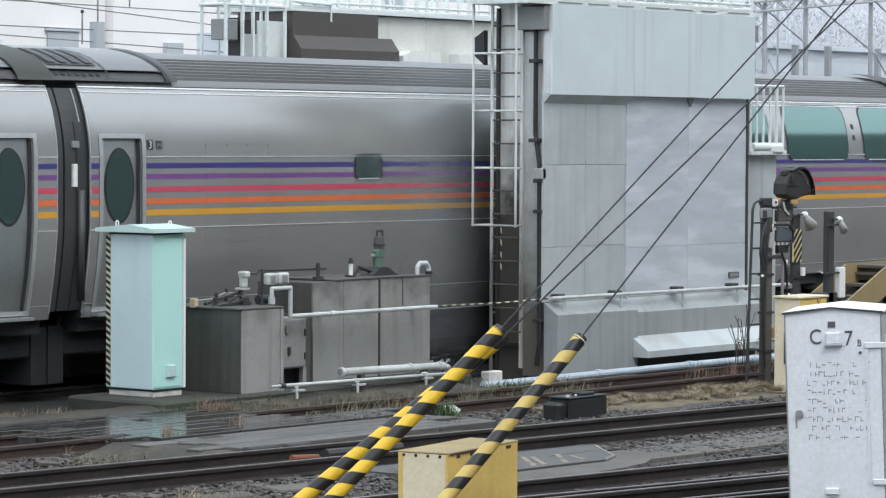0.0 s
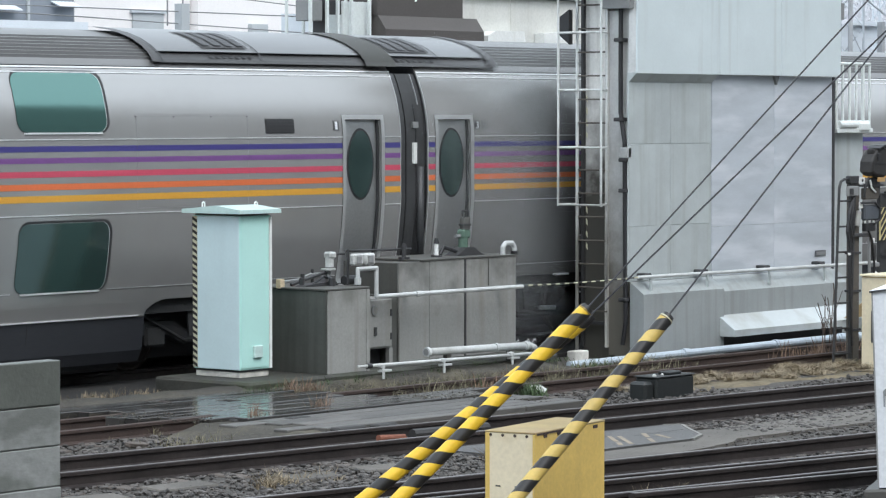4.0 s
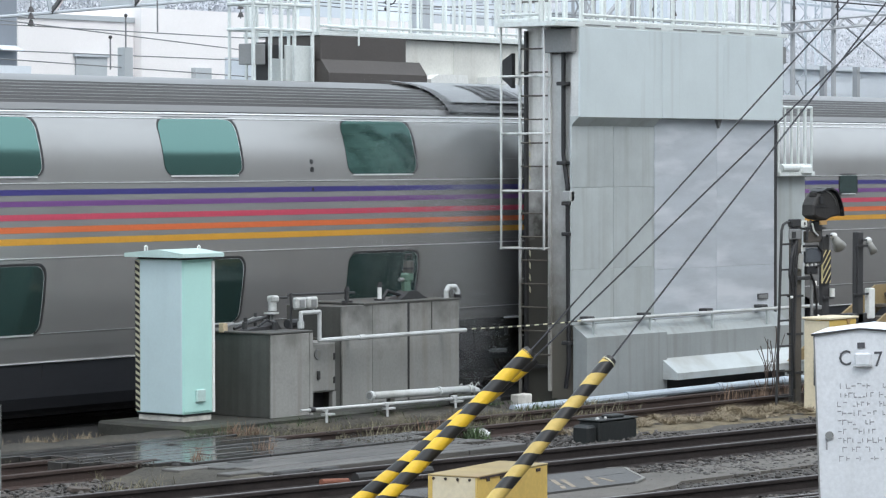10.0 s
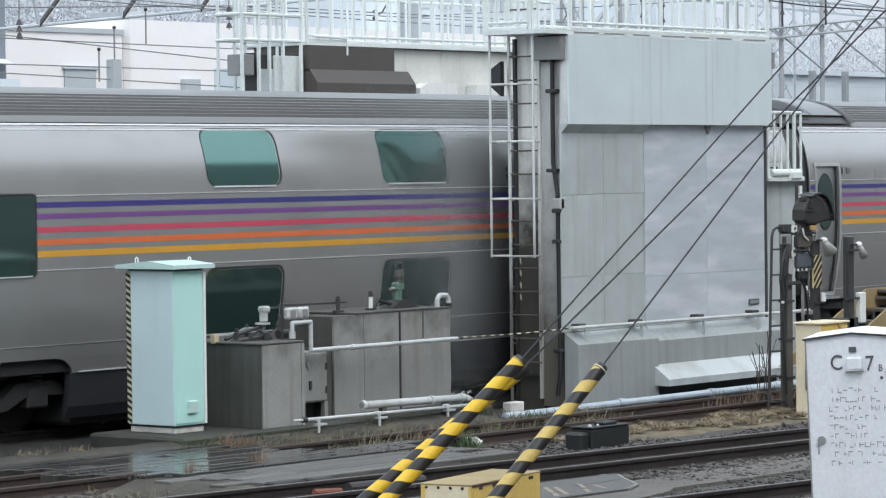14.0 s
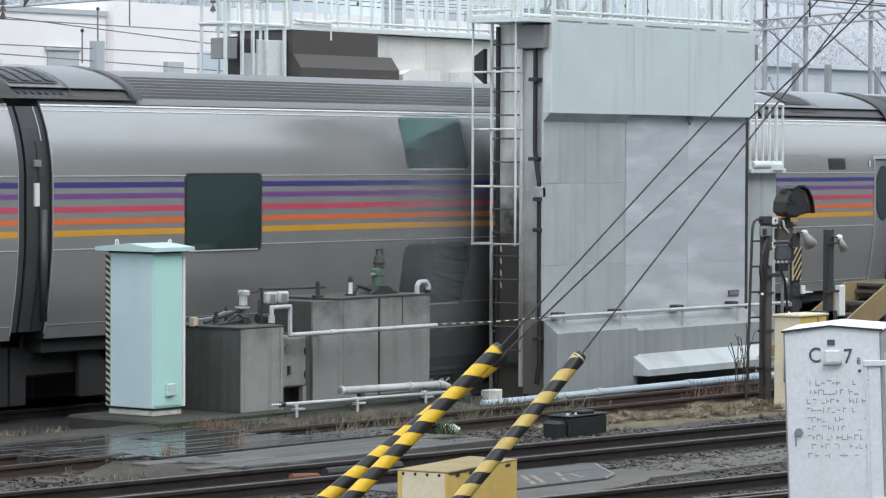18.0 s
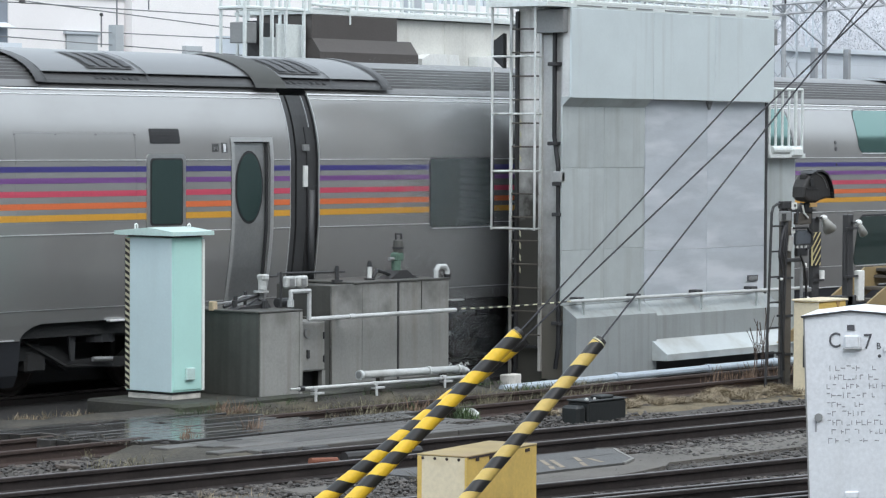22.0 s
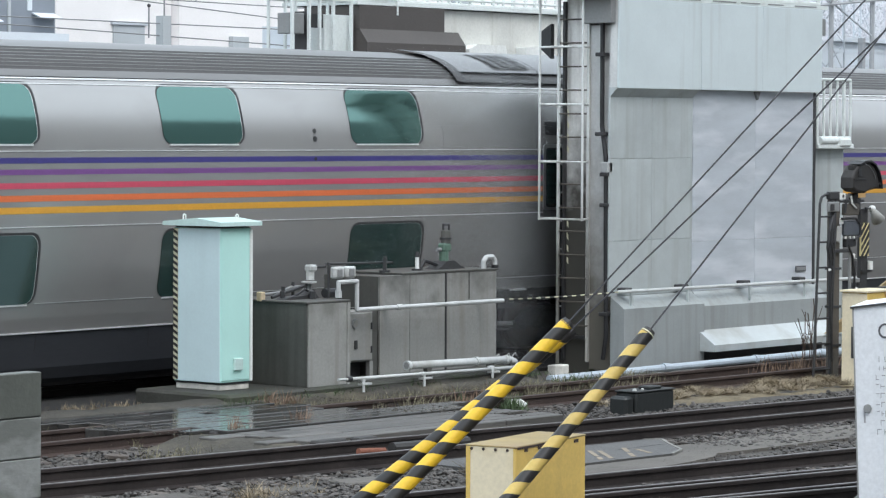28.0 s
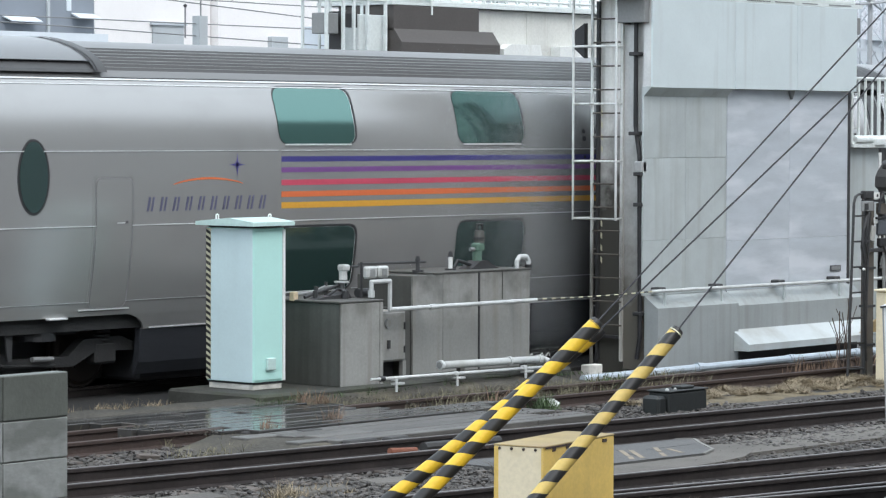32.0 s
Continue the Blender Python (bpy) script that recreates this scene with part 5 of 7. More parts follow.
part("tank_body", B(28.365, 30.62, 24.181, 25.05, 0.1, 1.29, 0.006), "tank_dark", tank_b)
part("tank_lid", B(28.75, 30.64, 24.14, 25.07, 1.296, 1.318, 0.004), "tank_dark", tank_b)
part("lifting_lug", R((28.36, 24.6, 1.22), (28.33, 24.6, 1.22), 0.03, 8), "steel_grey", tank_b)
for x, h in ((28.80, 0.20), (29.42, 0.24)):
    v = thing("vent_cap", (x, 24.5, 1.318), "small dark vent with white collar on the tank lid", "vent", "vents on the tank")
    part("vent_pipe", R((x, 24.45, 1.31), (x, 24.45, 1.31 + h * 0.75), 0.026, 8), "steel_pale" if h > 0.22 else "steel_dark", v)
    part("vent_top", R((x, 24.45, 1.31 + h * 0.72), (x, 24.45, 1.31 + h), 0.036, 8, 0.02), "black", v)
    part("vent_foot", R((x, 24.45, 1.30), (x, 24.45, 1.34), 0.07, 10), "steel_dark", v)
pg = thing("pressure_pump", (30.0, 24.5, 1.318), "upright green and grey pump with motor on the tank lid", "pump")
part("pump_foot", prism([(29.75, 1.318), (30.32, 1.318), (30.2, 1.36), (30.1, 1.42), (29.95, 1.42), (29.85, 1.36)], "y", 24.4, 24.6), "steel_dark", pg)
part("pump_neck", R((30.0, 24.5, 1.40), (30.0, 24.5, 1.55), 0.06, 10), "pump_green", pg, "faded green housing")
part("pump_housing", B(29.94, 30.09, 24.44, 24.56, 1.53, 1.64, 0.02), "pump_green", pg)
part("motor", R((30.04, 24.5, 1.64), (30.04, 24.5, 1.79), 0.065, 12), "tank", pg)
part("motor_collar", R((30.04, 24.5, 1.685), (30.04, 24.5, 1.71), 0.08, 12), "steel_dark", pg)
part("motor_cap", tube([(29.99, 24.5, 1.80), (29.99, 24.5, 1.87), (30.10, 24.5, 1.87), (30.10, 24.5, 1.80)], 0.014, 6), "steel_dark", pg)
part("flange", R((29.86, 24.5, 1.56), (29.95, 24.5, 1.56), 0.024, 8), "steel_grey", pg)
part("hose", tube([(29.55, 24.5, 1.34), (29.62, 24.5, 1.43), (29.75, 24.5, 1.40), (29.9, 24.5, 1.36)], 0.022, 6), "black", pg)
gn = thing("overflow_pipe", (30.6, 24.20, 1.318), "white bent overflow pipe with dark ends on the tank lid", "pipe")
part("bend", tube([(30.42, 24.20, 1.31), (30.42, 24.20, 1.41), (30.47, 24.20, 1.46), (30.60, 24.20, 1.46), (30.65, 24.20, 1.41), (30.65, 24.20, 1.34)], 0.03, 8), "pipe_white", gn)
part("collar", R((30.65, 24.20, 1.30), (30.65, 24.20, 1.36), 0.045, 10), "black", gn)

mp = thing("water_pipe", (28.5, 23.9, 0.1), "white water pipe bent round the tanks on brackets", "pipe")
part("pipe_run", tube([(27.25, 23.84, 1.14), (27.25, 23.84, 1.27), (27.58, 23.84, 1.27), (27.58, 23.84, 0.935), (30.36, 23.84, 0.935)], 0.026, 8), "pipe_white", mp)
part("pipe_joint", R((27.25, 23.84, 1.09), (27.25, 23.84, 1.17), 0.04, 8), "pipe_white", mp)
part("pipe_joint", R((28.3, 23.84, 0.935), (28.4, 23.84, 0.935), 0.034, 8), "pipe_white", mp)
for x in (28.4, 30.2):
    part("pipe_hook", B(x, x + 0.05, 23.84, 24.16, 0.91, 0.94), "steel_grey", mp)
part("pipe_post", R((27.25, 23.84, 0.1), (27.25, 23.84, 1.1), 0.02, 6), "steel_dark", mp)
ch = thing("barrier_chain", (31.5, 23.85, 0.93), "pale yellow and black plastic chain between tank pipe and washer", "chain")
for k in range(26):
    x = 30.4 + k * 0.093
    part("link", R((x, 23.85, 0.945 - 0.012 * math.sin(k / 25 * math.pi)), (x + 0.085, 23.85, 0.945 - 0.012 * math.sin((k + 1) / 25 * math.pi)), 0.009, 6), "hazard_pale" if k % 2 else "hazard_black", ch)
wp = thing("wash_pipe", (35.8, 23.85, 0.94), "white pipe rail along the washer front on brackets", "pipe")
part("pipe_run", R((32.8, 23.85, 0.945), (38.75, 23.85, 0.925), 0.024, 8), "pipe_white", wp)
part("pipe_end", R((38.7, 23.85, 0.926), (38.8, 23.85, 0.926), 0.04, 8), "steel_grey", wp)

GPY = 23.47
gp = thing("ground_pipe", (29.0, GPY, 0.1), "thick white pipe with elbow lying before the tanks", "pipe")
part("pipe_run", tube([(28.06, GPY, 0.27), (30.02, GPY, 0.235), (30.14, GPY + 0.02, 0.20), (30.18, GPY + 0.02, 0.0)], 0.046, 12), "pipe_white", gp, smooth=True)
part("pipe_mouth", R((28.045, GPY, 0.27), (28.065, GPY, 0.27), 0.040, 12), "steel_grey", gp)
for x in (28.05, 29.34, 29.92):
    part("flange", R((x, GPY, 0.27 - (x - 28.06) * 0.018), (x + 0.045, GPY, 0.269 - (x - 28.06) * 0.018), 0.058, 12), "pipe_white", gp)
for x in (29.75, 29.95, 30.08):
    part("wire_tie", tube([(x, GPY, 0.27), (x + 0.03, GPY, 0.30), (x + 0.06, GPY, 0.315), (x + 0.08, GPY, 0.28)], 0.006, 5), "fitting", gp)
for x in (28.4, 29.6):
    part("pipe_stand", B(x, x + 0.08, GPY - 0.03, GPY + 0.03, 0.08, 0.22), "concrete_wet", gp)
fp = thing("feed_pipe", (28.0, 23.38, 0.1), "thin white feed pipe on short stands", "pipe")
part("pipe_run", R((26.85, 23.38, 0.183), (29.98, 23.38, 0.145), 0.021, 8), "pipe_white", fp, smooth=True)
part("pipe_tip", R((26.72, 23.38, 0.186), (26.85, 23.38, 0.183), 0.014, 8), "fitting", fp)
part("pipe_cap", R((26.88, 23.38, 0.183), (26.95, 23.38, 0.182), 0.032, 10), "rubber", fp)
for x in (27.12, 28.22, 29.52):
    part("stand", B(x, x + 0.035, 23.345, 23.358, 0.02, 0.17), "pipe_white", fp)
    part("stand_foot", B(x - 0.01, x + 0.16, 23.34, 23.42, 0.10, 0.125, 0.004), "pipe_white", fp)
    part("clamp", B(x - 0.02, x + 0.055, 23.35, 23.41, 0.145, 0.19, 0.006), "pipe_white", fp)
bank = bmesh.new()
prof = [(23.27, -0.14), (23.29, -0.03), (23.34, 0.01), (23.56, 0.065), (23.56, -0.3), (23.27, -0.3)]
rows = []
for k in range(161):
    x = 14.0 + k * 0.125
    rows.append([bank.verts.new((x, y - 0.062 * (x - 27.7), z + (0.03 * noise.noise((x * 3.1, y * 5, z * 7)) - 0.16 * min(1.0, max(0.0, (x - 29.9) / 1.0)) if z > -0.2 else 0))) for y, z in prof])
for p, q in zip(rows, rows[1:]):
    for i in range(len(prof)):
        i2 = (i + 1) % len(prof)
        bank.faces.new((p[i], q[i], q[i2], p[i2]))
bmesh.ops.recalc_face_normals(bank, faces=bank.faces)
tagged(part("soil_bank", bank, "soil", smooth=True), "ragged bank of soil and grit against the slab", "soil", kind="structure")
bp = thing("drain_pipe", (36.0, 23.3, GROUND), "long blue-grey drain pipe on the ground along the washer", "pipe")
part("pipe_run", R((30.8, 23.45, -0.055), (37.2, 23.35, -0.04), 0.048, 10), "pipe_blue", bp)
part("pipe_run", R((37.2, 23.35, -0.04), (46.0, 23.1, -0.04), 0.045, 10), "pipe_blue", bp)
for x in (33.2, 35.3, 36.9, 37.25):
    part("coupling", R((x, 23.41 - (x - 33.2) * 0.016, -0.04), (x + 0.14, 23.408 - (x - 33.2) * 0.016, -0.05), 0.058, 10), "pipe_blue", bp)
pb = tagged(part("paver_block", B(31.14, 31.42, 23.6, 23.74, -0.16, 0.09, 0.012), "plinth_white"), "pale concrete block beside the pipe", "block")

# ---- foreground ----
def placed(bm, m):
    bmesh.ops.transform(bm, matrix=m, verts=bm.verts)
    return bm


def guy(label, foot, tip, top, r, period=0.225, phase=0.0):
    """A guy wire with its sleeve: one yellow and one black band wound round it as a helix."""
    foot, tip, top = Vector(foot), Vector(tip), Vector(top)
    t = thing("guy_wire", tuple(foot), label, "guy wire", "guyed wires")
    d = tip - foot
    L, ax = d.length, d.normalized()
    e2 = (Vector((-0.78, -0.625, 0.0)) - ax * ax.dot(Vector((-0.78, -0.625, 0.0)))).normalized()
    e1 = ax.cross(e2)
    if e1.z > 0:
        e1 = -e1
    seg = 20
    for name, material, start in (("yellow_band", "hazard_faded" if r < 0.055 else "hazard_yellow", 0.0), ("black_band", "hazard_black", 0.5)):
        bm = bmesh.new()
        prev = None
        turns = int(L / period) + 3
        for k in range(-seg * 2, turns * seg + 1):
            a = -2 * math.pi * k / seg
            zs = [period * (k / seg + start + phase + h) for h in (0.0, 0.5)]
            zs = [min(max(z, 0.0), L) for z in zs]
            side = e1 * (math.cos(a) * r) + e2 * (math.sin(a) * r)
            cur = [bm.verts.new(foot + ax * z + side) for z in zs]
            if prev and (zs[1] > zs[0] or pz[1] > pz[0]):
                bm.faces.new((prev[0], prev[1], cur[1], cur[0]))
            prev, pz = cur, zs
        bmesh.ops.delete(bm, geom=[v for v in bm.verts if not v.link_faces], context="VERTS")
        bmesh.ops.recalc_face_normals(bm, faces=bm.faces)
        part(name, bm, material, t, smooth=True)
    part("sleeve_cap", R(tip - ax * 0.01, tip + ax * 0.035, r * 1.03, 16, r * 0.85), "hazard_black", t)
    if r < 0.055:
        part("sleeve_ring", R(tip - ax * 0.002, tip + ax * 0.006, r * 1.05, 16), "hazard_pale", t)
    part("sleeve_core", R(foot, tip, r * 0.9, 10), "hazard_black", t)
    part("wire", tube([foot - ax * 0.2, tip, tip + (top - tip) * 2.2], 0.0075, 6), "wire", t, "twisted steel wire")
    return t


guy("wire stay in a yellow and black striped sleeve", (18.056, 15.623, -0.077), (19.46, 14.663, 1.531), (21.7, 13.83, 3.67), 0.058, 0.255, 0.25)
guy("second wire stay of a pair in a striped sleeve", (18.343, 16.071, -0.009), (19.752, 14.852, 1.452), (21.92, 13.56, 3.65), 0.058, 0.255, 0.55)
guy("single wire stay in a yellow and black sleeve", (16.80, 13.82, -0.16), (18.39, 13.123, 1.582), (20.325, 12.5, 3.624), 0.052, 0.225, 0.15)
an = thing("stay_anchor", (17.9, 15.8, GROUND), "weathered dark timber and steel anchor of the stays", "anchor")
part("anchor_block", placed(B(-0.27, 0.27, -0.13, 0.13, -0.4, 0.06, 0.02), pose(17.28, 15.04, 0, 0, 0, -38)), "anchor_green", an, "dark green-grey anchor box")
part("anchor_hook", tube([(17.45, 15.12, 0.05), (17.6, 15.25, 0.03), (17.85, 15.48, -0.06), (18.02, 15.60, -0.08)], 0.022, 6), "steel_dark", an)
part("anchor_eye", tube([(18.0, 15.8, -0.08), (18.12, 15.78, -0.02), (18.2, 15.85, 0.0)], 0.02, 6), "steel_dark", an)


def text_mesh(body, size, depth=0.002, bold=0.0):
    cu = bpy.data.curves.new("sign", "FONT")
    cu.body, cu.size, cu.extrude, cu.align_x, cu.align_y = body, size, depth, "CENTER", "CENTER"
    cu.offset = bold
    ob = bpy.data.objects.new("sign", cu)
    bm = bmesh.new()
    me = ob.to_mesh()
    bm.from_mesh(me)
    ob.to_mesh_clear()
    bpy.data.objects.remove(ob)
    return bm


# relay box: local x across the front, y into the depth, z down from the top edge negative
rb = thing("relay_box", (22.2, 13.4, 0.0), "white steel relay box with gabled top and faded lettering", "relay box")
RU, RW = Vector((0.407, -0.914, 0)), Vector((0.914, 0.407, 0))
RM = Matrix(((RU.x, RW.x, 0, 21.86), (RU.y, RW.y, 0, 13.46), (0, 0, 1, 0.0), (0, 0, 0, 1))) @ pose(0, 0, 0, 0, -2.2, 0)
TOP = 1.615


def rbp(name, bm, material, label=""):
    return part(name, placed(bm, RM), material, rb, label)


rbp("front_panel", prism([(0, 0.0), (0, TOP - 0.005), (0.385, TOP + 0.03), (0.795, TOP - 0.01), (0.795, 0.0)], "y", 0.0, 0.03), "box_white", "white front door, faintly stained")
rbp("box_body", prism([(0.004, 0.0), (0.004, TOP - 0.03), (0.385, TOP + 0.01), (0.80, TOP - 0.03), (0.80, 0.0)], "y", 0.031, 0.95), "box_grey", "pale grey box sides")
rbp("roof_sheet", prism([(-0.015, TOP - 0.006), (0.385, TOP + 0.034), (0.385, TOP + 0.046), (-0.015, TOP + 0.006)], "y", -0.015, 1.0), "box_white")
rbp("roof_sheet", prism([(0.385, TOP + 0.034), (0.815, TOP - 0.008), (0.815, TOP + 0.004), (0.385, TOP + 0.046)], "y", -0.015, 1.0), "box_white")
for pl in ([(-0.015, TOP - 0.012), (0.385, TOP + 0.030), (0.385, TOP + 0.046), (-0.015, TOP + 0.006)], [(0.385, TOP + 0.030), (0.815, TOP - 0.014), (0.815, TOP + 0.004), (0.385, TOP + 0.046)]):
    rbp("gable_edge", prism(pl, "y", -0.019, -0.0152), "steel_dark", "dark gable edging")
rbp("front_edge", B(0.0, 0.012, -0.004, -0.0005, 0.0, TOP - 0.01), "steel_grey")
rbp("front_edge", B(0.785, 0.797, -0.004, -0.0005, 0.0, TOP - 0.02), "steel_grey")
rbp("hinge", B(0.65, 0.90, -0.02, -0.004, TOP - 0.30, TOP - 0.25, 0.006), "box_white", "white strap hinge")
rbp("hinge", B(0.69, 0.90, -0.02, -0.004, TOP - 1.42, TOP - 1.37, 0.006), "box_white", "white strap hinge")
rbp("hinge_bar", B(0.66, 0.68, -0.012, -0.004, TOP - 1.4, TOP - 0.3), "box_white")
rbp("side_rib", B(0.80, 0.83, 0.2, 0.24, 0.1, TOP - 0.2), "box_white")
rbp("cover_tag", B(0.36, 0.42, -0.012, -0.004, TOP - 0.12, TOP - 0.075), "ink")
rbp("cover_box", B(0.335, 0.465, -0.035, -0.002, TOP - 0.265, TOP - 0.16, 0.012), "box_white", "small white hooded cover")
rbp("cover_lip", B(0.325, 0.475, -0.045, -0.002, TOP - 0.275, TOP - 0.262, 0.003), "box_grey")
rbp("lower_lip", B(0.30, 0.42, -0.03, -0.002, TOP - 1.50, TOP - 1.44, 0.01), "box_white")
rbp("lock", R((0.105, 0.0, TOP - 0.83), (0.105, -0.03, TOP - 0.83), 0.033, 12), "steel_grey", "grey round lock")
rbp("lock_drip", B(0.07, 0.085, -0.003, -0.001, TOP - 0.95, TOP - 0.85), "ink_worn")
rbp("stud", R((0.617, 0.0, TOP - 0.335), (0.617, -0.01, TOP - 0.335), 0.014, 10), "ink")
for body, u, v, size in (("C", 0.255, 0.205, 0.175), ("7", 0.525, 0.22, 0.175), ("B", 0.612, 0.255, 0.075)):
    bm = text_mesh(body, size, bold=0.0006 if size > 0.1 else 0.0)
    for vert in bm.verts:
        vert.co.x *= 0.86
    rbp("letter", placed(bm, Matrix.Translation((u, -0.004, TOP - v)) @ pose(0, 0, 0, 90, 0, 0)), "ink", "black painted character")
random.seed(11)
for row in range(9):
    z = TOP - 0.43 - row * 0.0745
    x = 0.165 + 0.012 * (row > 1)
    while x < 0.70:
        w = random.choice((0.022, 0.028, 0.036))
        if x < 0.46 or random.random() < 0.6:
            h = random.uniform(0.016, 0.024)
            if random.random() < 0.6:
                rbp("faded_bar", B(x, x + 0.006, -0.003, -0.001, z - h, z + h), "ink_worn")
            if random.random() < 0.75:
                q = z + random.choice((-1, 0, 1)) * h * 0.85
                rbp("faded_bar", B(x, x + w, -0.0035, -0.001, q - 0.004, q + 0.004), "ink_worn")
        x += w + random.choice((0.008, 0.012, 0.022))
part("footing", placed(B(-0.12, 0.95, -0.05, 1.0, -0.5, -0.01, 0.02), RM), "concrete_wet", rb, "damp dark concrete footing")
part("footing_plate", placed(B(-0.2, 0.1, -0.25, 0.3, -0.2, -0.12, 0.02), RM), "concrete_wet", rb)

# yellow box on legs
YBX, YBY, YBZ, YBR, YBA, YBB = 17.815, 13.885, 0.748, 10.0, 1.13, 0.405
yb = thing("yellow_box", (18.3, 14.1, -0.16), "weathered yellow steel box standing on four legs", "box")
YM = Matrix.Translation((YBX, YBY, 0)) @ pose(0, 0, 0, 0, 0, YBR)


def ybp(name, bm, material, label=""):
    return part(name, placed(bm, YM), material, yb, label)


ybp("box_body", B(0.004, YBA - 0.004, 0.004, YBB - 0.004, YBZ - 0.625, YBZ - 0.012), "box_yellow")
ybp("end_panel", B(-0.003, 0.003, 0.0, YBB, YBZ - 0.635, YBZ - 0.012), "box_cream", "sun-bleached cream end panel")
for b0, b1 in ((0.0, 0.012), (YBB - 0.035, YBB)):
    ybp("panel_edge", B(-0.006, -0.0032, b0, b1, YBZ - 0.635, YBZ - 0.016), "box_yellow", "yellow edge strip")
ybp("panel_edge", B(-0.0058, -0.0034, 0.012, YBB - 0.035, YBZ - 0.635, YBZ - 0.60), "box_yellow", "yellow edge strip")
ybp("front_panel", prism([(0.0, YBZ - 0.635), (0.0, YBZ - 0.012), (YBA, YBZ - 0.012), (YBA, YBZ - 0.62), (0.9 * YBA, YBZ - 0.635), (0.6 * YBA, YBZ - 0.65), (0.3 * YBA, YBZ - 0.645)], "y", -0.004, 0.003), "box_yellow", "chalky yellow front panel")
ybp("lid", B(-0.007, YBA + 0.006, -0.008, YBB + 0.005, YBZ - 0.014, YBZ, 0.004), "box_lid", "dull weathered lid")
ybp("lid_rust", B(0.02, YBA * 0.62, -0.011, -0.0085, YBZ - 0.024, YBZ - 0.010), "rail_rust")
for k, w in ((0.12, 0.05), (0.31, 0.09), (0.55, 0.04), (0.83, 0.07)):
    ybp("rust_patch", B(k * YBA, k * YBA + w, -0.0095, -0.0045, YBZ - 0.05, YBZ - 0.026), "rail_rust")
ybp("rust_edge", prism([(0.0, YBZ - 0.640), (0.28 * YBA, YBZ - 0.652), (0.6 * YBA, YBZ - 0.657), (0.9 * YBA, YBZ - 0.642), (YBA, YBZ - 0.626), (YBA, YBZ - 0.612), (0.75 * YBA, YBZ - 0.632), (0.3 * YBA, YBZ - 0.634)], "y", -0.0065, -0.0042), "rail_rust", "rusted lower edge")
for a, b in ((0.0, YBB - 0.05), (0.0, 0.0), (YBA - 0.05, 0.0), (0.28 * YBA, YBB - 0.05)):
    ybp("leg", B(a - 0.006, a + 0.05, b - 0.006, b + 0.05, -0.5, YBZ - 0.628, 0.004), "box_yellow")
for k in range(5):
    ybp("rivet", R((-0.003, 0.06 + k * 0.1, YBZ - 0.03), (-0.009, 0.06 + k * 0.1, YBZ - 0.03), 0.012, 6), "rail_rust")
for b in (0.12, 0.28):
    ybp("slot", B(-0.005, -0.003, b, b + 0.04, YBZ - 0.41, YBZ - 0.40), "steel_dark")
part("cable", tube([(18.5, 14.0, 0.12), (18.56, 14.0, -0.05), (18.63, 13.95, -0.2)], 0.012, 6), "black", yb)

# block wall at the near bank
bw = thing("block_wall", (12.5, 14.4, -0.2), "end of a wall of stacked grey concrete blocks", "wall")
for k in range(7):
    z1, z0 = (1.53, 1.252) if k == 0 else (1.246 - (k - 1) * 0.256, 0.996 - (k - 1) * 0.256)
    for col in range(9):
        x1 = 13.44 - col * 0.545
        part("block", B(x1 - 0.54, x1, 14.24 + 0.003 * ((col * 3 + k) % 3), 14.36, z0, z1, 0.006), "block_damp" if k == 0 else "block", bw)
part("mortar", B(13.44 - 4.9, 13.432, 14.254, 14.352, -0.3, 1.525), "block_damp", bw)

# signal with ladder
SY = 21.4
sg = thing("signal_post", (34.29, SY, GROUND), "dark weathered signal post with hooded lamp head", "signal")
part("post", B(34.13, 34.29, SY, SY + 0.1, GROUND, 2.24, 0.008), "steel_brown", sg, "brown-grey steel post")
part("post_channel", B(34.05, 34.09, SY - 0.02, SY + 0.02, GROUND, 2.2, 0.005), "steel_dark", sg)
for z in (0.28, 0.78, 1.27):
    part("post_band", B(34.11, 34.31, SY - 0.015, SY + 0.11, z, z + 0.03), "steel_dark", sg)
HEAD = [(34.42, 2.32), (34.43, 2.46), (34.50, 2.55), (34.60, 2.625), (34.72, 2.66), (34.86, 2.665), (35.0, 2.62), (35.09, 2.53), (35.15, 2.41), (35.17, 2.305), (35.03, 2.295), (34.88, 2.275),
        (34.77, 2.24), (34.52, 2.27)]
HEAD = [(34.69 + (a - 34.77) * 0.90, 2.46 + (b - 2.46) * 0.96) for a, b in HEAD]
hb = prism(HEAD, "y", SY - 0.13, SY + 0.07)
bmesh.ops.bevel(hb, geom=[e for e in hb.edges if abs(e.verts[0].co.y - e.verts[1].co.y) < 1e-4], offset=0.035, segments=2, affect="EDGES", profile=0.5)
head = part("lamp_head", hb, "black_worn", sg, "dark domed lamp housing", smooth=False)
hd = bmesh.new()
rim = [(34.58, 2.64), (34.72, 2.685), (34.87, 2.69), (35.01, 2.645), (35.11, 2.55), (35.18, 2.42), (35.195, 2.30)]
rim = [(34.69 + (a - 34.77) * 0.90, 2.46 + (b - 2.46) * 0.96) for a, b in rim]
for (a, b), (c, d) in zip(rim, rim[1:]):
    q = [hd.verts.new(v) for v in ((a, SY - 0.16, b), (c, SY - 0.16, d), (c, SY + 0.06, d), (a, SY + 0.06, b))]
    hd.faces.new(q)
    q = [hd.verts.new(v) for v in ((a, SY - 0.16, b - 0.025), (c, SY - 0.16, d - 0.025), (c, SY - 0.16, d), (a, SY - 0.16, b))]
    hd.faces.new(q)
part("hood", hd, "black", head, "thin black sun hood")
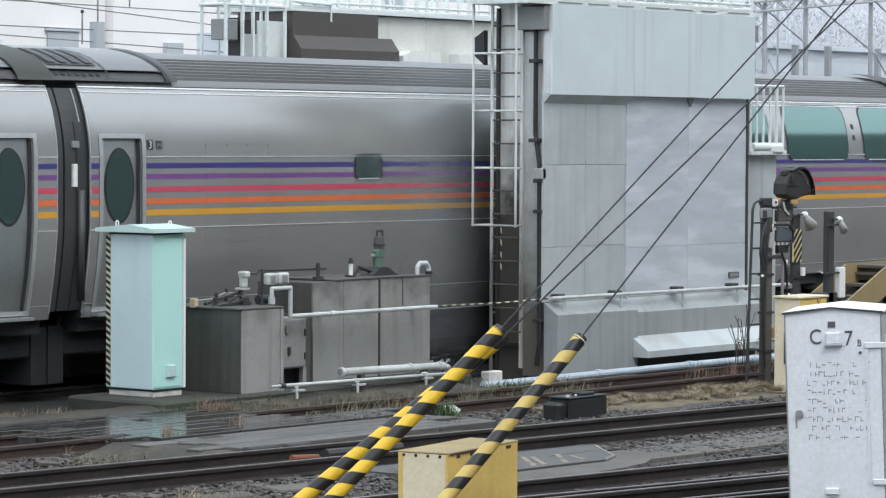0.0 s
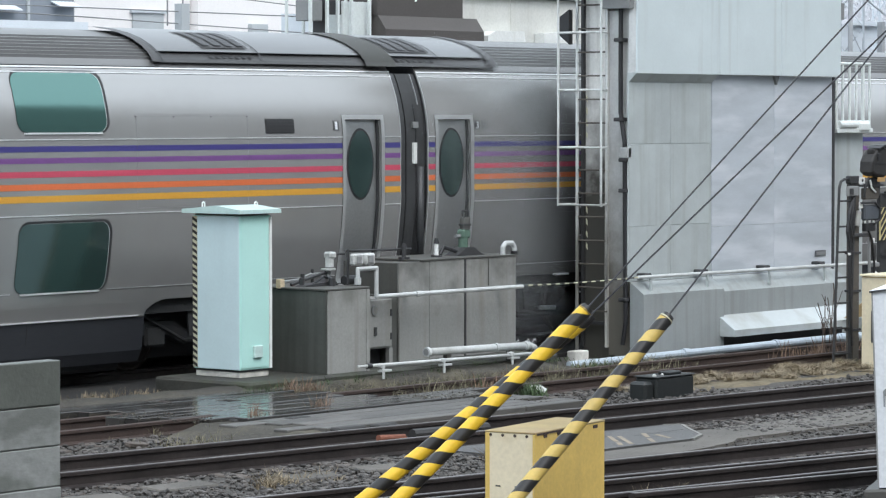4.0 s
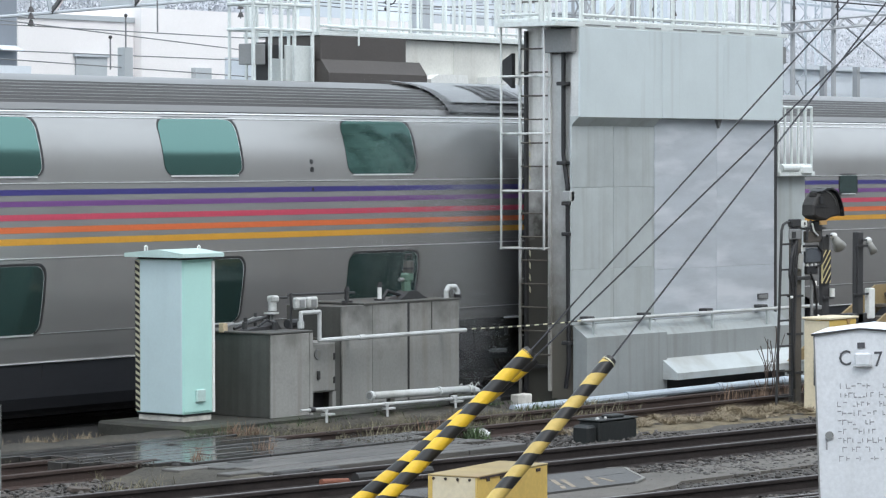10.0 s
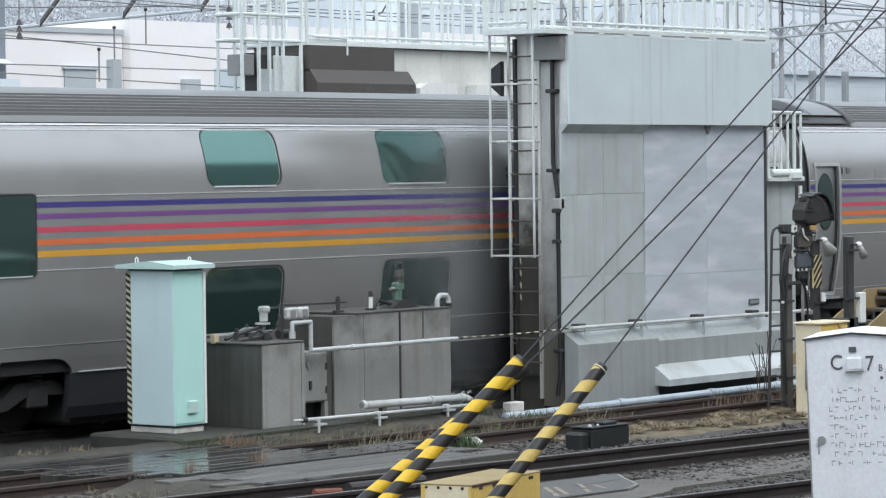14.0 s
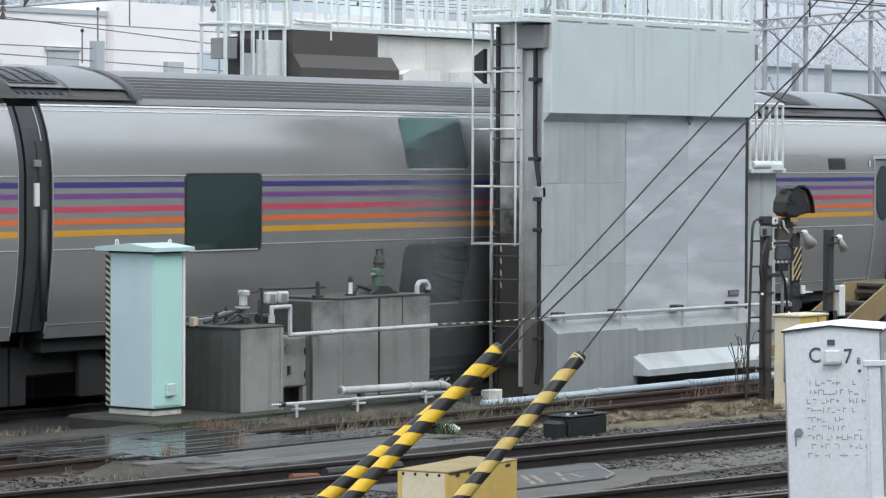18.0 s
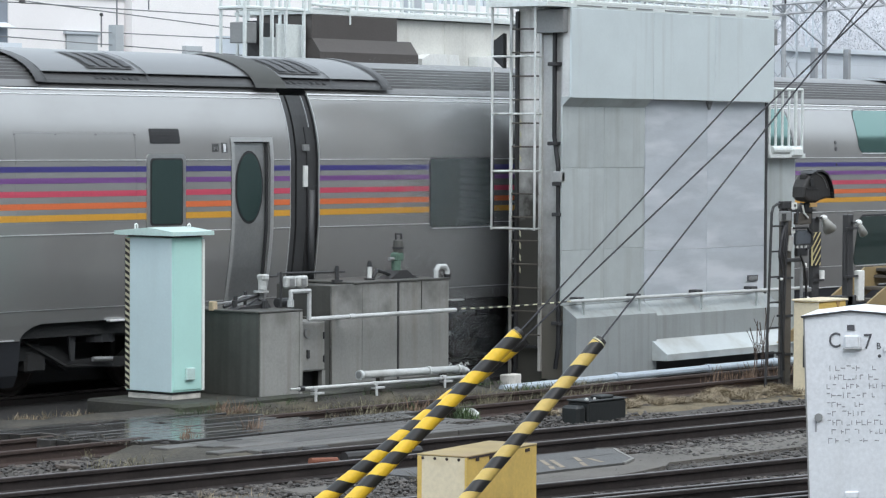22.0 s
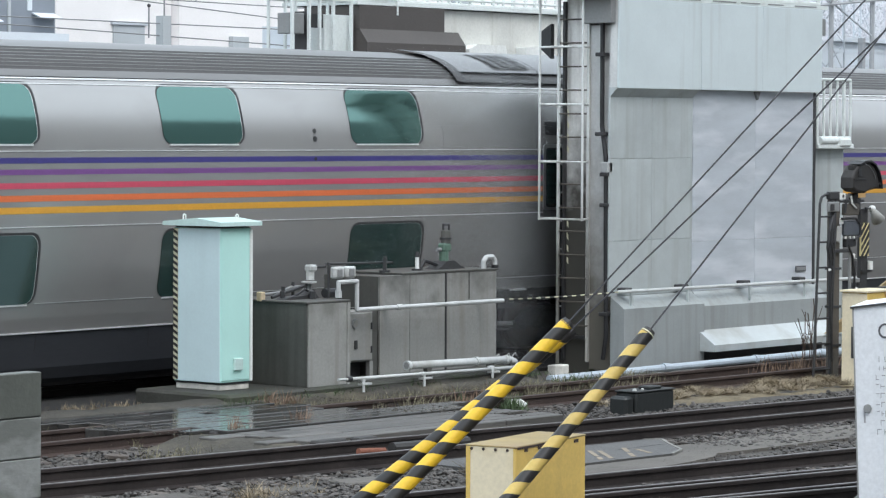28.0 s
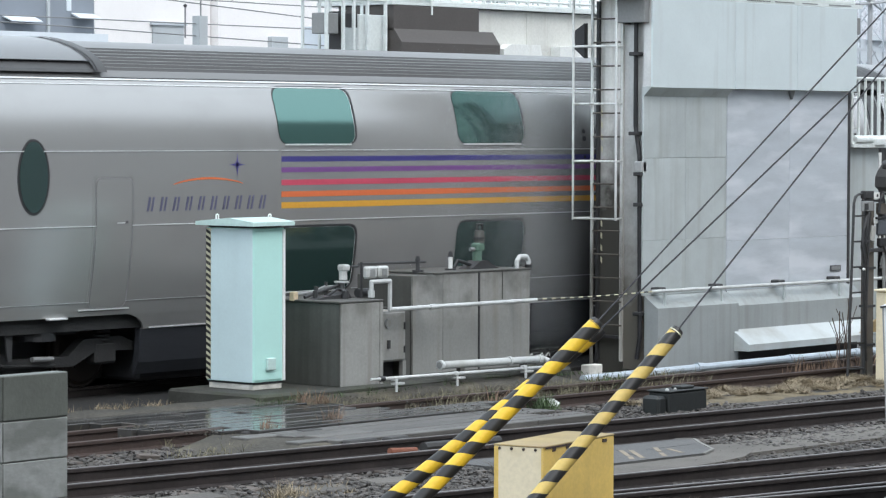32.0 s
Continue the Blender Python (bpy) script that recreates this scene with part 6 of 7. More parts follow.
part("hood_seam", tube([(34.66, SY - 0.135, 2.64), (34.78, SY - 0.135, 2.60), (34.88, SY - 0.135, 2.52), (34.93, SY - 0.135, 2.44)], 0.006, 5), "steel_grey", head, "thin grey curved line")
part("face_latch", B(34.50, 34.58, SY - 0.145, SY - 0.128, 2.47, 2.57, 0.006), "black", head)
part("face_rib", B(34.42, 34.72, SY - 0.14, SY - 0.128, 2.43, 2.445), "black", head)
for a, b in ((34.46, 2.60), (34.62, 2.655)):
    part("head_lug", B(a, a + 0.05, SY - 0.1, SY + 0.0, b - 0.04, b + 0.02, 0.008), "black_worn", head)
part("hood_bolt", ball((35.06, SY - 0.12, 2.37), 0.02, u=8, v=6), "black_worn", head)
part("maker_tag", B(34.50, 34.66, SY - 0.15, SY - 0.134, 2.20, 2.255), "tag_tan", head, "tan maker tag")
part("head_neck", B(34.60, 34.80, SY + 0.0, SY + 0.08, 2.0, 2.25, 0.015), "steel_dark", sg)
part("terminal_box", B(33.99, 34.21, SY - 0.05, SY + 0.03, 2.18, 2.28, 0.01), "steel_dark", sg)
part("terminal_box", B(33.92, 34.18, SY - 0.06, SY - 0.021, 2.02, 2.15, 0.01), "steel_grey", sg, "grey terminal box")
part("box_flap", B(33.95, 34.04, SY - 0.07, SY - 0.061, 2.04, 2.12, 0.003), "steel_dark", sg)
part("bracket_plate", B(34.19, 34.32, SY - 0.06, SY - 0.04, 2.18, 2.26, 0.004), "steel_pale", sg, "pale bracket plate")
part("bracket_hole", R((34.26, SY - 0.0605, 2.22), (34.26, SY - 0.064, 2.22), 0.022, 8), "black", sg)
part("cross_arm", B(33.95, 34.82, SY - 0.035, SY - 0.015, 2.135, 2.165), "steel_dark", sg)
part("upper_case", B(34.38, 34.71, SY - 0.03, SY + 0.04, 1.97, 2.12, 0.01), "steel_brown", sg, "grey-brown junction case")
part("relay_case", B(34.31, 34.67, SY - 0.07, SY, 1.70, 1.90, 0.02), "case_slate", sg, "dark slate relay case")
part("case_foot", B(34.34, 34.59, SY - 0.06, SY, 1.56, 1.67, 0.01), "black", sg)
for a in (34.36, 34.46, 34.56):
    part("gland", R((a, SY - 0.04, 1.66), (a, SY - 0.04, 1.70), 0.016, 6), "steel_pale", sg)
part("pale_strap", placed(B(-0.045, 0.045, -0.015, 0.015, -0.1, 0.1, 0.006), pose(34.19, SY - 0.04, 1.73, 0, 14, 0)), "horn_grey", sg, "pale worn strap")
part("white_tag", B(34.19, 34.28, SY - 0.06, SY - 0.045, 1.86, 1.94, 0.006), "steel_pale", sg)
part("lower_bracket", B(34.10, 34.47, SY - 0.05, SY - 0.02, 1.49, 1.54, 0.008), "steel_dark", sg)
part("cable_guard", B(34.53, 34.66, SY - 0.03, SY, 1.18, 1.38, 0.01), "steel_dark", sg)
part("white_cap", B(34.51, 34.59, SY - 0.05, SY - 0.02, 1.41, 1.47, 0.01), "steel_pale", sg)
part("bolt_box", B(34.56, 34.71, SY - 0.05, SY, 1.09, 1.15, 0.01), "steel_grey", sg)
part("pipe_clip", ball((34.60, SY - 0.05, 1.0), 0.035, u=8, v=6), "steel_pale", sg)
part("insulator_cap", R((34.97, SY - 0.04, 1.25), (34.97, SY - 0.04, 1.36), 0.035, 10), "steel_pale", sg)
part("lower_arm", B(34.80, 35.04, SY - 0.03, SY - 0.002, 1.22, 1.25), "steel_dark", sg)
part("white_knob", ball((33.97, SY - 0.05, 1.28), 0.022), "steel_pale", sg)
part("cable_loop", tube([(34.04, SY - 0.05, 1.96), (33.96, SY - 0.05, 1.78), (33.92, SY - 0.05, 1.57), (33.98, SY - 0.05, 1.35), (33.97, SY - 0.05, 1.09), (33.99, SY - 0.05, 0.73), (34.03, SY - 0.05, 0.1)], 0.022, 6), "black", sg, "black cable bowing out from the post")
part("cable_loop", tube([(34.06, SY - 0.06, 2.0), (34.0, SY - 0.07, 1.8), (33.98, SY - 0.07, 1.6), (34.04, SY - 0.06, 1.42)], 0.014, 6), "black", sg)
part("cable_loop", tube([(34.20, SY - 0.08, 1.93), (34.53, SY - 0.08, 1.93), (34.66, SY - 0.08, 1.85), (34.65, SY - 0.08, 1.70), (34.52, SY - 0.08, 1.65)], 0.015, 6), "black", sg)
part("hook_bracket", tube([(34.43, SY - 0.05, 2.25), (34.35, SY - 0.05, 2.16), (34.32, SY - 0.05, 2.0)], 0.018, 6), "black", sg)
part("hook_bracket", tube([(34.46, SY - 0.05, 2.22), (34.50, SY - 0.05, 2.12), (34.60, SY - 0.05, 2.06)], 0.013, 6), "steel_pale", sg)
part("loose_cable", tube([(34.40, SY - 0.05, 1.60), (34.50, SY - 0.06, 1.44), (34.57, SY - 0.05, 1.22), (34.57, SY - 0.05, 0.9)], 0.016, 6), "black", sg)
part("guide_pipe", R((34.50, SY - 0.02, GROUND), (34.50, SY - 0.02, 1.50), 0.022, 8), "steel_grey", sg)
part("mast", B(34.80, 34.97, SY, SY + 0.06, GROUND, 2.05, 0.008), "steel_dark", sg)
part("hazard_plate", B(34.76, 34.95, SY - 0.03, SY - 0.004, 1.43, 1.86), "hazard_bright", sg, "pale yellow and black striped plate")
for k in range(6):
    z0 = 1.285 + k * 0.104
    low, high = (lambda q: (q - z0) / 0.20 * 0.19), 1.86
    poly = [(34.76, z0), (34.95, z0 + 0.20), (34.95, z0 + 0.258), (34.76, z0 + 0.058)]
    if z0 < 1.43:
        poly = [(34.76 + low(1.43), 1.43), (34.95, z0 + 0.20), (34.95, z0 + 0.258)] + ([(34.76, z0 + 0.058), (34.76, 1.43)] if z0 + 0.058 > 1.43 else [(34.76 + low(1.43 - 0.058), 1.43)])
    if z0 + 0.258 > high:
        poly = [(34.76, z0)] + ([(34.95, z0 + 0.20), (34.95, high)] if z0 + 0.20 < high else [(34.76 + low(high), high)]) + [(34.76 + max(0.0, low(high - 0.058)), high), (34.76, min(high, z0 + 0.058))]
    part("hazard_bar", prism(poly, "y", SY - 0.036, SY - 0.0305), "hazard_black", sg)
ld = thing("signal_ladder", (33.8, SY, GROUND), "thin dark steel ladder leading up the signal post", "ladder")
part("stile", tube([(33.68, SY, GROUND), (33.80, SY, 2.13), (33.84, SY, 2.21), (33.92, SY, 2.24), (34.0, SY, 2.24)], 0.018, 6), "steel_dark", ld)
part("stile", tube([(34.02, SY - 0.03, GROUND), (34.13, SY - 0.03, 2.2)], 0.018, 6), "steel_dark", ld)
for k in range(7):
    z = 0.005 + k * 0.326
    part("rung", R((33.69 + z * 0.052, SY, z), (34.03 + z * 0.048, SY - 0.03, z), 0.012, 6), "steel_dark", ld)


def horn(label, x, y, z, lx, r):
    t = thing("signal_horn", (x, y, z), label, "loudspeaker", "horns on posts")
    part("driver", ball((x, y, z + 0.03), 0.045, u=10, v=8, squash=(1.3, 1, 0.9)), "bag_white", t)
    part("horn_bell", R((x, y, z + 0.02), (x + lx, y - 0.02, z - 0.13), 0.035, 14, r), "horn_grey", t, smooth=True)
    part("bracket", B(x - 0.16, x - 0.02, y - 0.015, y + 0.015, z + 0.02, z + 0.045), "steel_dark", t)
    return t


horn("pale grey horn loudspeaker on the signal mast", 35.02, SY - 0.03, 2.02, 0.13, 0.095)
horn("pale grey horn loudspeaker on the second post", 35.92, SY - 0.02, 1.94, 0.11, 0.06)
sp = thing("second_post", (35.73, SY, GROUND), "slim dark steel post with pale switch box", "post")
part("post", B(35.69, 35.83, SY, SY + 0.09, GROUND, 2.08, 0.008), "steel_dark", sp)
part("cross_bar", B(35.6, 35.9, SY - 0.03, SY, 1.88, 1.91), "steel_dark", sp)
part("cross_bar", B(35.55, 36.0, SY - 0.03, SY, 1.24, 1.27), "steel_dark", sp)
part("switch_case", B(35.92, 36.07, SY - 0.04, SY + 0.04, 0.92, 1.33, 0.012), "steel_pale", sp, "pale switch case")
part("cable_duct", B(35.60, 35.63, SY, SY + 0.03, 1.2, 1.85), "steel_dark", sp)
part("foot_box", B(35.55, 35.95, SY, SY + 0.2, GROUND, 1.0, 0.01), "steel_dark", sp)
bb = thing("beige_box", (33.8, 20.7, GROUND), "beige and yellow steel box beside the signal post", "box")
part("box_body", B(33.50, 34.15, 20.5, 20.86, GROUND, 1.03, 0.006), "box_yellow", bb)
part("side_sheet", B(33.488, 33.499, 20.5, 20.86, GROUND, 1.02), "box_cream", bb, "cream end sheet")
part("lid", B(33.46, 34.18, 20.48, 20.88, 1.031, 1.06, 0.006), "box_cream", bb)
part("dent", prism([(33.90, 1.03), (34.0, 1.03), (33.95, 0.93)], "y", 20.488, 20.498), "tag_tan", bb)
part("side_hatch", B(33.478, 33.487, 20.6, 20.72, 0.2, 0.6, 0.004), "steel_dark", bb)
st = thing("yellow_steps", (40.0, 22.8, GROUND), "ochre painted steel steps up to a track platform", "steps")
STRING = [(37.3, 0.2), (38.42, 0.67), (39.7, 1.20), (41.5, 1.22), (41.5, 0.95), (40.1, 0.95), (39.5, 0.7), (38.3, 0.2)]
for y in (22.80, 23.5):
    part("stringer", prism(STRING, "y", y, y + 0.03), "ochre", st, "ochre side plate")
for k in range(5):
    part("tread", B(38.5 + k * 0.36, 38.85 + k * 0.36, 22.84, 23.5, 0.40 + k * 0.16, 0.44 + k * 0.16), "steel_brown", st)
part("platform_deck", B(40.0, 41.5, 22.84, 23.5, 1.14, 1.18), "steel_brown", st)
for x in (38.2, 41.3):
    part("prop", B(x, x + 0.08, 22.84, 22.92, GROUND, 0.4 if x < 40 else 1.2), "steel_brown", st)

# small things on the ground
bt = thing("black_case", (28.65, 20.6, GROUND), "battered black battery case lying on the ballast", "case")
part("case_body", B(28.42, 29.16, 20.40, 20.70, GROUND - 0.02, 0.095, 0.02), "battery", bt)
part("case_lid", B(28.41, 29.17, 20.39, 20.71, 0.095, 0.115, 0.008), "battery", bt)
part("case_knob", ball((28.46, 20.46, 0.12), 0.024), "fitting", bt)
part("case_knob", ball((28.60, 20.45, 0.125), 0.018), "fitting", bt)
part("case_strap", B(28.72, 28.98, 20.45, 20.6, 0.115, 0.15, 0.01), "battery", bt)
part("case_end", B(28.25, 28.42, 20.43, 20.67, GROUND - 0.02, 0.06, 0.03), "battery", bt)
bg = thing("litter_bag", (27.95, 21.74, GROUND), "crumpled white plastic bag in a tuft of weed", "litter")
bm = ball((27.97, 21.74, -0.09), 0.1, squash=(1.25, 0.8, 0.5))
for v in bm.verts:
    v.co += Vector((noise.noise(v.co * 14), noise.noise(v.co * 14 + Vector((3, 0, 0))), noise.noise(v.co * 14 + Vector((0, 5, 0))))) * 0.06
part("bag", bm, "bag_white", bg)
tagged(part("timber_offcut", placed(B(-0.2, 0.2, -0.06, 0.06, -0.14, -0.02, 0.012), pose(22.52, 22.98, 0, 0, -4, 14)), "cut_wood"), "pale sawn timber offcut beside the rail", "timber")
tagged(part("timber_batten", placed(B(-0.22, 0.22, -0.05, 0.05, -0.12, -0.01, 0.01), pose(24.85, 22.88, 0, 0, 0, -6)), "concrete"), "pale weathered batten beside the crossing", "timber")
tagged(part("tarred_block", placed(B(-0.24, 0.24, -0.09, 0.09, -0.16, 0.02, 0.02), pose(22.86, 22.78, 0, 0, 3, -4)), "black_worn"), "black tarred timber block at the crossing", "timber")
tagged(part("broken_tile", placed(R((-0.18, 0, 0), (0.18, 0, 0), 0.034, 12), pose(22.74, 19.47, -0.055, 0, 3, -4)), "brick_red"), "rust-red pipe end lying between the rails", "offcut")
tagged(part("rail_offcut", placed(R((-0.5, 0, 0), (0.5, 0, 0), 0.062, 10), pose(23.52, 19.38, -0.05, 0, 0, -8)), "black_worn"), "black pipe offcut lying between the rails", "offcut")
random.seed(77)
for k in range(16):
    x, y = random.uniform(20.5, 24.6), random.choice((20.75, 22.85, 21.4)) + random.uniform(-0.12, 0.12)
    l, w = random.uniform(0.08, 0.3), random.uniform(0.03, 0.07)
    m = pose(x, y, -0.11, random.uniform(-12, 12), random.uniform(-12, 12), random.uniform(-25, 15))
    tagged(part("wood_scrap", placed(B(-l / 2, l / 2, -w / 2, w / 2, -0.02, 0.02, 0.006), m), random.choice(("sleeper", "black_worn", "sleeper", "sleeper"))), "splintered wood scrap lying in the ballast", "wood scrap", "wood scraps")

# ---- distance: buildings, masts, overhead line ----
bd = thing("white_building", (118, 112, GROUND), "long white flat-roofed building beyond the yard", "building")
part("wall", B(105.0, 113.0, 110, 125, GROUND, 9.95), "far_white", bd, "plain white wall")
part("tall_wall", B(113.05, 150.0, 109.5, 125, GROUND, 10.7), "far_white", bd, "plain white wall")
part("parapet", B(104.9, 113.0, 109.9, 110.0, 9.95, 10.2), "far_grey", bd)
sh = part("shutter", B(108.85, 111.0, 109.9, 109.99, 6.2, 8.15), "far_grey", bd, "grey roller shutter")
part("shutter_hood", B(108.7, 111.15, 109.8, 109.99, 8.15, 8.3), "far_steel", sh)
part("roof_fan", B(116.7, 117.9, 109.2, 109.5, 7.2, 7.75), "far_grey", bd)
gb = thing("grey_shed", (90, 102, GROUND), "blue-grey shed with small pale canopies", "building")
part("wall", B(70, 95.4, 100, 106, GROUND, 14.0), "shed_grey", gb)
part("low_wall", B(70, 95.3, 99.0, 99.4, GROUND, 7.15), "far_roof", gb, "pale low wall")
for x0, x1, z in ((90.0, 91.8, 7.70), (94.0, 95.3, 7.92)):
    c = prism([(99.4, z - 0.12), (99.98, z + 0.10), (99.98, z + 0.15), (99.4, z - 0.07)], "x", x0, x1)
    part("canopy", c, "far_roof", gb, "small pale canopy")
part("pale_window", B(93.72, 94.0, 99.95, 99.995, 8.15, 10.5), "far_roof", gb)
part("downpipe", B(92.55, 92.7, 99.9, 99.99, 7.15, 14.0), "far_grey", gb)
tb = thing("roof_hut", (132, 128, GROUND), "small grey stair hut behind the white building", "building")
part("wall", B(130.8, 133.1, 127.0, 130, GROUND, 12.4), "far_grey", tb)
tagged(part("equipment_cabinet", B(45.86, 46.1, 44.9, 45.1, GROUND, 5.36), "far_grey"), "tall grey equipment case on a mast", "mast")
# far blocks: their mist is only the pale base colour
mb = thing("pale_block", (152, 121, GROUND), "pale blue-grey office block with windows in the mist", "building")
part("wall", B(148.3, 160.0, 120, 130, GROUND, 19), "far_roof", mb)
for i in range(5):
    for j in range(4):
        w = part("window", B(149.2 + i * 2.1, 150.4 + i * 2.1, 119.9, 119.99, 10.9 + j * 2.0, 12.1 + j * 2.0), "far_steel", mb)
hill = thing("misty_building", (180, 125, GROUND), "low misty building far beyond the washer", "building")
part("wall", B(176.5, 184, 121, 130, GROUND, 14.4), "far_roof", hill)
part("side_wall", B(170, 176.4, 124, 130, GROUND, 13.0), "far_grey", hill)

# far wood: leaf clumps on trunks, with mist put into the pale colour
def wood(x0, x1, y, h0, seed, label, n=60):
    """A far bare wood: thin trunks and many small leaf and twig flakes with gaps."""
    rnd = np.random.default_rng(seed)
    V, F = [], []
    for k in range(n):
        x = x0 + (x1 - x0) * (k + rnd.uniform(-0.4, 0.4)) / n
        h = h0 * (1 + 0.16 * noise.noise((x * 0.11, y, 0)) + rnd.uniform(-0.06, 0.06))
        b = len(V)
        V += [(x - 0.2, y, GROUND), (x + 0.2, y, GROUND), (x + 0.05, y, h * 0.9), (x - 0.05, y, h * 0.9)]
        F.append((b, b + 1, b + 2, b + 3))
        q = 1300
        t = np.abs(rnd.normal(size=q)) * 0.35
        c = np.stack([x + rnd.normal(size=q) * (x1 - x0) / n * 0.9, y + rnd.normal(size=q) * 1.5, np.maximum(0.5, h * (1 - t))], 1)
        d = rnd.uniform(-1, 1, (q, 3, 3)) * (0.19, 0.12, 0.22)
        b = len(V)
        V += (c[:, None, :] + d).reshape(-1, 3).tolist()
        F += (np.arange(q * 3).reshape(-1, 3) + b).tolist()
    me = bpy.data.meshes.new("far_wood")
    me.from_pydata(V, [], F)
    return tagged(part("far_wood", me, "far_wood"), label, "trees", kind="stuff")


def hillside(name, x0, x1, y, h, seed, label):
    """A long backdrop ridge with an uneven crest, its pale colour standing for haze."""
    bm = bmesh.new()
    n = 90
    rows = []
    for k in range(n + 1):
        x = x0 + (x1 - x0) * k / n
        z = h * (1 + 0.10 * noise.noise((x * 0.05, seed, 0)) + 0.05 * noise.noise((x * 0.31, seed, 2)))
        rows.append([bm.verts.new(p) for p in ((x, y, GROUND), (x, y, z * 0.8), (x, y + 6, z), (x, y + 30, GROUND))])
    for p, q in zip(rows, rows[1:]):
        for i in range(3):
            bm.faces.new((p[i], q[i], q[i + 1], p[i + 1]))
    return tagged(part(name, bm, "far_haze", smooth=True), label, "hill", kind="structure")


# added ridges: pale backdrop that stands in for haze behind the wood
hillside("hillside", 170, 232, 212, 20.0, 3.0, "low added backdrop rise in a haze colour behind the bare wood")
hillside("hillside", 205, 470, 222, 34.0, 7.0, "long added backdrop ridge in a haze colour beyond the yard")
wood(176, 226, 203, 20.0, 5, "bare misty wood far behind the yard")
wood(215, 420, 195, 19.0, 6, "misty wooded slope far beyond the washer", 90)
# unseen row, added as the skyline mirrored in the train's windows and side
tw = thing("skyline_blocks", (110, -30, GROUND), "unseen row of plain grey blocks that the train side reflects", "building")
random.seed(3)
x = -60.0
while x < 330:
    w = random.uniform(9, 24)
    part("house", B(x, x + w - 0.3, -40, -26 + random.uniform(-0.6, 0.6), GROUND, random.uniform(25.0, 29.5)), "town_grey", tw)
    x += w


def lattice(name, label, a, b, w, step, material="far_steel", r=0.05, up=Vector((0, 0, 1)), category="mast"):
    """A lattice beam or mast of four chords with diagonal bracing, from a to b."""
    a, b = Vector(a), Vector(b)
    t = thing(name, tuple(a), label, category)
    d = (b - a).normalized()
    s = d.cross(up)
    s = s.normalized() if s.length > 0.1 else Vector((1, 0, 0))
    u = s.cross(d).normalized()
    cs = [(s * i + u * j) * (w / 2) for i, j in ((-1, -1), (1, -1), (1, 1), (-1, 1))]
    for c in cs:
        part("chord", R(a + c, b + c, r, 5), material, t)
    n = max(1, round((b - a).length / step))
    for f in range(4):
        for k in range(n):
            p, q = a + (b - a) * (k / n), a + (b - a) * ((k + 1) / n)
            i, j = (f, (f + 1) % 4) if k % 2 else ((f + 1) % 4, f)
            part("brace", R(p + cs[i], q + cs[j], r * 0.6, 4), material, t)
    return t


# overhead truss in front of the wood, with its hangers
ot = thing("overhead_truss", (50, 50, 6.3), "grey overhead line truss crossing the yard", "truss")
part("lower_chord", R((44.0, 50, 5.88), (60.0, 50, 7.4), 0.035, 6), "far_steel", ot)
part("upper_chord", R((44.0, 50.3, 8.6), (62.0, 50.3, 9.4), 0.05, 6), "far_steel", ot)
for k in range(6):
    x = 46.1 + k * 2.63
    z = 5.88 + (x - 44) * 0.095
    part("diagonal", R((x, 50, z), (x + 2.4, 50.2, z + 2.2), 0.055, 6), "steel_dark", ot)
    part("diagonal", R((x, 50, z), (x - 0.35, 50.2, z + 2.4), 0.045, 6), "far_steel", ot)
    part("diagonal", R((x + 0.1, 50, z), (x + 2.6, 50.3, z + 2.3), 0.03, 6), "far_white", ot)
part("end_mast", B(43.6, 43.9, 49.9, 50.3, GROUND, 9.0), "far_steel", ot)
part("end_mast", B(61.8, 62.2, 49.9, 50.3, GROUND, 9.6), "far_steel", ot)


def overhead(label, pts, r=0.013):
    t = thing("overhead_wire", tuple(pts[0]), label, "wire", "overhead wires")
    for a, b in zip(pts, pts[1:]):
        part("wire", R(a, b, r, 5), "wire_grey", t)
    return t


WY = 45.0
for za, zb in ((5.72, 5.66), (5.78, 5.38), (5.21, 5.18), (5.03, 4.83), (6.33, 6.60), (6.68, 6.53)):
    overhead("grey overhead wire above the yard tracks", [(38.0, WY, za + (za - zb) * 0.55), (43.0, WY, za), (50.0, WY, zb), (62.0, WY, zb - 0.02), (82.0, WY + 8, zb + 0.5)])
overhead("grey overhead feeder wire behind the washer", [(56.0, WY, 6.55), (70.4, WY, 7.5), (84.0, WY, 7.35)])
overhead("grey overhead catenary wire behind the washer", [(60.0, WY, 8.1), (70.4, WY, 7.85), (84.0, WY, 7.0)])
lp = overhead("thin grey overhead wire with a black cable looped on it", [(45.0, WY, 6.55), (54.0, WY, 6.42), (62.0, WY, 6.33)])
part("cable_loop", tube([(55.11, WY, 7.9), (55.01, WY, 7.28), (54.92, WY, 6.89), (54.67, WY, 6.60), (54.47, WY, 6.54), (54.35, WY, 6.61), (54.47, WY, 6.68)], 0.017, 6), "black", lp)
part("cable_clamp", ball((54.40, WY, 6.46), 0.05, u=8, v=6), "black", lp)
for x, z0, z1 in ((45.55, 5.56, 4.9), (46.0, 6.02, 5.34), (46.94, 6.42, 5.71)):
    dr = thing("dropper", (x, WY, z1), "thin dropper with dark clamp on the overhead wire", "dropper", "droppers")
    part("rod", R((x, WY, z1), (x, WY, z0), 0.018, 5), "wire_grey", dr)
    part("clamp", ball((x, WY, z0), 0.04, u=8, v=6), "insulator", dr)
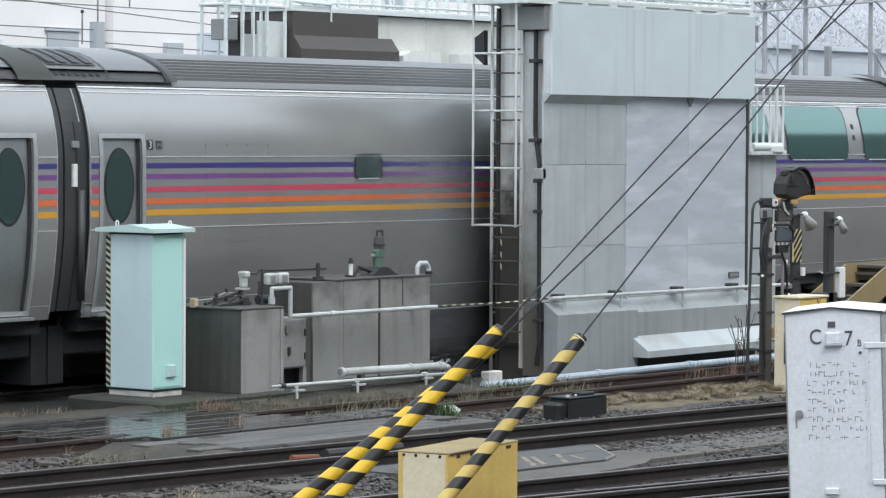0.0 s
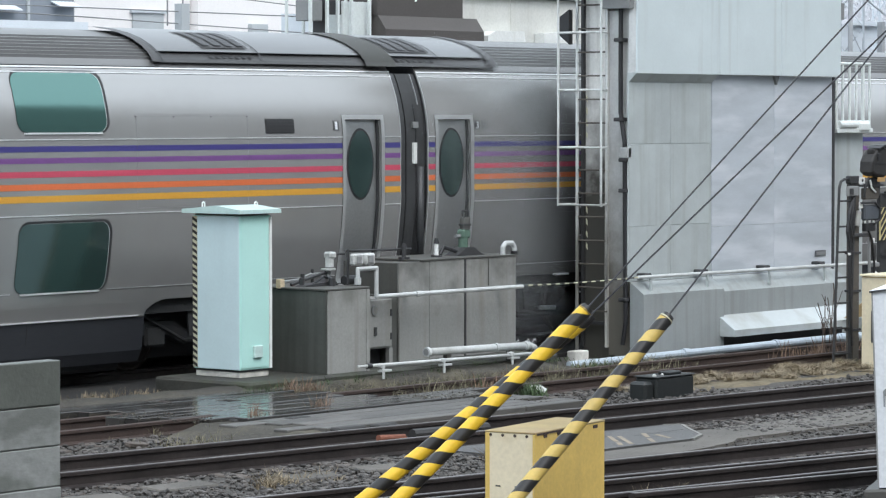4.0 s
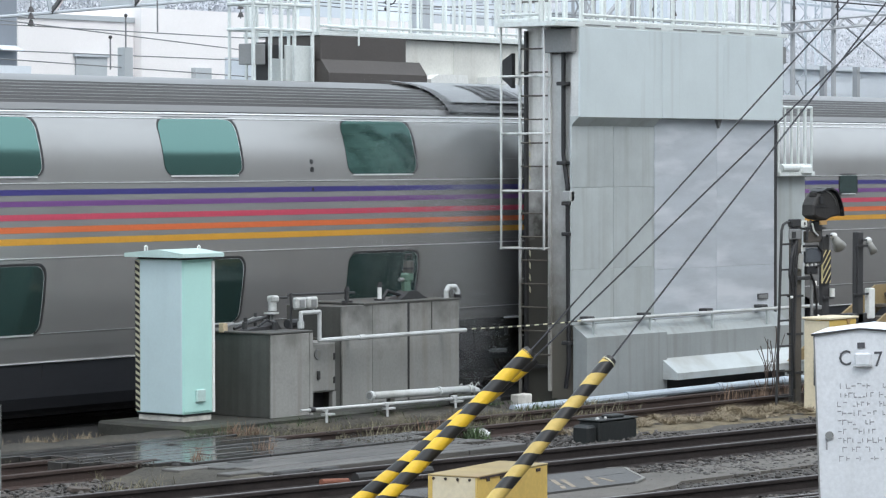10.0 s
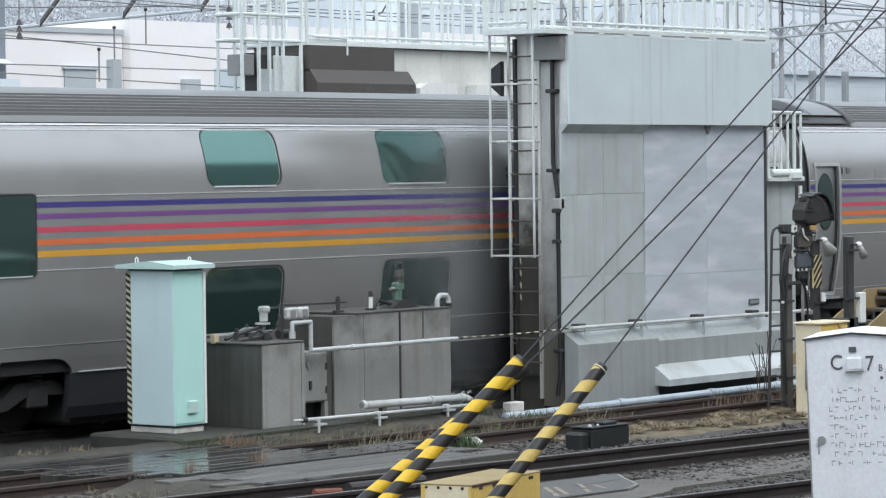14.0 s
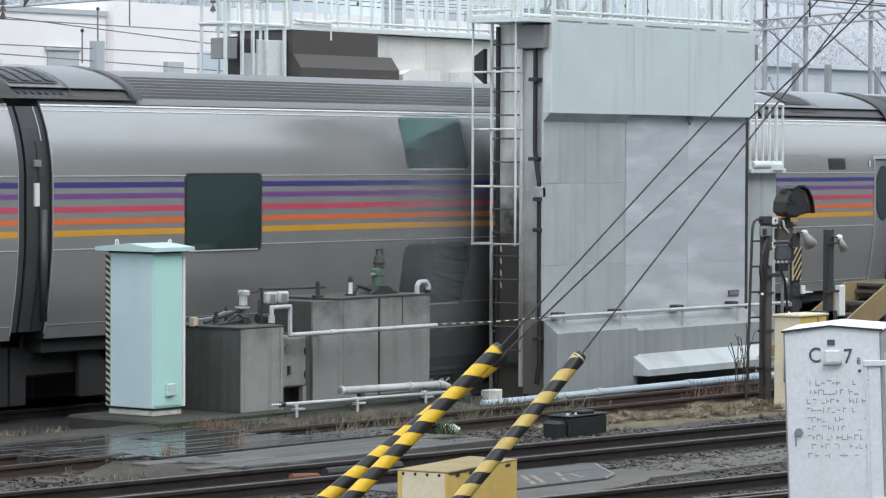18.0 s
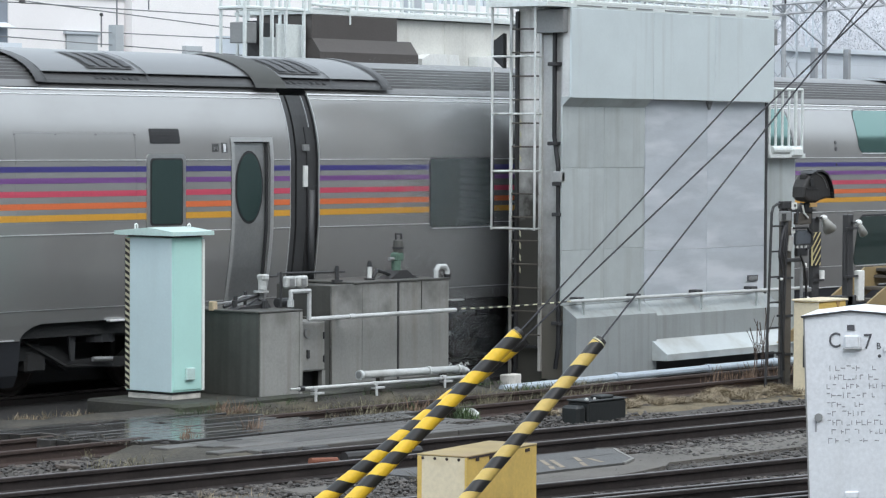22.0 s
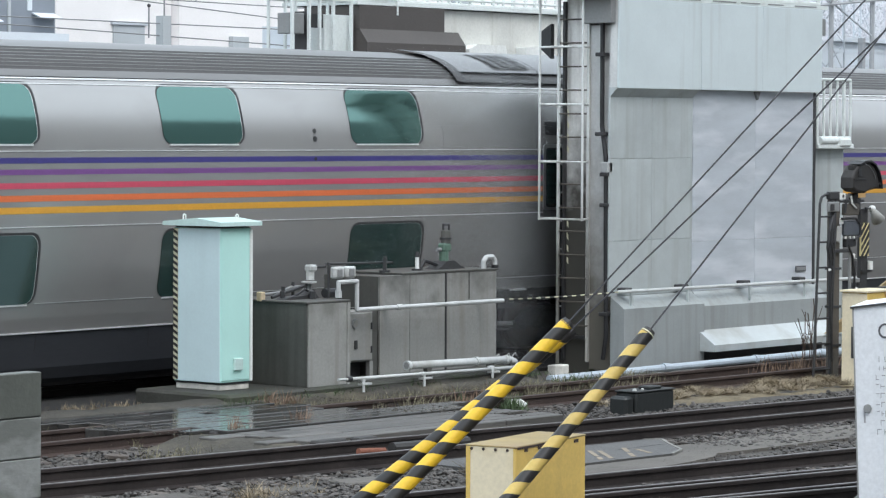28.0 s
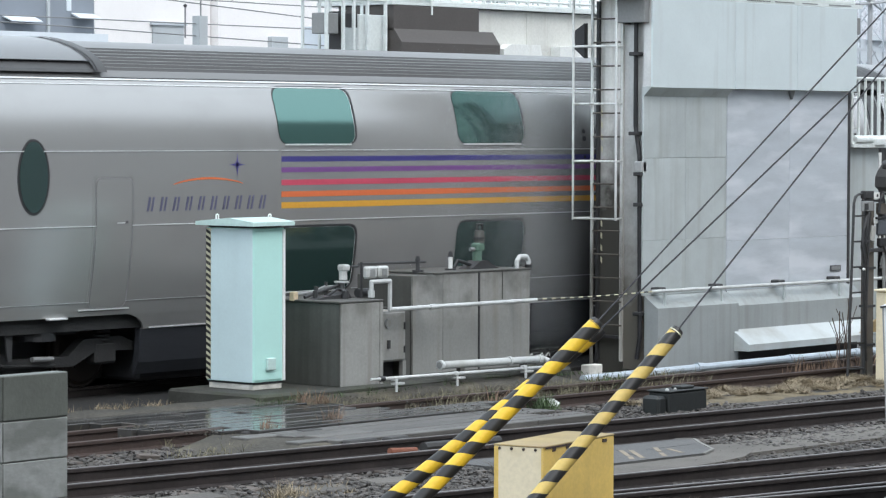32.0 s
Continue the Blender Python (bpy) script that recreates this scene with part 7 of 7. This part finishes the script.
for x, z0, z1 in ((43.32, 6.1, 5.70), (49.51, 6.6, 6.07)):
    ins = thing("insulator", (x, WY, z1), "dark ribbed insulator hanging on the overhead wire", "insulator", "insulators")
    for k in range(3):
        z = z1 + (z0 - z1) * (k + 0.2) / 3
        part("bell", R((x, WY, z), (x, WY, z + 0.11), 0.075, 10, 0.03), "insulator", ins)
    part("hanger", R((x, WY, z1), (x, WY, z0 + 0.4), 0.015, 5), "wire_grey", ins)

WZ = 48.0
for label, pts in (("dark overhead wire sagging beyond the washer", [(66.0, 8.75), (75.7, 8.25), (78.64, 8.10), (81.6, 8.01), (90.0, 7.95)]), ("dark overhead contact wire beyond the washer", [(64.0, 7.50), (69.0, 7.55), (74.17, 7.80), (77.78, 7.66), (81.6, 7.64), (90.0, 7.6)])):
    ow = thing("overhead_wire", (70.0, WZ, 8.0), label, "wire", "overhead wires")
    for a, b in zip(pts, pts[1:]):
        part("wire", R((a[0], WZ, a[1]), (b[0], WZ, b[1]), 0.024, 5), "wire", ow)
for x, z0, z1 in ((76.47, 7.0, 8.2), (78.86, 7.13, 8.09), (70.37, 6.6, 8.9), (69.4, 6.7, 8.9)):
    dr = thing("dropper", (x, WZ, z0), "dark steel dropper hanging from the overhead wire", "dropper", "droppers")
    part("rod", R((x, WZ, z0), (x, WZ, z1), 0.03, 5), "steel_dark", dr)
    for k in range(2):
        part("clamp", R((x, WZ, z0 + 0.35 + k * 0.42), (x, WZ, z0 + 0.45 + k * 0.42), 0.075, 8, 0.045), "insulator", dr)

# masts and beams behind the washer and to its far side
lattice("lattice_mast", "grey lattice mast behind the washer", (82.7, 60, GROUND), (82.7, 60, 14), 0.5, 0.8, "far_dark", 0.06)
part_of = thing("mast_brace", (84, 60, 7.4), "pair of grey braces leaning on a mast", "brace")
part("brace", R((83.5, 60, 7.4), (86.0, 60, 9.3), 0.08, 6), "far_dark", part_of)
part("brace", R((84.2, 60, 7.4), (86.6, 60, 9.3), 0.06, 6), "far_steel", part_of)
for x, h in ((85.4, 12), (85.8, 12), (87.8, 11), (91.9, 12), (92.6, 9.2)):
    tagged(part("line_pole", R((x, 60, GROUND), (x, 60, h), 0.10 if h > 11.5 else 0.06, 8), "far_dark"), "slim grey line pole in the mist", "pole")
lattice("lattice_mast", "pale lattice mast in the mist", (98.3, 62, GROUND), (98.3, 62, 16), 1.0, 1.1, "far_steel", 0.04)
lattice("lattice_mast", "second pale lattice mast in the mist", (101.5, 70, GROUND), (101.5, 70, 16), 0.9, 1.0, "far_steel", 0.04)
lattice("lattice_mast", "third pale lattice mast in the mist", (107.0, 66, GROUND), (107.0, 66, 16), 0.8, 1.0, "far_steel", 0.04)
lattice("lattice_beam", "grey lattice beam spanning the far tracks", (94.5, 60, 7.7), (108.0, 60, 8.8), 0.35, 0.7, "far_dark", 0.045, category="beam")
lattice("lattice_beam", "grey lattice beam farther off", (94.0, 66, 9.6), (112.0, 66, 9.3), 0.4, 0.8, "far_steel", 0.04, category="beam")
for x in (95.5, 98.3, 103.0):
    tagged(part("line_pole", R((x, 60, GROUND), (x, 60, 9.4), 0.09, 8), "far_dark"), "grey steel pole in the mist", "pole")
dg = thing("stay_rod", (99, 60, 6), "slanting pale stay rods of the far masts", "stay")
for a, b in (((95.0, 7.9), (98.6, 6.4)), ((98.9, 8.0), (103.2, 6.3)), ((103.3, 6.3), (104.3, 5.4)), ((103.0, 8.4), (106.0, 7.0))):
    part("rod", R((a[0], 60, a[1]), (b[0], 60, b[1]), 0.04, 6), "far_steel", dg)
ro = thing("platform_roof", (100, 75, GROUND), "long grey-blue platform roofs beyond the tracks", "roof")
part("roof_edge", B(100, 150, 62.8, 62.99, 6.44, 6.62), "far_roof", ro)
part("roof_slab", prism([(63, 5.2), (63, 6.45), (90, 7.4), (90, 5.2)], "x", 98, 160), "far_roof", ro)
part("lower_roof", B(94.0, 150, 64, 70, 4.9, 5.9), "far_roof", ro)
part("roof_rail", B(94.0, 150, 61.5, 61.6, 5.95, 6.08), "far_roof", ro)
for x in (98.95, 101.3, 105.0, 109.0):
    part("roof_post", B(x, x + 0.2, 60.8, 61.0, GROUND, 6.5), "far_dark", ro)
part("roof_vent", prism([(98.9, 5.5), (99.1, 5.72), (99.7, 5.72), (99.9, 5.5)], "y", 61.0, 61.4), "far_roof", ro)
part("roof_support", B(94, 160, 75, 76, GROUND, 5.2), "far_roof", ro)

# ---- crossing boards, paving and marks ----
cr = thing("board_crossing", (25.0, 21.5, GROUND), "worn wet timber crossing boards between the rails", "crossing", kind="structure")
random.seed(21)
y = 20.22
while y < 23.62:
    w = random.uniform(0.17, 0.27)
    ym = y + w / 2
    wet = y > 21.3
    if wet or abs(far1(24.4) - ym) > w / 2 + 0.045:
        x0, x1 = (22.1 if y > 22 else 22.55) + random.uniform(-0.3, 0.35), (25.4 if y > 21.95 else 26.7) + random.uniform(-0.4, 0.3)
        cuts = [x0] + sorted(random.uniform(x0 + 0.5, x1 - 0.5) for _ in range(random.choice((1, 1, 2)))) + [x1]
        for xa, xb in zip(cuts, cuts[1:]):
            if xb - xa < 0.25:
                continue
            top = (0.016 if wet else -0.012) + random.uniform(-0.005, 0.005)
            bm = B(xa + 0.008, xb - 0.008, y + random.uniform(0, 0.008), y + w - random.uniform(0.006, 0.02), -0.2, top, 0.008)
            tilt = random.uniform(-0.004, 0.004)
            for v in bm.verts:
                v.co.z += tilt * (v.co.x - xa) * 0.5
                v.co.y += -0.03 * (v.co.x - 24.4)
            part("board", bm, "plank_wet" if wet else "plank_dry", cr)
        y += w
    else:
        y += 0.025
for x, yy, l in ((22.75, 20.22, 0.42), (23.25, 20.13, 0.3), (22.75, 21.62, 0.55), (23.35, 21.5, 0.42), (23.2, 21.25, 0.3)):
    part("baulk", B(x, x + l, yy - 0.07, yy + 0.07, -0.17, -0.005, 0.018), "black_worn", cr)
fill = bmesh.new()
rows = []
for i in range(24):
    x = 21.75 + i * 0.22
    e = min(i, 23 - i)
    rows.append([])
    for j in range(8):
        y = 20.12 - 0.03 * (x - 24.4) + j * 0.22
        z = -0.03 - 0.14 * max(0, 3 - e) / 3 - (0.06 if j == 0 else 0) + 0.02 * noise.noise((x * 3, y * 4, 1.0))
        rows[-1].append(fill.verts.new((x, y, z)))
for p, q in zip(rows, rows[1:]):
    for j in range(7):
        fill.faces.new((p[j], q[j], q[j + 1], p[j + 1]))
part("earth_fill", fill, "soil", cr, "trodden earth between the boards", smooth=True)
pv = thing("asphalt_apron", (25.0, 18.3, GROUND), "dark asphalt crossing apron with faded yellow marks", "paving", kind="structure")
bm = bmesh.new()
AP = [(22.6, 18.82), (25.85, 18.47), (26.02, 18.36), (25.75, 18.10), (25.3, 17.62), (24.92, 17.46), (24.27, 17.52), (23.65, 17.56), (22.6, 17.65)]
prism(AP, "z", -0.2, -0.105, bm)
part("asphalt", bm, "asphalt", pv)
bm = bmesh.new()
prism([(22.6, 17.64), (22.6, 17.0), (23.46, 16.92), (24.5, 16.99), (25.1, 17.1), (25.7, 17.4), (25.32, 17.61), (24.92, 17.45), (24.27, 17.51), (23.65, 17.55)], "z", -0.2, -0.125, bm)
part("ramp", bm, "path_grey", pv)


def strip_between(p, q, w, z0, z1):
    d = (Vector(q) - Vector(p)).normalized() * w / 2
    n = (-d.y, d.x)
    return prism([(p[0] + n[0], p[1] + n[1]), (q[0] + n[0], q[1] + n[1]), (q[0] - n[0], q[1] - n[1]), (p[0] - n[0], p[1] - n[1])], "z", z0, z1)


for p, q in zip(AP[1:5], AP[2:6]):
    part("pale_edging", strip_between(p, q, 0.035, -0.12, -0.1), "concrete", pv)
for p, q in (((24.72, 18.5), (24.1, 17.53)), ((25.6, 18.05), (24.8, 18.06))):
    part("panel_joint", strip_between(p, q, 0.02, -0.1046, -0.1036), "black_worn", pv)
for p, q in (((24.58, 18.22), (24.22, 17.86)), ((24.17, 17.8), (23.99, 17.64)), ((24.645, 18.146), (24.16, 17.64)), ((25.03, 18.13), (24.75, 17.87)), ((24.66, 17.79), (24.43, 17.57)), ((25.02, 17.96), (24.82, 17.65))):
    part("yellow_mark", strip_between(p, q, 0.05, -0.1045, -0.1025), "mark_yellow", pv)
wk = thing("cess_path", (31, 18, GROUND), "trodden grey path of sand and concrete between two tracks", "path", kind="structure")
bm = bmesh.new()
pts = [(25.2, 17.65), (29, 17.45), (33, 16.9), (40, 16.1), (50, 14.9)]
for a, b in zip(pts, pts[1:]):
    prism([(a[0], a[1] - 0.38), (b[0] + 0.01, b[1] - 0.42), (b[0] + 0.01, b[1] + 0.42), (a[0], a[1] + 0.38)], "z", -0.3, -0.128, bm)
part("path_surface", bm, "path_grey", wk)
sl = thing("trough_slab", (20.0, 17.9, GROUND), "flat grey cable trough lids along the track", "trough lid", "trough lids")
for x, y, l, r in ((17.95, 18.66, 0.62, -12), (19.05, 18.70, 0.66, -6), (20.3, 18.30, 0.55, -9), (21.2, 18.28, 0.5, -14)):
    part("lid", placed(B(-l / 2, l / 2, -0.15, 0.15, -0.2, -0.112, 0.014), pose(x, y, 0, 2, 0, r)), "path_grey", sl)

sb = thing("loose_slab", (21.5, 14.4, GROUND), "broken concrete slab lying by the near track", "slab")
part("slab_piece", B(20.6, 21.7, 13.9, 14.4, -0.25, -0.125, 0.015), "concrete", sb)
part("slab_piece", B(19.8, 20.3, 14.2, 14.5, -0.25, -0.13, 0.015), "concrete", sb)

# ---- ballast stones ----
rng = np.random.default_rng(4)
ICO = bmesh.new()
bmesh.ops.create_icosphere(ICO, subdivisions=1, radius=1.0)
ICO.verts.ensure_lookup_table()
IV = np.array([v.co[:] for v in ICO.verts])
IF = np.array([[v.index for v in f.verts] for f in ICO.faces])
ICO.free()
blocked = [near0, far0, near1, far1, near2, far2, extra2, extra3]


def stones(n, x0, x1, y0, y1, smin, smax, density=None, lift=0.0):
    V, F = [], []
    base = 0
    for _ in range(n):
        x, y = rng.uniform(x0, x1), rng.uniform(y0, y1)
        if density is not None and noise.noise((x * 0.35, y * 0.5, 3.0)) < density:
            continue
        if any(abs(f(x) - y) < 0.085 for f in blocked):
            continue
        if (22.9 < x < 26.0 and 16.9 < y < 19.0 or 22.3 < x < 26.6 and 20.1 < y < 23.6) and smax > 0.02:
            continue
        s = rng.uniform(smin, smax)
        p = IV * rng.uniform(0.65, 1.25, (12, 1)) * (s * rng.uniform(0.7, 1.3), s * rng.uniform(0.7, 1.3), s * rng.uniform(0.45, 0.8))
        a = rng.uniform(0, 6.283)
        c, d = math.cos(a), math.sin(a)
        q = np.stack([p[:, 0] * c - p[:, 1] * d + x, p[:, 0] * d + p[:, 1] * c + y, p[:, 2] + GROUND + s * 0.25 + 0.02 + lift], 1)
        V.append(q)
        F.append(IF + base)
        base += 12
    me = bpy.data.meshes.new("ballast_stones")
    me.from_pydata(np.concatenate(V).tolist(), [], np.concatenate(F).tolist())
    return me


tagged(part("ballast_stones", stones(9500, 14, 30, 17.6, 22.2, 0.013, 0.036), "stones"), "loose grey ballast stones between the tracks", "gravel", kind="stuff")
tagged(part("ballast_stones", stones(9500, 12, 26, 13.0, 18.6, 0.013, 0.036), "stones"), "loose grey ballast stones beside the near track", "gravel", kind="stuff")
tagged(part("ballast_stones", stones(6500, 26, 42, 16.5, 21.6, 0.015, 0.038, -0.25), "stones"), "loose grey ballast stones along the far tracks", "gravel", kind="stuff")
tagged(part("ballast_stones", stones(3500, 21, 34, 21.5, 23.4, 0.012, 0.03, -0.1), "stones"), "sparse stones along the unused track", "gravel", kind="stuff")


# ---- weeds and dead grass ----
def blades(n, spots, hmin, hmax, lean, width=0.0045, base=0.0):
    V, F = [], []
    tufts = []
    for x, y, sx, sy in spots:
        for _ in range(14):
            tufts.append((x + rng.normal() * sx, y + rng.normal() * sy, rng.uniform(0.35, 1.0)))
    GROUND = -0.16 + base
    for _ in range(int(n * 1.7)):
        tx, ty, vigour = tufts[rng.integers(len(tufts))]
        cx, cy = tx + rng.normal() * 0.05, ty + rng.normal() * 0.04
        h, a = (hmin + (hmax - hmin) * rng.uniform(0, 1) ** 1.6) * vigour, rng.uniform(0, 6.283)
        k = rng.uniform(0.2, lean)
        dx, dy = math.cos(a) * h * k, math.sin(a) * h * k
        wx, wy = -math.sin(a + 0.7) * width, math.cos(a + 0.7) * width
        b = len(V)
        V += [(cx - wx, cy - wy, GROUND), (cx + wx, cy + wy, GROUND), (cx + dx * 0.5 + wx * 0.7, cy + dy * 0.5 + wy * 0.7, GROUND + h * 0.6),
              (cx + dx * 0.5 - wx * 0.7, cy + dy * 0.5 - wy * 0.7, GROUND + h * 0.6), (cx + dx, cy + dy, GROUND + h)]
        F += [(b, b + 1, b + 2, b + 3), (b + 3, b + 2, b + 4)]
    me = bpy.data.meshes.new("weeds")
    me.from_pydata(V, [], F)
    return me


row = [(25.2 + k * 0.45, 23.33 - 0.028 * k + 0.05 * math.sin(k * 2.3), 0.2, 0.09) for k in range(16)] + [(26.5 + k * 0.6, 22.75 - 0.03 * k, 0.3, 0.16) for k in range(9)]
tagged(part("dry_weeds", blades(3400, row, 0.04, 0.24, 1.1, base=0.03), "weed"), "dry olive weeds along the slab edge", "weeds", kind="stuff")
tagged(part("green_weeds", blades(700, [(28.6, 22.75, 0.5, 0.1), (30.4, 22.7, 0.35, 0.15), (31.2, 23.2, 0.3, 0.15), (27.80, 21.66, 0.06, 0.05), (27.74, 21.7, 0.06, 0.05)], 0.06, 0.26, 0.8, 0.008), "weed_green"), "small green weeds by the pipes", "weeds", kind="stuff")
tagged(part("dead_grass", blades(15000, [(30.6, 21.25, 0.9, 0.2), (31.6, 21.15, 0.9, 0.2), (32.6, 21.05, 0.9, 0.22), (33.6, 20.95, 0.9, 0.25), (34.8, 20.9, 0.9, 0.3), (36.5, 20.7, 1.2, 0.3), (31.5, 21.35, 1.0, 0.22), (33.5, 21.3, 1.0, 0.22)], 0.02, 0.10, 3.5, base=0.04), "straw"), "flattened straw-coloured dead grass by the signal", "grass", kind="stuff")
tagged(part("dead_grass", blades(3200, [(19.5, 15.2, 0.8, 0.3), (20.8, 14.9, 0.7, 0.25), (18.6, 14.6, 0.5, 0.3), (22.8, 17.9, 0.25, 0.15), (19.9, 18.2, 0.3, 0.1), (19.5, 14.1, 0.35, 0.15), (20.1, 13.7, 0.3, 0.12), (19.2, 14.3, 0.3, 0.12)], 0.04, 0.18, 1.8), "straw"), "straw-coloured dead grass in the near ballast", "grass", kind="stuff")
tagged(part("dry_weeds", blades(900, [(22.0, 22.3, 0.9, 0.35), (21.3, 23.3, 0.8, 0.2), (22.6, 21.3, 0.4, 0.1), (21.9, 21.1, 0.5, 0.12)], 0.04, 0.2, 1.0), "weed"), "dry olive weeds between the old rails", "weeds", kind="stuff")
sb = thing("bare_shrub", (34.95, 22.3, GROUND), "leafless thin brown shrub before the washer base", "shrub")
random.seed(8)
for k in range(5):
    x = 34.8 + k * 0.09
    h = random.uniform(0.5, 0.85)
    part("stem", tube([(x, 22.3, GROUND), (x + random.uniform(-0.06, 0.06), 22.3, h * 0.5), (x + random.uniform(-0.12, 0.12), 22.3, h)], 0.007, 5), "twig", sb)
    for j in range(3):
        z = random.uniform(0.2, h * 0.9)
        part("twig", R((x, 22.3, z * 0.8), (x + random.uniform(-0.2, 0.2), 22.3, z + 0.12), 0.005, 4), "twig", sb)
# flat turf by the signal
tf = bmesh.new()
rows = []
for i in range(40):
    x = 28.9 + i * 0.25
    rows.append([])
    for j in range(9):
        e = min(j, 8 - j, i, 39 - i)
        y = 21.12 - 0.085 * (x - 31) + (j - 4) * 0.165 * (1 + 0.35 * noise.noise((x * 0.9, 4.0, 1.0)))
        rows[-1].append(tf.verts.new((x, y, GROUND + (-0.06 if e == 0 else 0.02 + 0.05 * noise.noise((x * 2.0, y * 3.0, 2.0)) + 0.02 * noise.noise((x * 7, y * 9, 2.0))))))
for p, q in zip(rows, rows[1:]):
    for j in range(8):
        tf.faces.new((p[j], q[j], q[j + 1], p[j + 1]))
tagged(part("dry_turf", tf, "turf_dry", smooth=True), "trampled brown turf between old track and signal", "grass", kind="stuff")
# earth and weeds between the old track and the washing track
tf = bmesh.new()
rows = []
for i in range(70):
    x = 13.0 + i * 0.18
    rows.append([])
    for j in range(11):
        y = 23.4 - 0.062 * (x - 25.0) + j / 10 * (24.98 - 23.4 + 0.062 * (x - 25.0)) + (0.06 * noise.noise((x * 1.7, 9.0, 1.0)) if j == 10 else 0)
        z = -0.10 + 0.05 * noise.noise((x * 1.6, y * 2.4, 5.0)) + 0.025 * noise.noise((x * 6, y * 8, 2.0))
        rows[-1].append(tf.verts.new((x, y, -0.25 if j in (0, 10) else z)))
for p, q in zip(rows, rows[1:]):
    for j in range(10):
        tf.faces.new((p[j], q[j], q[j + 1], p[j + 1]))
tagged(part("bare_earth", tf, "turf", smooth=True), "brown earth with dry moss beside the washing track", "earth", kind="stuff")
edge = [(18.0 + k * 0.5, 24.85 + 0.08 * math.sin(k * 1.7), 0.25, 0.06) for k in range(15)] + [(19.5 + k * 0.6, 23.9, 0.3, 0.25) for k in range(9)]
tagged(part("dry_weeds", blades(2200, edge, 0.03, 0.16, 1.2, base=0.05), "straw"), "pale dry grass along the wet track bed", "weeds", kind="stuff")
stalks = [(25.62, 23.42, 0.10, 0.03), (25.85, 23.40, 0.07, 0.03), (24.3, 21.75, 0.06, 0.03), (23.1, 21.6, 0.05, 0.03), (27.9, 22.2, 0.2, 0.08), (21.6, 23.6, 0.25, 0.15), (20.9, 23.9, 0.3, 0.15), (35.6, 22.2, 0.5, 0.12), (36.8, 22.0, 0.5, 0.12), (34.4, 22.2, 0.5, 0.1)]
tagged(part("dry_stalks", blades(760, stalks, 0.12, 0.34, 0.5, 0.006, base=0.06), "stalk"), "tall brown dead stalks before the cabinet", "weeds", kind="stuff")
slab_edge = [(25.3 + k * 0.4, 23.5, 0.2, 0.05) for k in range(14)]
tagged(part("green_weeds", blades(520, slab_edge, 0.03, 0.14, 1.0, base=0.17), "weed_green"), "low green weeds rooted along the slab edge", "weeds", kind="stuff")
tagged(part("ballast_stones", stones(8000, 23, 42, 15.6, 18.9, 0.006, 0.019), "stones"), "fine grit scattered over path and apron", "gravel", kind="stuff")
tagged(part("soil_crumbs", stones(2600, 22.0, 26.4, 20.2, 23.6, 0.004, 0.014, 0.02, 0.152), "soil"), "crumbs of earth trodden over the crossing boards", "earth", kind="stuff")
tagged(part("ballast_stones", stones(2600, 18.4, 24, 11.6, 14.6, 0.012, 0.036), "stones"), "loose stones on the near cess", "gravel", kind="stuff")
tagged(part("ballast_stones", stones(2600, 16, 25.6, 23.45, 24.9, 0.006, 0.019), "stones"), "grit on the earth beside the washing track", "gravel", kind="stuff")


def motions():
    """The train rolls through the washer; its wheels turn with it."""
    times = [k / 2 for k in range(65)]
    way = np.interp(times, [t for t, _ in ROLLED], [s for _, s in ROLLED])
    for car, sets in ((car_mid, sets_mid), (car_tail, sets_tail), (car_head, sets_head)):
        at = car.location.copy()
        walk(car, [(t, pose(at.x + float(s), at.y, at.z)) for t, s in zip(times, way)])
        for w in sets:
            p = w.location.copy()
            walk(w, [(t, pose(p.x, p.y, p.z) @ Matrix.Rotation(float(s) / 0.43, 4, "Y")) for t, s in zip(times, way)])


motions()
